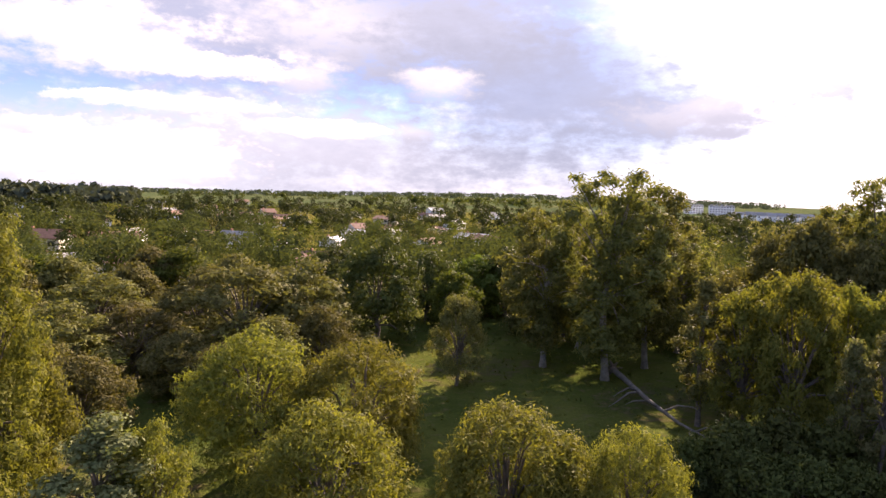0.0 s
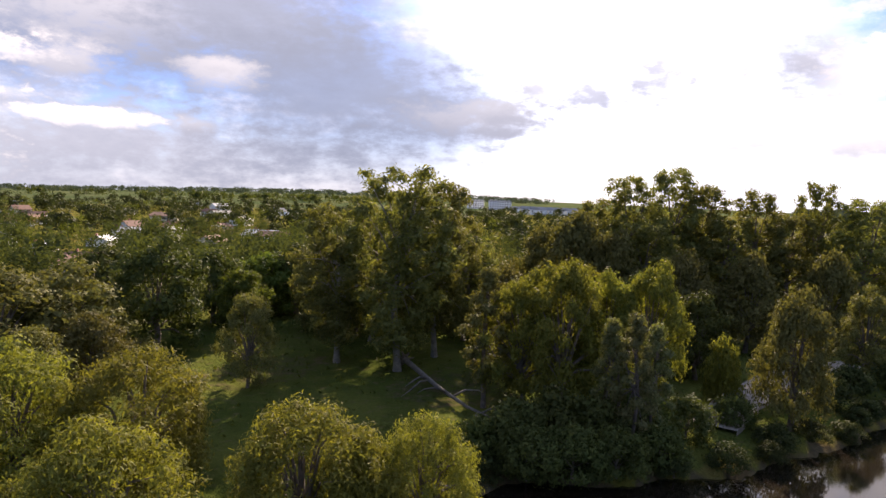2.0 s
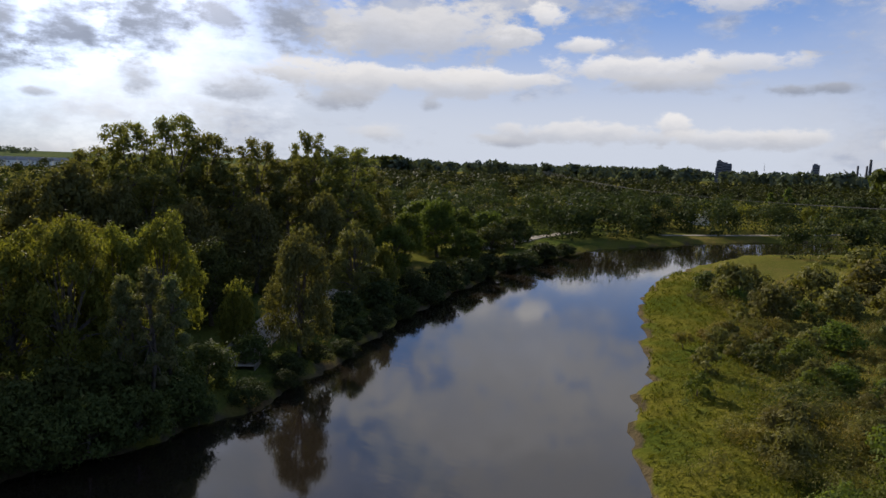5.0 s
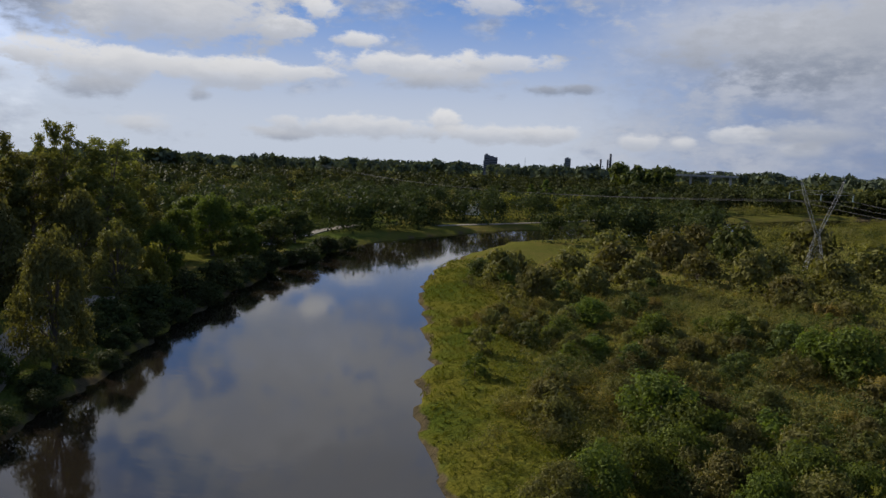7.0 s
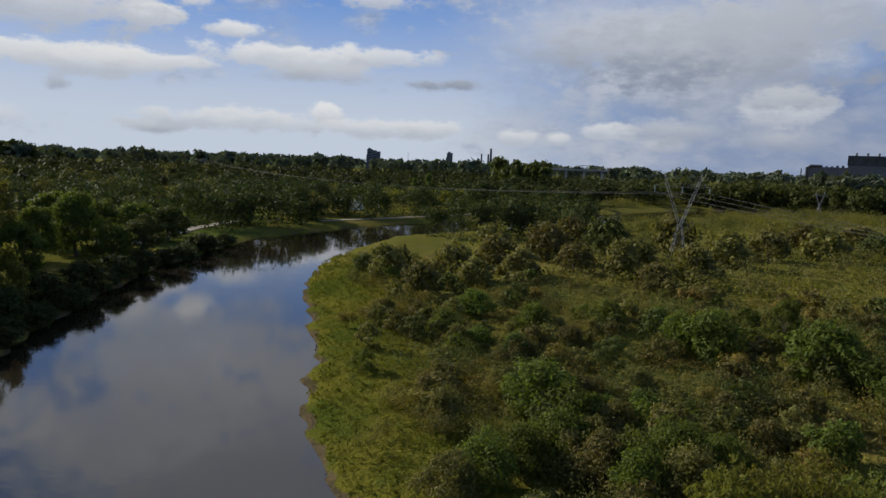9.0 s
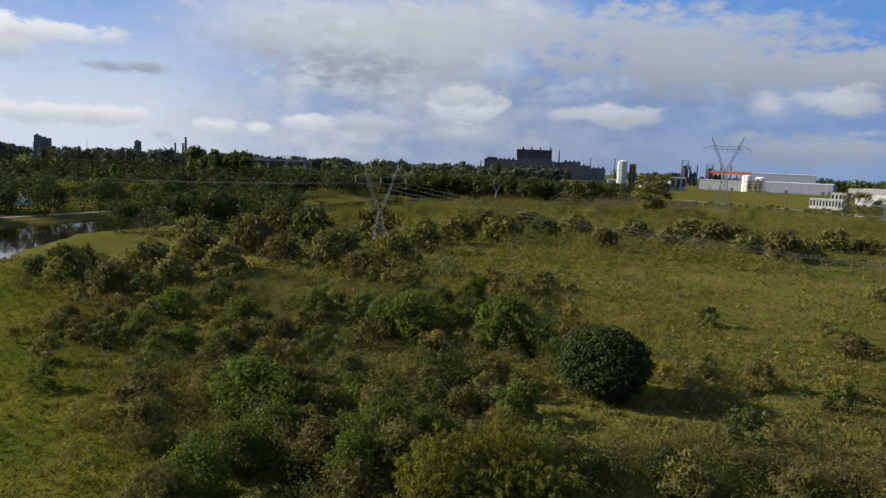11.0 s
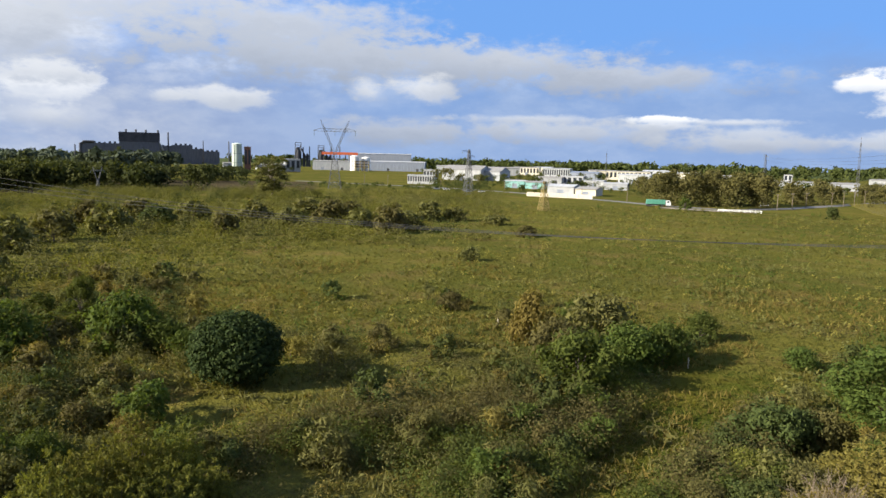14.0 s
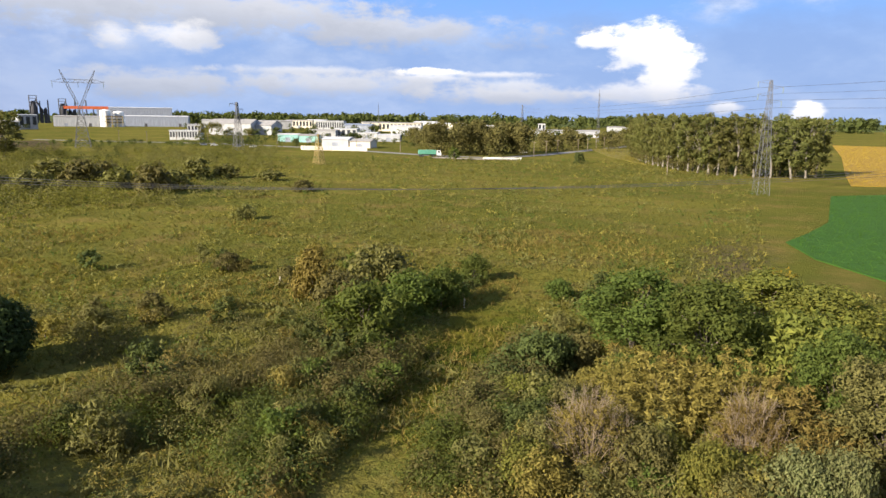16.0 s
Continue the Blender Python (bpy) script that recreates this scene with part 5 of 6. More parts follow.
def woods(name, leaf, label, spots, per, size, low=0.25):
    """Many trees in one piece. spots: x, y, height, radius."""
    pts, sizes, ways = [], [], []
    for x, y, h, r in spots:
        n = int(per * rng.uniform(0.8, 1.2))
        k = 5 if r > 2.5 else 3
        cl = [(x + rng.normal() * r * 0.42, y + rng.normal() * r * 0.42, h * rng.uniform(0.42, 0.86), r * rng.uniform(0.38, 0.6)) for _ in range(k)] + [(x, y, h * 0.72, r * 0.55)]
        c = np.asarray(cl)
        c[:, 3] = np.minimum(c[:, 3], h * 0.42)
        c[:, 2] = np.minimum(c[:, 2], h - c[:, 3] * 0.8)
        p = in_clumps(c, n, 0.35)
        ways.append(OUTWARD["ways"])
        low_part = rng.random(n) < low
        p[low_part, 2] *= rng.random(low_part.sum())
        pts.append(np.maximum(p, (-1e9, -1e9, 0.1)) + (0, 0, float(fall(np.array(x), np.array(y)))))
        sizes.append(np.full(n, min(size * max(0.75, r / 4), h * 0.34)))
    p, s = np.concatenate(pts), np.concatenate(sizes)
    OUTWARD["ways"] = np.concatenate(ways)
    v, q = leaves(p, 1.0, 0.75)
    v = (v.reshape(-1, 3, 3) - p[:, None]) * s[:, None, None] + p[:, None]
    return tagged(new(name, mesh_of(name, v, q, LEAF[leaf])), label, "trees", kind="stuff")


def spread(n, az0, az1, near, far, h, r, keep=None, power=1.0):
    out = []
    while len(out) < n:
        az, d = rng.uniform(az0, az1), near * (far / near) ** (rng.random() ** power)
        if keep and not keep(az, d):
            continue
        x, y = polar(az, d)
        s = rng.uniform(0.7, 1.35)
        out.append((x, y, rng.uniform(*h) * (0.85 + 0.15 * s), rng.uniform(*r) * s))
    return out


HOUSES = [(31.0, 322, 9, 3.6), (28.3, 314, 8, 3.4), (26.3, 310, 8, 3.2), (16.4, 352, 15, 5.3), (20.8, 221, 7, 3.2), (28.8, 167, 8, 3.2), (22.5, 126, 9, 2.6), (12.8, 208, 8, 3.0),
          (1.6, 197, 8.5, 3.9), (1.2, 223, 10, 4.4), (0.6, 268, 9, 3.8), (0.4, 309, 9, 3.6), (0.4, 443, 13, 4.2), (4.4, 390, 14, 4.2), (7.1, 283, 9, 3.6), (8.9, 232, 8, 3.2), (11.2, 165, 8.5, 3.8), (-4.0, 518, 15, 5.0), (10.1, 178, 7, 3.2)]


sides = np.random.default_rng(21)
for _ in range(44):
    HOUSES.append((float(sides.uniform(-13, 33)), float(210 * 3.2 ** sides.random()), float(sides.uniform(8, 13)), float(sides.uniform(3.6, 5.4))))

BEND_HOUSES = [(-77.0, 282, 16, 6)]


def open_view(az, d):
    """Keeps trees out of the streets and from before the houses."""
    x, y = polar(az, d)
    if d < 420 and shore_distance(np.array([x]), np.array([y]))[0] < 8:
        return False
    for a, far, w, h in BEND_HOUSES:
        if abs(az - a) < 0.8 and d < far + 8:
            return False
    for a, far, w, h in HOUSES:
        if abs(az - a) < math.degrees(w * 0.75 / far) and far - (26 if far < 200 else 13) < d < far + 7:
            return False
    return not (abs(az - (13.0 - d / 45)) < 0.9 and 150 < d < 420)


woods("suburb_trees", "far", "dense mixed trees of a low suburb", spread(250, -24, 40, 122, 260, (6.0, 11.0), (3.0, 5.4), open_view), 560, 0.52)
woods("suburb_trees", "deep", "dense dark trees of a low suburb", spread(420, -24, 40, 250, 700, (5.4, 11.4), (3.6, 6.4), open_view), 230, 0.95)
woods("suburb_trees", "green", "light green garden trees of a low suburb", spread(190, -24, 40, 130, 680, (4.4, 8.8), (2.4, 4.6), open_view), 300, 0.66)
woods("suburb_trees", "deep", "dense dark trees behind the tall stand", spread(170, -47, -22, 180, 800, (7, 12), (4.0, 6.5), open_view), 240, 0.9)
woods("suburb_trees", "olive", "brownish garden trees of a low suburb", spread(170, -24, 40, 125, 520, (4.6, 7.6), (2.4, 4.0), open_view), 200, 0.75)
woods("river_bend_trees", "deep", "dark trees beyond the river bend", spread(260, -96, -46, 185, 360, (7.0, 12.0), (3.6, 6.2), open_view), 480, 0.62)
woods("river_bend_trees", "deep", "dark trees beyond the river bend", spread(520, -96, -46, 350, 950, (8.0, 12.0), (4.4, 7.4), open_view), 210, 1.15)
woods("river_bend_trees", "olive", "lighter trees scattered beyond the river bend", spread(120, -80, -46, 190, 620, (6.0, 11.0), (2.8, 5.0), open_view), 340, 0.7)
woods("river_bend_trees", "yellow", "yellowing trees among the houses beyond the bend", spread(36, -80, -48, 210, 560, (5.0, 8.0), (2.2, 3.6), open_view), 120, 0.9)
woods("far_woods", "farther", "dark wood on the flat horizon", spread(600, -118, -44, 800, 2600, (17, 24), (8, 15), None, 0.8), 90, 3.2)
woods("far_woods", "deep", "long dark wood behind the meadow", spread(330, -123, -88, 390, 640, (8, 13), (4.5, 7.5), lambda az, d: d > 400 + 60 * abs(math.sin(az * 0.6)) and (az > -117 or d > 520)), 300, 0.95)
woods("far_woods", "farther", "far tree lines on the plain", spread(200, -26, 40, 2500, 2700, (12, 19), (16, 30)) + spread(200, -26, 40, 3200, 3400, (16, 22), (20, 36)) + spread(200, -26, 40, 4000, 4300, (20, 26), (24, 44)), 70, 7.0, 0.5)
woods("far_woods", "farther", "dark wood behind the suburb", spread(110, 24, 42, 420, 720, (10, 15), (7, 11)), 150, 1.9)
woods("field_trees", "dark", "tree rows between far fields", spread(90, -16, 6, 1050, 1250, (9, 13), (8, 14)) + spread(40, 4, 22, 1500, 1750, (9, 14), (8, 14)), 60, 4.0)
woods("far_woods", "dark", "dark wood behind the industrial sheds", spread(420, -196, -117, 1350, 2300, (17, 26), (12, 22), lambda az, d: az < -136 or d > 1750), 90, 3.6, 0.45)
woods("shed_trees", "olive", "eucalyptus clump before the sheds", [(*polar(a, f), h, 5.0) for a, f, h in ((-138.2, 556, 14), (-138.8, 552, 16), (-139.4, 558, 15), (-140.2, 560, 11), (-141.6, 566, 10))], 420, 0.8)
woods("shed_trees", "dark", "dark trees between the sheds", spread(170, -172, -120, 560, 1300, (5, 10), (3, 6), lambda az, d: not (-136.4 < az < -127 and d < 1200)), 150, 1.2)
woods("grove_side_trees", "olive", "loose trees along the road", spread(34, -161.5, -155.5, 352, 400, (14, 21), (4, 6.0)) + spread(20, -164, -161, 378, 410, (12, 18), (4, 5.6)) + spread(60, -173, -154, 430, 560, (7, 14), (4, 6.0)), 420, 0.9)
woods("shed_trees", "dark", "low trees and hedges before the sheds", spread(110, -161, -137, 436, 760, (3.0, 6.5), (1.8, 3.8)), 130, 0.8)
woods("hedge", "dark", "hedge along the road before the sheds", spread(80, -150, -122, 470, 500, (2.4, 4.4), (2, 3.6)), 90, 0.9)
woods("dark_wood", "dark", "tall dark wood beside the works", spread(60, -120, -100, 420, 480, (11, 17), (5, 8)), 460, 1.0)
woods("far_bank_willows", "willow", "row of yellow-green willows on the far bank", [(*polar(a, f), 9.5, 4.2) for a, f in ((-79.4, 268), (-80.6, 270), (-81.8, 272), (-83.0, 276), (-84.2, 280), (-85.6, 288), (-78.2, 266), (-86.6, 298), (-77.0, 262))], 520, 0.75)
woods("dark_pines", "dark", "dark pine clump above the bend", spread(16, -92.4, -88.6, 470, 510, (20, 25), (5, 7)), 260, 1.8)
woods("dark_pines", "dark", "dark pine clump above the woods", spread(9, -53.2, -51.0, 880, 920, (22, 26), (7, 10)), 220, 2.4)

# ---- the grove and lone trees in the meadow ----
front = [Vector((52, -384)), Vector((38, -328)), Vector((22, -292)), Vector((7, -274)), Vector((-10, -272)), Vector((-28, -276))]
inner = []
for p, q in zip(front, front[1:]):
    steps = max(2, round((q - p).length / 6.5))
    for k in range(steps):
        for row in range(2):
            spot = p.lerp(q, (k + 0.5 * row + 0.25 * rng.random()) / steps) + Vector((0.05, -1)) * (8.0 * row + rng.uniform(-1.5, 1.5))
            plant("grove", "gum", tuple(spot), rng.uniform(19.5, 23.0) * (1 - 0.0 * row), rng.uniform(4.6, 5.8), "tall eucalyptus with a pale trunk in a dense grove", 4, GREY_BARK, "grove of eucalyptus")
        back = p.lerp(q, (k + 0.5) / steps) + Vector((0.05, -1)) * 13
        inner.append((*back, rng.uniform(17, 21), 5.5))
woods("grove_undergrowth", "olive", "low leafy growth at the foot of the grove", [(x + 0.3, y + rng.uniform(9, 15), rng.uniform(3.5, 8), 3.0) for x, y, h, r in inner for _ in range(2)], 160, 0.8)
woods("grove_undergrowth", "gum", "dense inner foliage of the eucalyptus grove", inner, 800, 1.0)
plant("gum", "olive", polar(-124.9, 352), 20.4, 8.2, "lone spreading eucalyptus in the meadow", 1, PALE_BARK)
plant("bush", "dark", polar(-168.1, 318), 5.0, 3.2, "lone dark bush beside the track", 3)
plant("ragged", "green", polar(-158.0, 327), 5.8, 3.3, "lone small tree beside the track", 2)
plant("poplar", "green", polar(-82.8, 300), 15.0, 3.4, "slim pale-green poplar above the willows", 2)
plant("poplar", "green", polar(-81.6, 304), 13.0, 3.0, "slim pale-green poplar above the willows", 2)

# ---- fields ----


def field(name, points, material_, label, n, tall):
    """A field of low plants on its own soil."""
    ring = np.array(points, float)
    s = Shape()
    k = len(points)
    s.add([(x, y, 0.16) for x, y in points] + [(x, y, -0.1) for x, y in points] + [(*ring.mean(0), 0.16)], [(i, (i + 1) % k, 2 * k) for i in range(k)] + [(i, i + k, (i + 1) % k + k, (i + 1) % k) for i in range(k)])
    ob = s.made(name, material_)
    tagged(ob, label, "field", kind="structure")
    lo, hi = ring.min(0), ring.max(0)
    p = rng.uniform(lo, hi, (n, 2))
    inside = np.zeros(n, bool)
    for (ax, ay), (bx, by) in zip(ring, np.roll(ring, -1, 0)):
        cross = (ay > p[:, 1]) != (by > p[:, 1])
        inside ^= cross & (p[:, 0] < (bx - ax) * (p[:, 1] - ay) / (by - ay + 1e-9) + ax)
    p = p[inside]
    v, q = leaves(np.c_[p, np.full(len(p), 0.16 + tall * 0.4)], tall * 1.5, tall * 1.0, 0.0, 0.3)
    tagged(new(name + "_plants", mesh_of(name, v, q, material_)), label, "crop", kind="stuff")


field("green_field", [(-8.3, -127), (-12.5, -139), (-17.4, -156), (-23.5, -212), (-48, -232), (-110, -215), (-90, -120), (-40, -92), (-19, -100), (-11.5, -113)], CROP_GREEN, "deep green soya field with a soft edge", 40000, 0.16)
field("yellow_field", [(-33, -250), (-37, -298), (-53, -450), (-70, -660), (-210, -640), (-200, -300), (-60, -257)], CROP_GOLD, "ripe golden soya field", 22000, 0.35)
field("yellow_strip", [(36, -314), (47, -360), (66, -485), (92, -470), (84, -440), (62, -372)], CROP_PALE, "strip of yellowing soya beside the grove", 4000, 0.35)

# ---- houses ----


def house(az, far, w, h, turn=0.0, walls=None, roof=None, label="small house with a red tiled roof and white walls"):
    top = empty("house", pose(*polar(az, far), 0, 0, 0, az + turn), label, "house", "houses of the suburb")
    deep, eaves = w * 0.75, h * 0.62
    Shape().box(-w / 2, w / 2, -deep / 2, deep / 2, -0.2, eaves).gable_ends(-w / 2, w / 2, -deep / 2, deep / 2, eaves, h - eaves).made("wall", walls or WHITE, top)
    Shape().gable(-w / 2, w / 2, -deep / 2, deep / 2, eaves, h - eaves, 0.45, 0.16).made("roof", roof or ROOF_RED, top)
    for x in (-0.3, 0.05, 0.32):
        wide = w * 0.07
        pane = Shape().box(x * w - wide, x * w + wide, -deep / 2 - 0.03, -deep / 2 + 0.05, eaves * 0.38, eaves * 0.78).made("window", PANE, top)
        Shape().box(x * w - wide - 0.1, x * w + wide + 0.1, -deep / 2 - 0.14, -deep / 2, eaves * 0.32, eaves * 0.38).made("sill", CONCRETE, pane)
    Shape().box(w * 0.16, w * 0.16 + 0.9, -deep / 2 - 0.04, -deep / 2 + 0.05, 0, 2.0 if eaves > 2.1 else eaves * 0.9).made("door", TIMBER, top)
    Shape().box(-w * 0.3, -w * 0.3 + 0.6, 0.4, 1.0, eaves, h + 0.7).made("chimney", BRICK, top)
    return top


STYLES = [(WHITE, ROOF_RED), (CREAM, ROOF_RED), (WHITE, ROOF_GREY), (WHITE, ROOF_WHITE)]
WORDS = ["small white house with a red tiled roof", "cream house with a red tiled roof", "white house with a grey roof", "low white house with a pale flat-pitched roof"]
for k, (az, far, w, h) in enumerate(HOUSES):
    sort = (2, 0, 0, 0, 3, 2, 3, 3, 0, 0, 1, 0, 2, 1, 1, 3, 1, 2, 0)[k % 19]
    house(az, far, w, h, rng.choice((-25, 8, 70, 30)), *STYLES[sort], WORDS[sort] + " among the trees")
house(24.1, 160, 14, 3.8, 28, CREAM, ROOF_RED, "long low house with a red tiled roof among the trees")
for az, far, w, h, turn in ((-77.0, 282, 7, 6.2, 60), (-76.2, 292, 6.5, 6.6, -25), (-78.0, 296, 7, 5.4, 15)):
    house(az, far, w, h, turn, WHITE, ROOF_GREY, "white gabled house with a grey roof above the river bank")
for az, far, w, h, turn in ((-56.4, 330, 9, 6.5, 40), (-66.0, 320, 10, 5.0, 20), (-70.0, 360, 10, 6.0, -30), (-60.5, 380, 9, 6.0, 10), (-31.0, 260, 10, 7, 30)):
    house(az, far, w, h, turn, CREAM, ROOF_GREY, "cream house with a grey roof among dark trees")

def street_lamp(az, far):
    top = empty("street_lamp", pose(*polar(az, far), 0, 0, 0, az), "slim steel street lamp with two arms", "street lamp", "street lamps")
    Shape().tube([(0, 0, 0), (0, 0, 9.5)], [0.12, 0.07], 6).made("pole", STEEL, top)
    for s in (-1, 1):
        arm = Shape().tube([(0, 0, 9.2), (s * 0.8, 0, 9.6), (s * 1.5, 0, 9.7)], 0.05, 5).made("arm", STEEL, top)
        Shape().box(s * 1.5 - 0.35, s * 1.5 + 0.35, -0.15, 0.15, 9.6, 9.78).made("lamp_head", GREY_WALL, arm)


for az, far in ((21.9, 330), (14.2, 330), (30.2, 330)):
    street_lamp(az, far)


def apartment_block(az, far, w, h, floors, bays):
    top = empty("apartment_block", pose(*polar(az, far), 0, 0, 0, az + 8), "long white flat-roofed apartment block", "apartment block")
    Shape().box(-w / 2, w / 2, 0, 14, 0, h).made("wall", WHITE, top)
    Shape().box(-w / 2 - 0.3, w / 2 + 0.3, -0.3, 14.3, h, h + 0.7).made("roof", ROOF_GREY, top)
    for i in range(bays):
        x = -w / 2 + (i + 0.5) * w / bays
        for f in range(floors):
            z = (f + 0.35) * h / floors
            Shape().box(x - 1.1, x + 1.1, -0.06, 0.1, z, z + 1.6).made("window", PANE, top)
    for i in range(5):
        x = -w / 2 + (i + 0.5) * w / 5
        Shape().box(x - 1.4, x + 1.4, 4, 8, h + 0.7, h + 2.4).made("roof_hut", GREY_WALL, top)


apartment_block(-21.9, 1080, 34, 13.4, 4, 9)
apartment_block(-19.9, 1110, 26, 12.6, 4, 7)


def row_houses(az, far):
    top = empty("terraced_house", pose(*polar(az, far), 0, 0, 0, az + 5), "row of white houses with dark hipped roofs", "house")
    for k in range(7):
        x = (k - 3) * 11
        Shape().box(x - 4.6, x + 4.6, 0, 9, 0, 6.5).made("wall", WHITE, top)
        Shape().gable(x - 4.6, x + 4.6, 0, 9, 6.5, 2.6, 0.4).made("roof", ROOF_GREY, top)
        Shape().box(x - 3, x - 1.4, -0.05, 0.1, 3.8, 5.2).made("window", PANE, top)


row_houses(-25.4, 860)
row_houses(-25.9, 930)

# ---- industry ----


def shed(az, far, w, h, deep, wall, roof, label, turn=0.0, rise=0.12, doors=1, panes=0, name="industrial_shed", base=0.0):
    top = empty(name, pose(*polar(az, far), base, 0, 0, az + turn), label, "shed", "sheds of the industrial park")
    eaves = h - rise * deep / 2
    Shape().box(-w / 2, w / 2, 0, deep, -0.2, eaves).gable_ends(-w / 2, w / 2, 0, deep, eaves, h - eaves).made("wall", wall, top)
    Shape().gable(-w / 2, w / 2, 0, deep, eaves, h - eaves, 0.5, 0.25).made("roof", roof, top)
    for k in range(doors):
        x = -w / 2 + (k + 0.5) * w / doors
        Shape().box(x - 2.0, x + 2.0, -0.08, 0.1, 0, min(4.5, eaves * 0.65)).made("door", DARK_STEEL if k % 2 else BLUE_SHEET, top)
    for k in range(panes):
        x = -w / 2 + (k + 0.5) * w / panes
        Shape().box(x - w / panes * 0.3, x + w / panes * 0.3, -0.06, 0.1, eaves * 0.3, eaves * 0.88).made("window", PANE, top)
    for k in range(max(1, int(w / 18))):
        x = -w / 2 + (k + 0.5) * w / max(1, int(w / 18))
        Shape().tube([(x, deep / 2, h - 0.1), (x, deep / 2, h + 0.9), (x, deep / 2, h + 1.2)], [0.5, 0.5, 0.2], 8).made("roof_vent", STEEL, top)
    return top


shed(-129.7, 1150, 63, 15.4, 40, GREY_WALL, ROOF_GREY, "long grey profiled-sheet warehouse", -6, 0.06, 2)
shed(-134.8, 1170, 98, 16.4, 40, BLUE_SHEET, ROOF_WHITE, "very long grey warehouse with a pale roof", -6, 0.06, 4)
shed(-133.5, 1300, 116, 29.6, 26, BLUE_SHEET, ROOF_WHITE, "very long white-roofed hall", -4, 0.06, 0)
shed(-126.6, 960, 20, 17.0, 14, SHED_WHITE, ROOF_WHITE, "white block-like building beside trees", 12, 0.05, 1, 3)
shed(-125.7, 930, 14, 10.5, 12, SHED_WHITE, ROOF_GREY, "small white gabled building beside trees", 30, 0.3, 1)
shed(-136.9, 580, 23, 7.3, 12, PALE_SHEET, ROOF_WHITE, "white building with a grille of upright slots", -14, 0.04, 0, 11)
shed(-137.6, 625, 11, 11.4, 10, SHED_WHITE, ROOF_WHITE, "white office block behind the grille building", -14, 0.02, 0, 4)
shed(-140.2, 724, 42, 15.2, 34, PALE_SHEET, ROOF_GREY, "wide shed with a grey vaulted roof", -20, 0.25, 1)
shed(-142.3, 727, 28, 13.8, 34, GREY_WALL, ROOF_GREY, "grey sheet-metal shed with a grey roof", -20, 0.25, 1)
shed(-145.5, 1100, 40, 12.6, 18, CREAM, ROOF_GREY, "cream factory building with a row of windows", -10, 0.1, 1, 8)
shed(-147.9, 960, 37, 12.8, 26, PALE_SHEET, ROOF_WHITE, "large white factory with upright grey columns", -10, 0.04, 0, 12)
shed(-150.1, 850, 33, 10.4, 30, BLUE_SHEET, BLUE_SHEET, "blue-grey sheet-metal shed with a low roof", -12, 0.12, 1)
shed(-144.6, 540, 15, 6.0, 14, TEAL, ROOF_WHITE, "pale shed with a teal band", -12, 0.08, 1)
shed(-146.2, 532, 14, 5.8, 12, TEAL, ROOF_GREY, "teal sheet-metal shed with a grey roof", -12, 0.15, 1)
shed(-147.3, 640, 24, 7.4, 14, SHED_WHITE, ROOF_GREY, "white workshop with a grey roof", -12, 0.12, 2)
shed(-149.2, 650, 20, 8.2, 14, SHED_WHITE, ROOF_WHITE, "white stepped factory block with small windows", -14, 0.03, 0, 4)
shed(-148.3, 447, 17, 6.4, 16, SHED_WHITE, ROOF_WHITE, "low white shed with a curved roof", -16, 0.15, 1)
shed(-150.3, 442, 13, 5.4, 16, CREAM, ROOF_GREY, "low cream shed with a grey roof", -16, 0.15, 1)
shed(-150.9, 610, 17, 6.0, 12, SHED_WHITE, ROOF_WHITE, "small white workshop with a pale roof", -14, 0.1, 1)
shed(-153.5, 930, 57, 11.6, 18, CREAM, ROOF_GREY, "long cream factory building with many windows", -10, 0.08, 0, 11)
shed(-154.0, 745, 32, 10.2, 14, PALE_SHEET, ROOF_WHITE, "white shed half hidden by trees", -10, 0.12, 1)
shed(-152.6, 560, 18, 5.6, 14, GREY_WALL, ROOF_WHITE, "pale low shed half hidden by trees", -8, 0.12, 1)
shed(-166.7, 758, 76, 7.4, 24, GREY_WALL, ROOF_GREY, "long low shed with a grey-brown roof", 0, 0.12, 2)
shed(-165.0, 1100, 11, 11.0, 8, SHED_WHITE, ROOF_GREY, "narrow white tower building above the trees", 0, 0.05, 0, 2)
shed(-168.8, 753, 18, 5.2, 14, SHED_WHITE, ROOF_WHITE, "white shed behind the trees", 6, 0.12, 1)
for az, far, w, h in ((-151.6, 1060, 40, 11), (-157.4, 1000, 46, 11), (-161.0, 960, 34, 9), (-143.6, 1020, 50, 12), (-146.8, 1150, 30, 13), (-139.2, 1100, 40, 12), (-171.4, 1000, 40, 9), (-124.6, 1100, 30, 8), (-122.0, 1150, 30, 9), (-155.8, 1150, 50, 12)):
    shed(az, far, w, h, 20, rng.choice((PALE_SHEET, CREAM, GREY_WALL)), rng.choice((ROOF_GREY, ROOF_WHITE)), "pale industrial shed in the distance", rng.uniform(-20, 15), 0.12, 1)


def compound_wall():
    s = Shape()
    for k in range(24):
        a0, a1 = polar(-145.6 - k * 0.22, 418 - k * 0.6), polar(-145.6 - (k + 1) * 0.22, 418 - (k + 1) * 0.6)
        s.tube([(*a0, 1.2), (*a1, 1.2)], 0.12, 4).box(min(a0[0], a1[0]), max(a0[0], a1[0]), min(a0[1], a1[1]), max(a0[1], a1[1]) + 0.12, 0, 2.4)
    tagged(s.made("compound_wall", CREAM), "long cream compound wall before the sheds", "wall")


compound_wall()


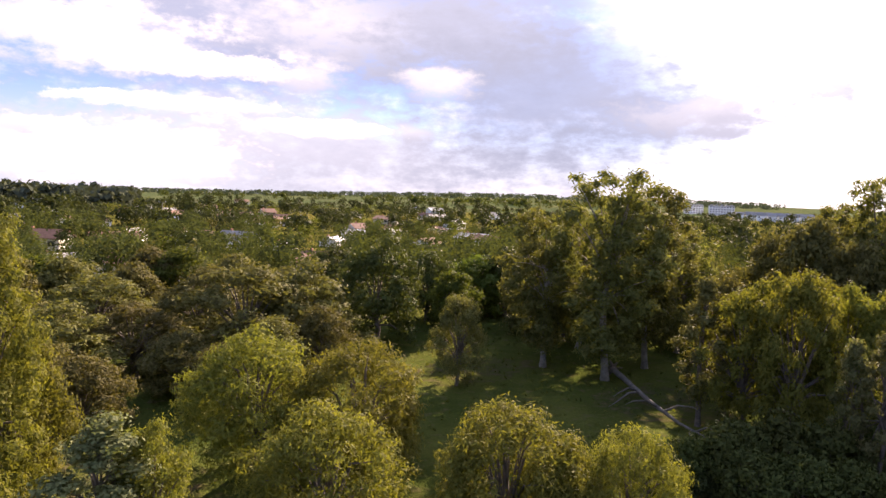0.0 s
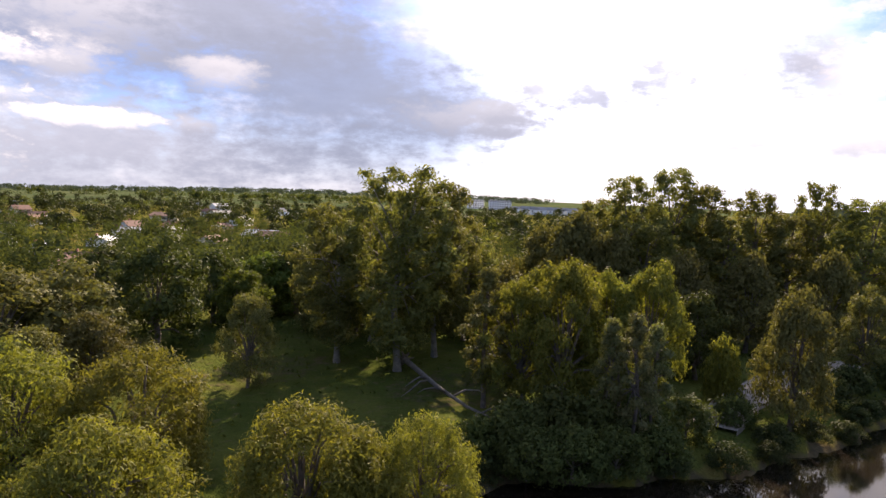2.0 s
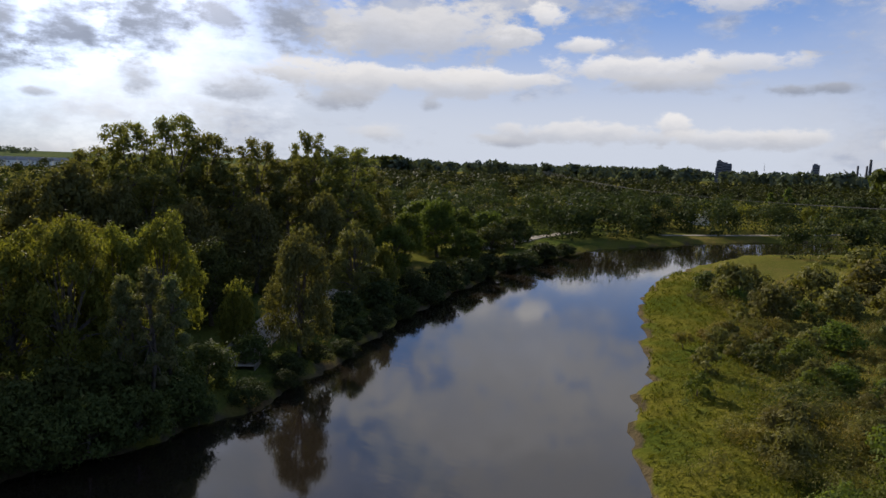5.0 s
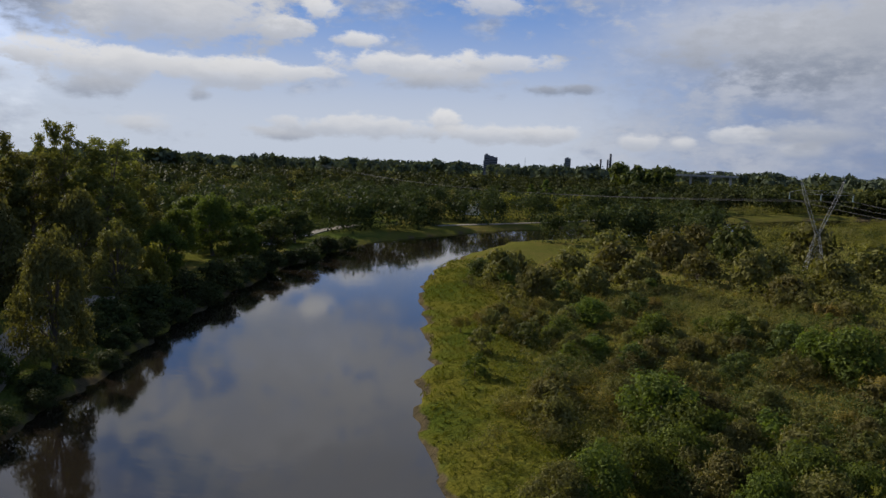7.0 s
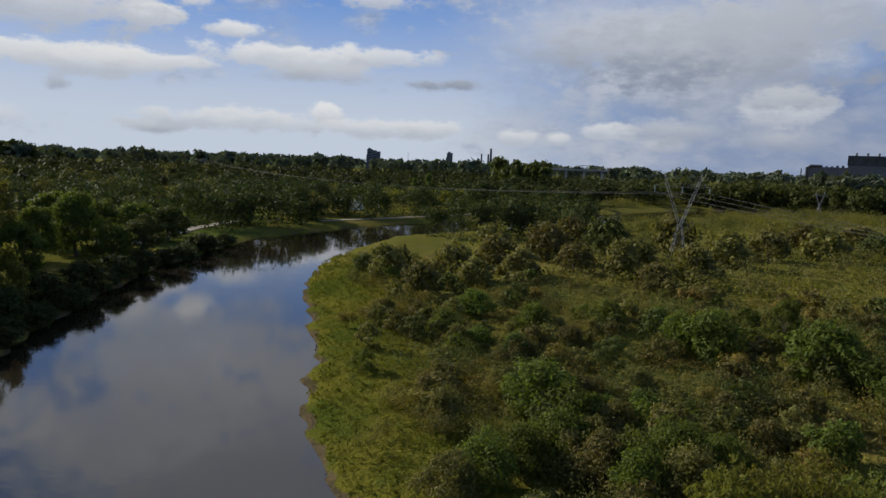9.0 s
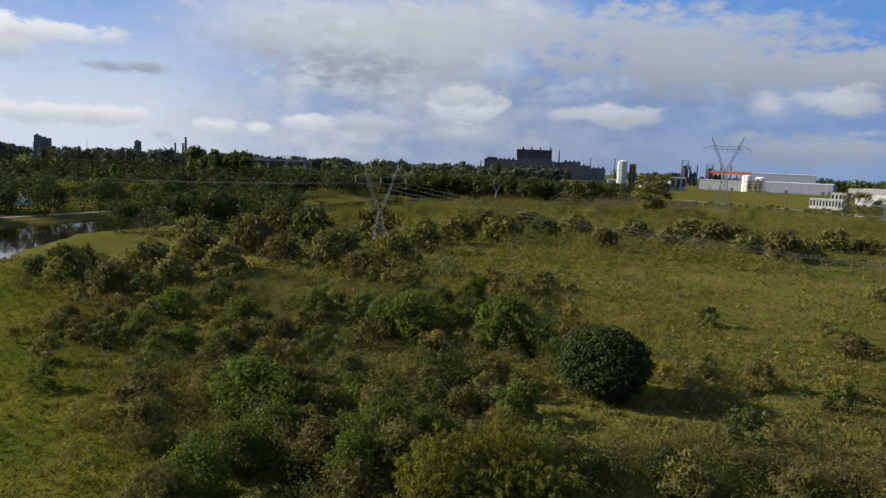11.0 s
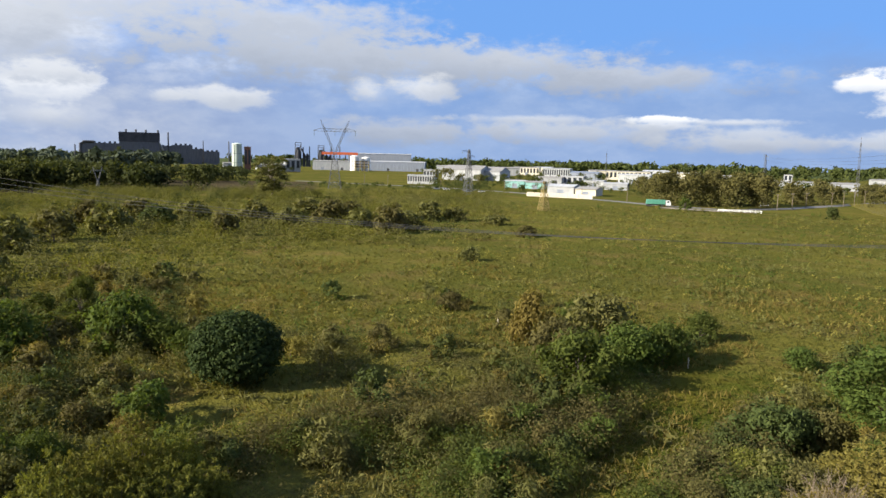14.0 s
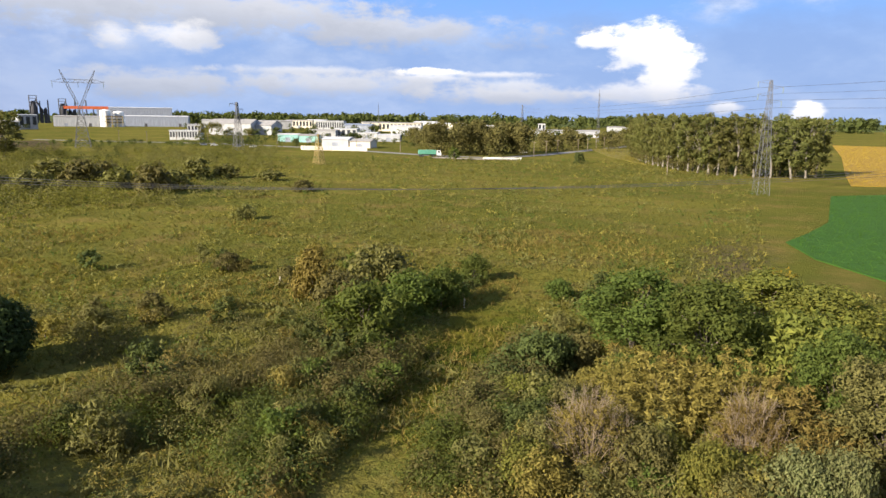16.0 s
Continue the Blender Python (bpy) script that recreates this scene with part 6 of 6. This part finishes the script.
def conveyor():
    top = empty("conveyor_gallery", pose(*polar(-130.3, 1270), 0, 0, 0, -130.3), "orange-red elevated conveyor gallery on legs", "conveyor")
    Shape().box(-32, 32, 0, 4, 25.5, 30).made("gallery", RED_SHEET, top)
    for x in (-28, -10, 10, 28):
        Shape().tube([(x - 2, 2, 0), (x, 2, 25.5)], 0.7, 4).tube([(x + 2, 2, 0), (x, 2, 25.5)], 0.7, 4).made("leg", DARK_STEEL, top)


conveyor()


def cylinder_tank(az, far, r, h, mat_, label, name="storage_tank"):
    top = empty(name, pose(*polar(az, far), 0, 0, 0, az), label, "tank")
    Shape().tube([(0, 0, 0), (0, 0, h)], r, 28).made("shell", mat_, top, smooth=False)
    Shape().tube([(0, 0, h), (0, 0, h + r * 0.18), (0, 0, h + r * 0.25)], [r * 1.02, r * 0.6, 0.2], 28).made("roof", mat_, top)
    for k in (0.33, 0.66):
        Shape().tube([(0, 0, h * k - 0.2), (0, 0, h * k + 0.2)], r * 1.015, 28, False).made("ring", STEEL, top)
    Shape().tube([(-r * 0.6, -r * 0.85, 0), (-r * 0.6, -r * 0.85, h + 1)], 0.25, 5).made("ladder", STEEL, top)


cylinder_tank(-122.3, 900, 6.0, 34, TANK_GREEN, "tall round pale-green gas holder")
cylinder_tank(-131.5, 1130, 7.0, 23, WHITE, "tall round white storage silo")
cylinder_tank(-132.4, 1140, 7.0, 21, WHITE, "tall round white storage silo")
shed(-123.1, 905, 8, 31, 8, BRICK, BRICK, "brown brick tower building", 0, 0.02, 0, 2, "tower_building")


def chimney(az, far, h, r, label, mat_=None, bands=0):
    top = empty("chimney", pose(*polar(az, far), 0, 0, 0, az), label, "chimney", "factory chimneys")
    Shape().tube([(0, 0, 0), (0, 0, h)], [r * 1.25, r * 0.85], 12).made("shaft", mat_ or DARK_STEEL, top)
    for k in range(bands):
        z = h * (0.97 - 0.1 * k)
        Shape().tube([(0, 0, z - h * 0.025), (0, 0, z)], r * 0.98, 12, False).made("band", WHITE if k % 2 == 0 else RED_SHEET, top)


for az, far, h, r in ((-87.0, 2000, 48, 2.6), (-87.55, 2000, 48, 2.6), (-87.75, 2000, 64, 3.2), (-88.85, 2000, 33, 2.4), (-117.3, 1500, 62, 1.4), (-119.8, 1500, 48, 1.0), (-121.7, 1400, 46, 1.0), (-127.4, 1500, 40, 1.2), (-127.9, 1500, 42, 1.2), (-129.6, 1500, 44, 1.2), (-130.3, 1400, 42, 1.2), (-111.0, 1500, 34, 1.2)):
    chimney(az, far, h, r, "thin dark factory chimney on the horizon")


def tower_block(az, far, w, h, label, wall=None):
    top = empty("tower_block", pose(*polar(az, far), 0, 0, 0, az), label, "building")
    Shape().box(-w / 2, w / 2, 0, w * 0.6, 0, h).box(-w * 0.62, -w * 0.5, 2, w * 0.5, 0, h * 0.72).made("wall", wall or SOOT_WALL, top)
    Shape().box(-w * 0.3, w * 0.15, 2, w * 0.4, h, h * 1.06).made("roof_hut", SOOT_WALL, top)
    for f in range(6):
        Shape().box(-w * 0.42, w * 0.42, -0.15, 0.2, h * (0.2 + 0.12 * f), h * (0.245 + 0.12 * f)).made("window_band", PANE, top)


tower_block(-84.4, 1900, 16, 46, "slim dark tower block on the horizon")
tower_block(-78.3, 1500, 24, 38, "dark apartment tower on the horizon")
tower_block(-77.9, 1490, 12, 42, "dark apartment tower on the horizon")
tower_block(-75.7, 1500, 44, 25, "long dark building on the horizon")
tower_block(-88.4, 1980, 22, 33, "dark power station building on the horizon")
tower_block(-86.0, 1980, 60, 22, "low dark power station hall on the horizon")


def steelworks():
    top = empty("steelworks", pose(*polar(-115.3, 1500), 0, 0, 0, -115.3), "huge dark steelworks hall with roof vents and long lower wings", "factory")
    Shape().box(-36, 36, 0, 60, 0, 60).made("main_hall", SOOT_WALL, top)
    Shape().box(-37, 37, -0.6, 60.6, 42, 60.5).made("upper_band", DARK_STEEL, top, "blackened upper cladding")
    for k in range(4):
        x = -24 + 18 * k + (4 if k == 3 else 0)
        Shape().tube([(x, 10, 60), (x, 10, 66)], 1.8, 8).made("vent_stack", DARK_STEEL, top)
    for x0, x1, h in ((-105, -36, 38), (36, 60, 36), (60, 98, 38), (98, 120, 31), (120, 150, 27)):
        wing = Shape().box(x0, x1, 4, 50, 0, h).made("wing", SOOT_WALL, top)
        for k in range(int((x1 - x0) / 9)):
            x = x0 + 5 + 9 * k
            Shape().box(x, x + 4, 6, 12, h, h + rng.uniform(1, 4)).made("roof_plant", DARK_STEEL, wing)
    Shape().tube([(-104, 3, 4), (-104, 3, 36), (-98, 3, 40), (-80, 3, 40)], 2.2, 8).made("duct", DARK_STEEL, top)
    Shape().tube([(34, 3, 44), (46, 3, 20), (46, 3, 0)], 2.0, 8).made("slanting_duct", CONCRETE, top)


steelworks()


def blast_furnace(az, far, h):
    top = empty("blast_furnace", pose(*polar(az, far), 0, 0, 0, az), "dark blast furnace tower with inclined skip bridge", "factory", "blast furnaces")
    Shape().tube([(0, 0, 0), (0, 0, h * 0.55), (0, 0, h * 0.8)], [7, 6, 3.5], 12).made("furnace", DARK_STEEL, top)
    frame_ = Shape()
    for x in (-6, 6):
        for y in (-4, 4):
            frame_.tube([(x, y, 0), (x, y, h)], 0.8, 4)
    for z in (0.6, 0.75, 0.9, 1.0):
        frame_.box(-6.5, 6.5, -4.5, 4.5, h * z - 0.8, h * z)
    frame_.made("gantry", DARK_STEEL, top)
    Shape().tube([(26, 0, 0), (4, 0, h * 0.85)], 1.6, 4).made("skip_bridge", DARK_STEEL, top)
    for x in (12, 19):
        Shape().tube([(x, 3, 0), (x, 3, h * 0.5), (x, 3, h * 0.56)], [3, 3, 1], 10).made("stove", DARK_STEEL, top)


blast_furnace(-127.0, 1500, 50)
blast_furnace(-128.8, 1500, 45)


def scaffold(az, far):
    top = empty("steel_rack", pose(*polar(az, far), 0, 0, 0, az) @ Matrix.Diagonal((1.9, 1.5, 1.05, 1)), "yellow-painted steel rack with stored beams", "rack")
    s = Shape()
    for x in (-5.5, -1.8, 1.8, 5.5):
        for y in (0, 4):
            s.tube([(x, y, 0), (x, y, 15)], 0.25, 4)
    s.made("rack_frame", RUSTED, top)
    for z in (5, 9, 13):
        Shape().box(-6, 6, -0.3, 4.3, z, z + 0.6).made("tier", RUSTED, top)
        Shape().box(-5.2, 5.2, 0.4, 3.6, z + 0.6, z + 2.2).made("beam_stack", DARK_STEEL, top)


scaffold(-132.1, 1115)


def mast(az, far, h, label):
    top = empty("radio_mast", pose(*polar(az, far), 0, 0, 0, az), label, "mast")
    s = Shape()
    w = 1.4
    for k in range(3):
        a = k * math.tau / 3
        s.tube([(math.cos(a) * w, math.sin(a) * w, 0), (math.cos(a) * 0.35, math.sin(a) * 0.35, h)], [0.2, 0.12], 4)
        b = a + math.tau / 3
        for i in range(10):
            z0, z1 = h * i / 10, h * (i + 1) / 10
            r0, r1 = w + (0.35 - w) * i / 10, w + (0.35 - w) * (i + 1) / 10
            s.tube([(math.cos(a) * r0, math.sin(a) * r0, z0), (math.cos(b) * r1, math.sin(b) * r1, z1)], 0.09, 4, False)
    s.made("lattice", STEEL, top)
    Shape().tube([(0, 0, h), (0, 0, h + 4)], 0.1, 5).made("antenna", STEEL, top)


mast(-169.4, 600, 40, "slim lattice radio mast behind the trees")
mast(-151.8, 900, 34, "slim lattice radio mast among the sheds")
mast(-81.0, 1600, 38, "slim lattice radio mast on the horizon")

# ---- pylons and lines ----


def lattice(s, a, b, half0, half1, bays, thick):
    """Four legs from a to b with crossed bracing; half widths at either end."""
    a, b = Vector(a), Vector(b)
    corners = ((-1, -1), (1, -1), (1, 1), (-1, 1))
    at = lambda c, k: a.lerp(b, k) + Vector((c[0], c[1], 0)) * (half0 + (half1 - half0) * k)
    for c in corners:
        s.tube([at(c, 0), at(c, 1)], thick, 4, False)
    for i in range(bays):
        for k in range(4):
            c, d = corners[k], corners[(k + 1) % 4]
            s.tube([at(c, i / bays), at(d, (i + 1) / bays)], thick * 0.55, 4, False)
            s.tube([at(d, i / bays), at(c, (i + 1) / bays)], thick * 0.55, 4, False)
            s.tube([at(c, (i + 1) / bays), at(d, (i + 1) / bays)], thick * 0.5, 4, False)
    return s


def delta_pylon(place, turn, h, arm, thick, waist=0.42, spread_=0.26, steel=None):
    """A tower whose head opens like a V under one long crossarm, with two horns."""
    top = empty("pylon", pose(*place, 0, 0, 0, turn), "grey lattice power pylon with a wide V-shaped head", "pylon", "pylons")
    zw, za = h * waist, h * 0.85
    lattice(Shape(), (0, 0, -0.3), (0, 0, zw), h * 0.095, h * 0.02, 7, thick).made("tower", steel or STEEL, top)
    for s in (-1, 1):
        lattice(Shape(), (s * h * 0.012, 0, zw), (s * arm * spread_, 0, za), h * 0.014, h * 0.016, 5, thick * 0.6).made("head_leg", steel or STEEL, top)
        lattice(Shape(), (s * arm * spread_, 0, za), (s * arm * 0.33, 0, h), h * 0.016, h * 0.003, 4, thick * 0.6).made("horn", steel or STEEL, top)
    beam = Shape()
    for y in (-0.5, 0.5):
        beam.tube([(-arm / 2, 0, za), (-arm * 0.33, y, za + h * 0.03), (arm * 0.33, y, za + h * 0.03), (arm / 2, 0, za)], thick * 0.7, 4, False)
        beam.tube([(-arm / 2, 0, za), (-arm * 0.33, y, za - h * 0.012), (arm * 0.33, y, za - h * 0.012), (arm / 2, 0, za)], thick * 0.7, 4, False)
    for k in range(14):
        x0, x1 = arm * (-0.33 + 0.66 * k / 14), arm * (-0.33 + 0.66 * (k + 1) / 14)
        z0, z1 = (za - h * 0.012, za + h * 0.03) if k % 2 else (za + h * 0.03, za - h * 0.012)
        beam.tube([(x0, 0.5, z0), (x1, 0.5, z1)], thick * 0.4, 4, False).tube([(x0, -0.5, z0), (x1, -0.5, z1)], thick * 0.4, 4, False)
    beam.made("crossarm", steel or STEEL, top)
    ends = []
    for x in (-arm * 0.48, 0, arm * 0.48):
        Shape().tube([(x, 0, za - 0.2), (x, 0, za - h * 0.075)], 0.14, 6).made("insulator", GLASS_INSULATOR, top)
        ends.append(top.matrix_world @ Vector((x, 0, za - h * 0.075)))
    return ends


def mast_pylon(place, turn, h, half, arms, thick, label, steel=None):
    """A slender square tower with short arms."""
    top = empty("pylon", pose(*place, 0, 0, 0, turn), label, "pylon", "pylons")
    lattice(Shape(), (0, 0, -0.3), (0, 0, h), half, half * 0.16, 9, thick).made("tower", steel or STEEL, top)
    ends = []
    for z, x in arms:
        arm = Shape().tube([(0, 0, h * z + 0.5), (x, 0, h * z)], thick * 0.8, 4, False).tube([(0, 0, h * z - 0.6), (x, 0, h * z)], thick * 0.8, 4, False).made("arm", steel or STEEL, top)
        Shape().tube([(x, 0, h * z), (x, 0, h * z - 1.6)], 0.11, 6).made("insulator", GLASS_INSULATOR, arm)
        ends.append(top.matrix_world @ Vector((x, 0, h * z - 1.6)))
    return ends


def cables(starts, ends, sag, r, label):
    for a, b in zip(starts, ends):
        a, b = Vector(a), Vector(b)
        pts = [a.lerp(b, k / 40) - Vector((0, 0, sag * 4 * (k / 40) * (1 - k / 40))) for k in range(41)]
        tagged(Shape().tube(pts, r, 4, False).made("power_cable", CABLE), label, "cable", "power cables")


a_ends = delta_pylon(polar(-102.9, 166), -102.9 + 14, 19.6, 12.6, 0.032, steel=PALE_STEEL)
b_ends = delta_pylon(polar(-129.9, 452), -129.9 - 4, 43.5, 27.0, 0.16, 0.54, 0.23)
delta_pylon(polar(-112.4, 405), -112.4 + 20, 12.4, 7.0, 0.13)
far_ends = [(*polar(-64.0 - k * 0.4, 420 + 6 * k), 17.0) for k in range(3)]
cables(far_ends[::-1], a_ends, 5.0, 0.035, "thin slack power cable between pylons")
cables(a_ends, [(-64 - 4 * k, -150 + 3 * k, 17.0) for k in range(3)], 6.8, 0.035, "thin slack power cable between pylons")
c_ends = mast_pylon(polar(-140.8, 412), -140.8 + 30, 26.6, 2.4, ((0.97, -4.5), (0.86, 3.6), (0.76, -3.4), (0.66, 3.6)), 0.16, "slender grey lattice pylon with short arms")
d_ends = mast_pylon(polar(-181.7, 208), -181.7 + 25, 30.5, 1.7, ((0.985, -3.4), (0.94, 3.4), (0.88, -3.2), (0.82, 3.2)), 0.06, "tall grey lattice pylon standing before the grove", STEEL)
mast_pylon(polar(-147.0, 294), -147.0 + 40, 12.2, 1.9, ((0.97, -1.6), (0.97, 1.6)), 0.12, "small yellowed lattice tower in the meadow", RUSTED)
e_ends = mast_pylon((230, -772), 155, 34.0, 1.9, ((0.985, -3.4), (0.94, 3.4), (0.88, -3.2), (0.82, 3.2)), 0.14, "slender far lattice pylon behind the trees")
cables(e_ends, d_ends, 4.0, 0.05, "power cable high over the meadow")
cables(d_ends, [(-126 + 2.5 * (k % 2), 82 + k % 2, 33 - 1.4 * k) for k in range(4)], 3.0, 0.04, "power cable high over the meadow")


def utility_pole(place, h=7.5, turn=0.0):
    top = empty("utility_pole", pose(*place, 0, 0, 0, turn), "weathered wooden utility pole with a crossbar", "utility pole", "utility poles")
    Shape().tube([(0, 0, -0.3), (0, 0, h)], [0.17, 0.12], 7).made("pole", TIMBER, top)
    Shape().box(-0.9, 0.9, -0.07, 0.07, h - 0.6, h - 0.45).made("crossbar", TIMBER, top)
    for x in (-0.8, 0.8):
        Shape().tube([(x, 0, h - 0.45), (x, 0, h - 0.2)], 0.06, 6).made("insulator", GLASS_INSULATOR, top)


utility_pole(polar(-174.9, 261), 7.4, 20)
for k in range(12):
    utility_pole((92 - 1.6 * k + (6 if k < 3 else 0), -352 - 19 * k), 8.0, 10)
for k in range(9):
    utility_pole((175 + 30 * k, -352 - 3.2 * k), 8.0, 80)


def guard_rail():
    top = empty("guard_rail", pose(104, -318, 0, 0, 0, 20), "white-painted timber guard rail beside the track", "fence")
    for k in range(9):
        Shape().box(-9 + 2.2 * k, -8.8 + 2.2 * k, -0.08, 0.08, -0.2, 1.1).made("post", WHITE, top)
    for z in (0.55, 0.95):
        Shape().box(-9.2, 9, -0.12, -0.06, z, z + 0.2).made("rail", WHITE, top)


guard_rail()


def field_gate():
    top = empty("white_fence", pose(-44, -236, 0, 0, 0, 165), "white field fence beside the green crop", "fence")
    for k in range(8):
        Shape().box(k * 2.0, k * 2.0 + 0.2, -0.1, 0.1, -0.2, 1.2).made("post", WHITE, top)
    for z in (0.5, 0.95):
        Shape().box(-0.2, 14.4, -0.16, -0.1, z, z + 0.22).made("rail", WHITE, top)


field_gate()


def marker_post(az, far, h=1.0):
    top = empty("marker_post", pose(*polar(az, far), 0, 0, 0, az), "white wooden marker post in the grass", "post", "marker posts")
    Shape().box(-0.07, 0.07, -0.07, 0.07, -0.2, h).made("post", CREAM, top)
    Shape().box(-0.13, 0.13, -0.1, -0.07, h * 0.66, h * 0.78).made("board", CREAM, top)


for az, far in ((-143.6, 84), (-159.0, 72)):
    marker_post(az, far)


def bridge():
    top = empty("bridge", pose(*polar(-94.6, 640), 0, 0, 0, -94.6), "pale road bridge with a gantry beyond the woods", "bridge")
    Shape().box(-30, 30, 0, 8, 17.0, 18.6).made("deck", CONCRETE, top)
    for x in (-24, -8, 8, 24):
        Shape().box(x - 1, x + 1, 2, 6, 0, 17.0).made("pier", CONCRETE, top)
    for x in (6, 18):
        Shape().tube([(x, 1, 18.6), (x, 1, 22)], 0.3, 5).made("gantry_post", STEEL, top)
    Shape().box(4, 20, 0.8, 1.2, 21.6, 22.0).made("gantry_beam", STEEL, top)


bridge()

# ---- vehicles ----


def wheel(parent, x, y, r):
    tyre = Shape().tube([(x, y - 0.15, r), (x, y + 0.15, r)], r, 14).made("wheel", RUBBER, parent)
    Shape().tube([(x, y - 0.17, r), (x, y + 0.17, r)], r * 0.5, 10).made("rim", STEEL, tyre)


def truck(place, turn):
    top = empty("truck", pose(*place, 0.1, 0, 0, turn), "green tipper truck with a white cab on the meadow road", "truck")
    Shape().box(-5.6, 3.2, -1.2, 1.2, 1.35, 3.4).made("tipper_body", TRUCK_GREEN, top)
    for x in (-4.6, -3.0, -1.4, 0.2, 1.8):
        Shape().box(x - 0.08, x + 0.08, -1.3, 1.3, 1.3, 3.5).made("rib", TRUCK_GREEN, top)
    Shape().box(-5.6, 5.2, -0.5, 0.5, 0.8, 1.2).made("chassis", DARK_STEEL, top)
    cab = Shape()
    cab.add([(3.5, -1.2, 0.8), (5.8, -1.2, 0.8), (5.8, 1.2, 0.8), (3.5, 1.2, 0.8), (3.5, -1.15, 3.2), (5.3, -1.15, 3.2), (5.3, 1.15, 3.2), (3.5, 1.15, 3.2), (5.85, -1.2, 1.9), (5.85, 1.2, 1.9)],
            [(0, 3, 2, 1), (4, 5, 6, 7), (0, 1, 8, 5), (0, 5, 4, -1), (2, 3, 7, 6), (2, 6, 9, -1), (1, 2, 9, 8), (8, 9, 6, 5), (3, 0, 4, 7)])
    body = cab.made("cab", CAR_WHITE, top)
    Shape().add([(5.82, -1.0, 2.0), (5.82, 1.0, 2.0), (5.4, 1.0, 3.05), (5.4, -1.0, 3.05), (5.86, -1.0, 2.0), (5.86, 1.0, 2.0), (5.44, 1.0, 3.05), (5.44, -1.0, 3.05)], [(4, 5, 6, 7), (3, 2, 1, 0), (0, 1, 5, 4), (2, 3, 7, 6)]).made("windscreen", PANE, body)
    for s in (-1, 1):
        Shape().box(4.1, 5.1, s * 1.2 - 0.03, s * 1.2 + 0.03, 2.1, 2.9).made("side_window", PANE, body)
        for x in (-4.8, -3.6, 1.6, 4.6):
            wheel(top, x, s * 1.05, 0.52)


truck((143.5, -321.5), -147)


def car(place, turn, paint, label):
    top = empty("car", pose(*place, 0.1, 0, 0, turn), label, "car", "parked cars")
    Shape().box(-2.1, 2.1, -0.85, 0.85, 0.35, 0.9).made("body", paint, top)
    cabin = Shape().add([(-1.7, -0.8, 0.9), (1.2, -0.8, 0.9), (1.2, 0.8, 0.9), (-1.7, 0.8, 0.9), (-1.2, -0.65, 1.45), (0.5, -0.65, 1.45), (0.5, 0.65, 1.45), (-1.2, 0.65, 1.45)], [(4, 5, 6, 7), (0, 1, 5, 4), (1, 2, 6, 5), (2, 3, 7, 6), (3, 0, 4, 7)])
    cabin.made("cabin", PANE, top)
    Shape().box(-1.15, 0.45, -0.62, 0.62, 1.45, 1.5).made("roof", paint, top)
    for s in (-1, 1):
        for x in (-1.35, 1.35):
            wheel(top, x, s * 0.78, 0.33)


for k, (az, far) in enumerate(((-139.0, 470), (-140.8, 452), (-141.9, 446), (-138.2, 476), (-163.6, 395))):
    car(polar(az, far), az + 10, CAR_WHITE if k % 2 == 0 else BLUE_SHEET, "white car parked by the road" if k % 2 == 0 else "grey-blue car parked by the road")
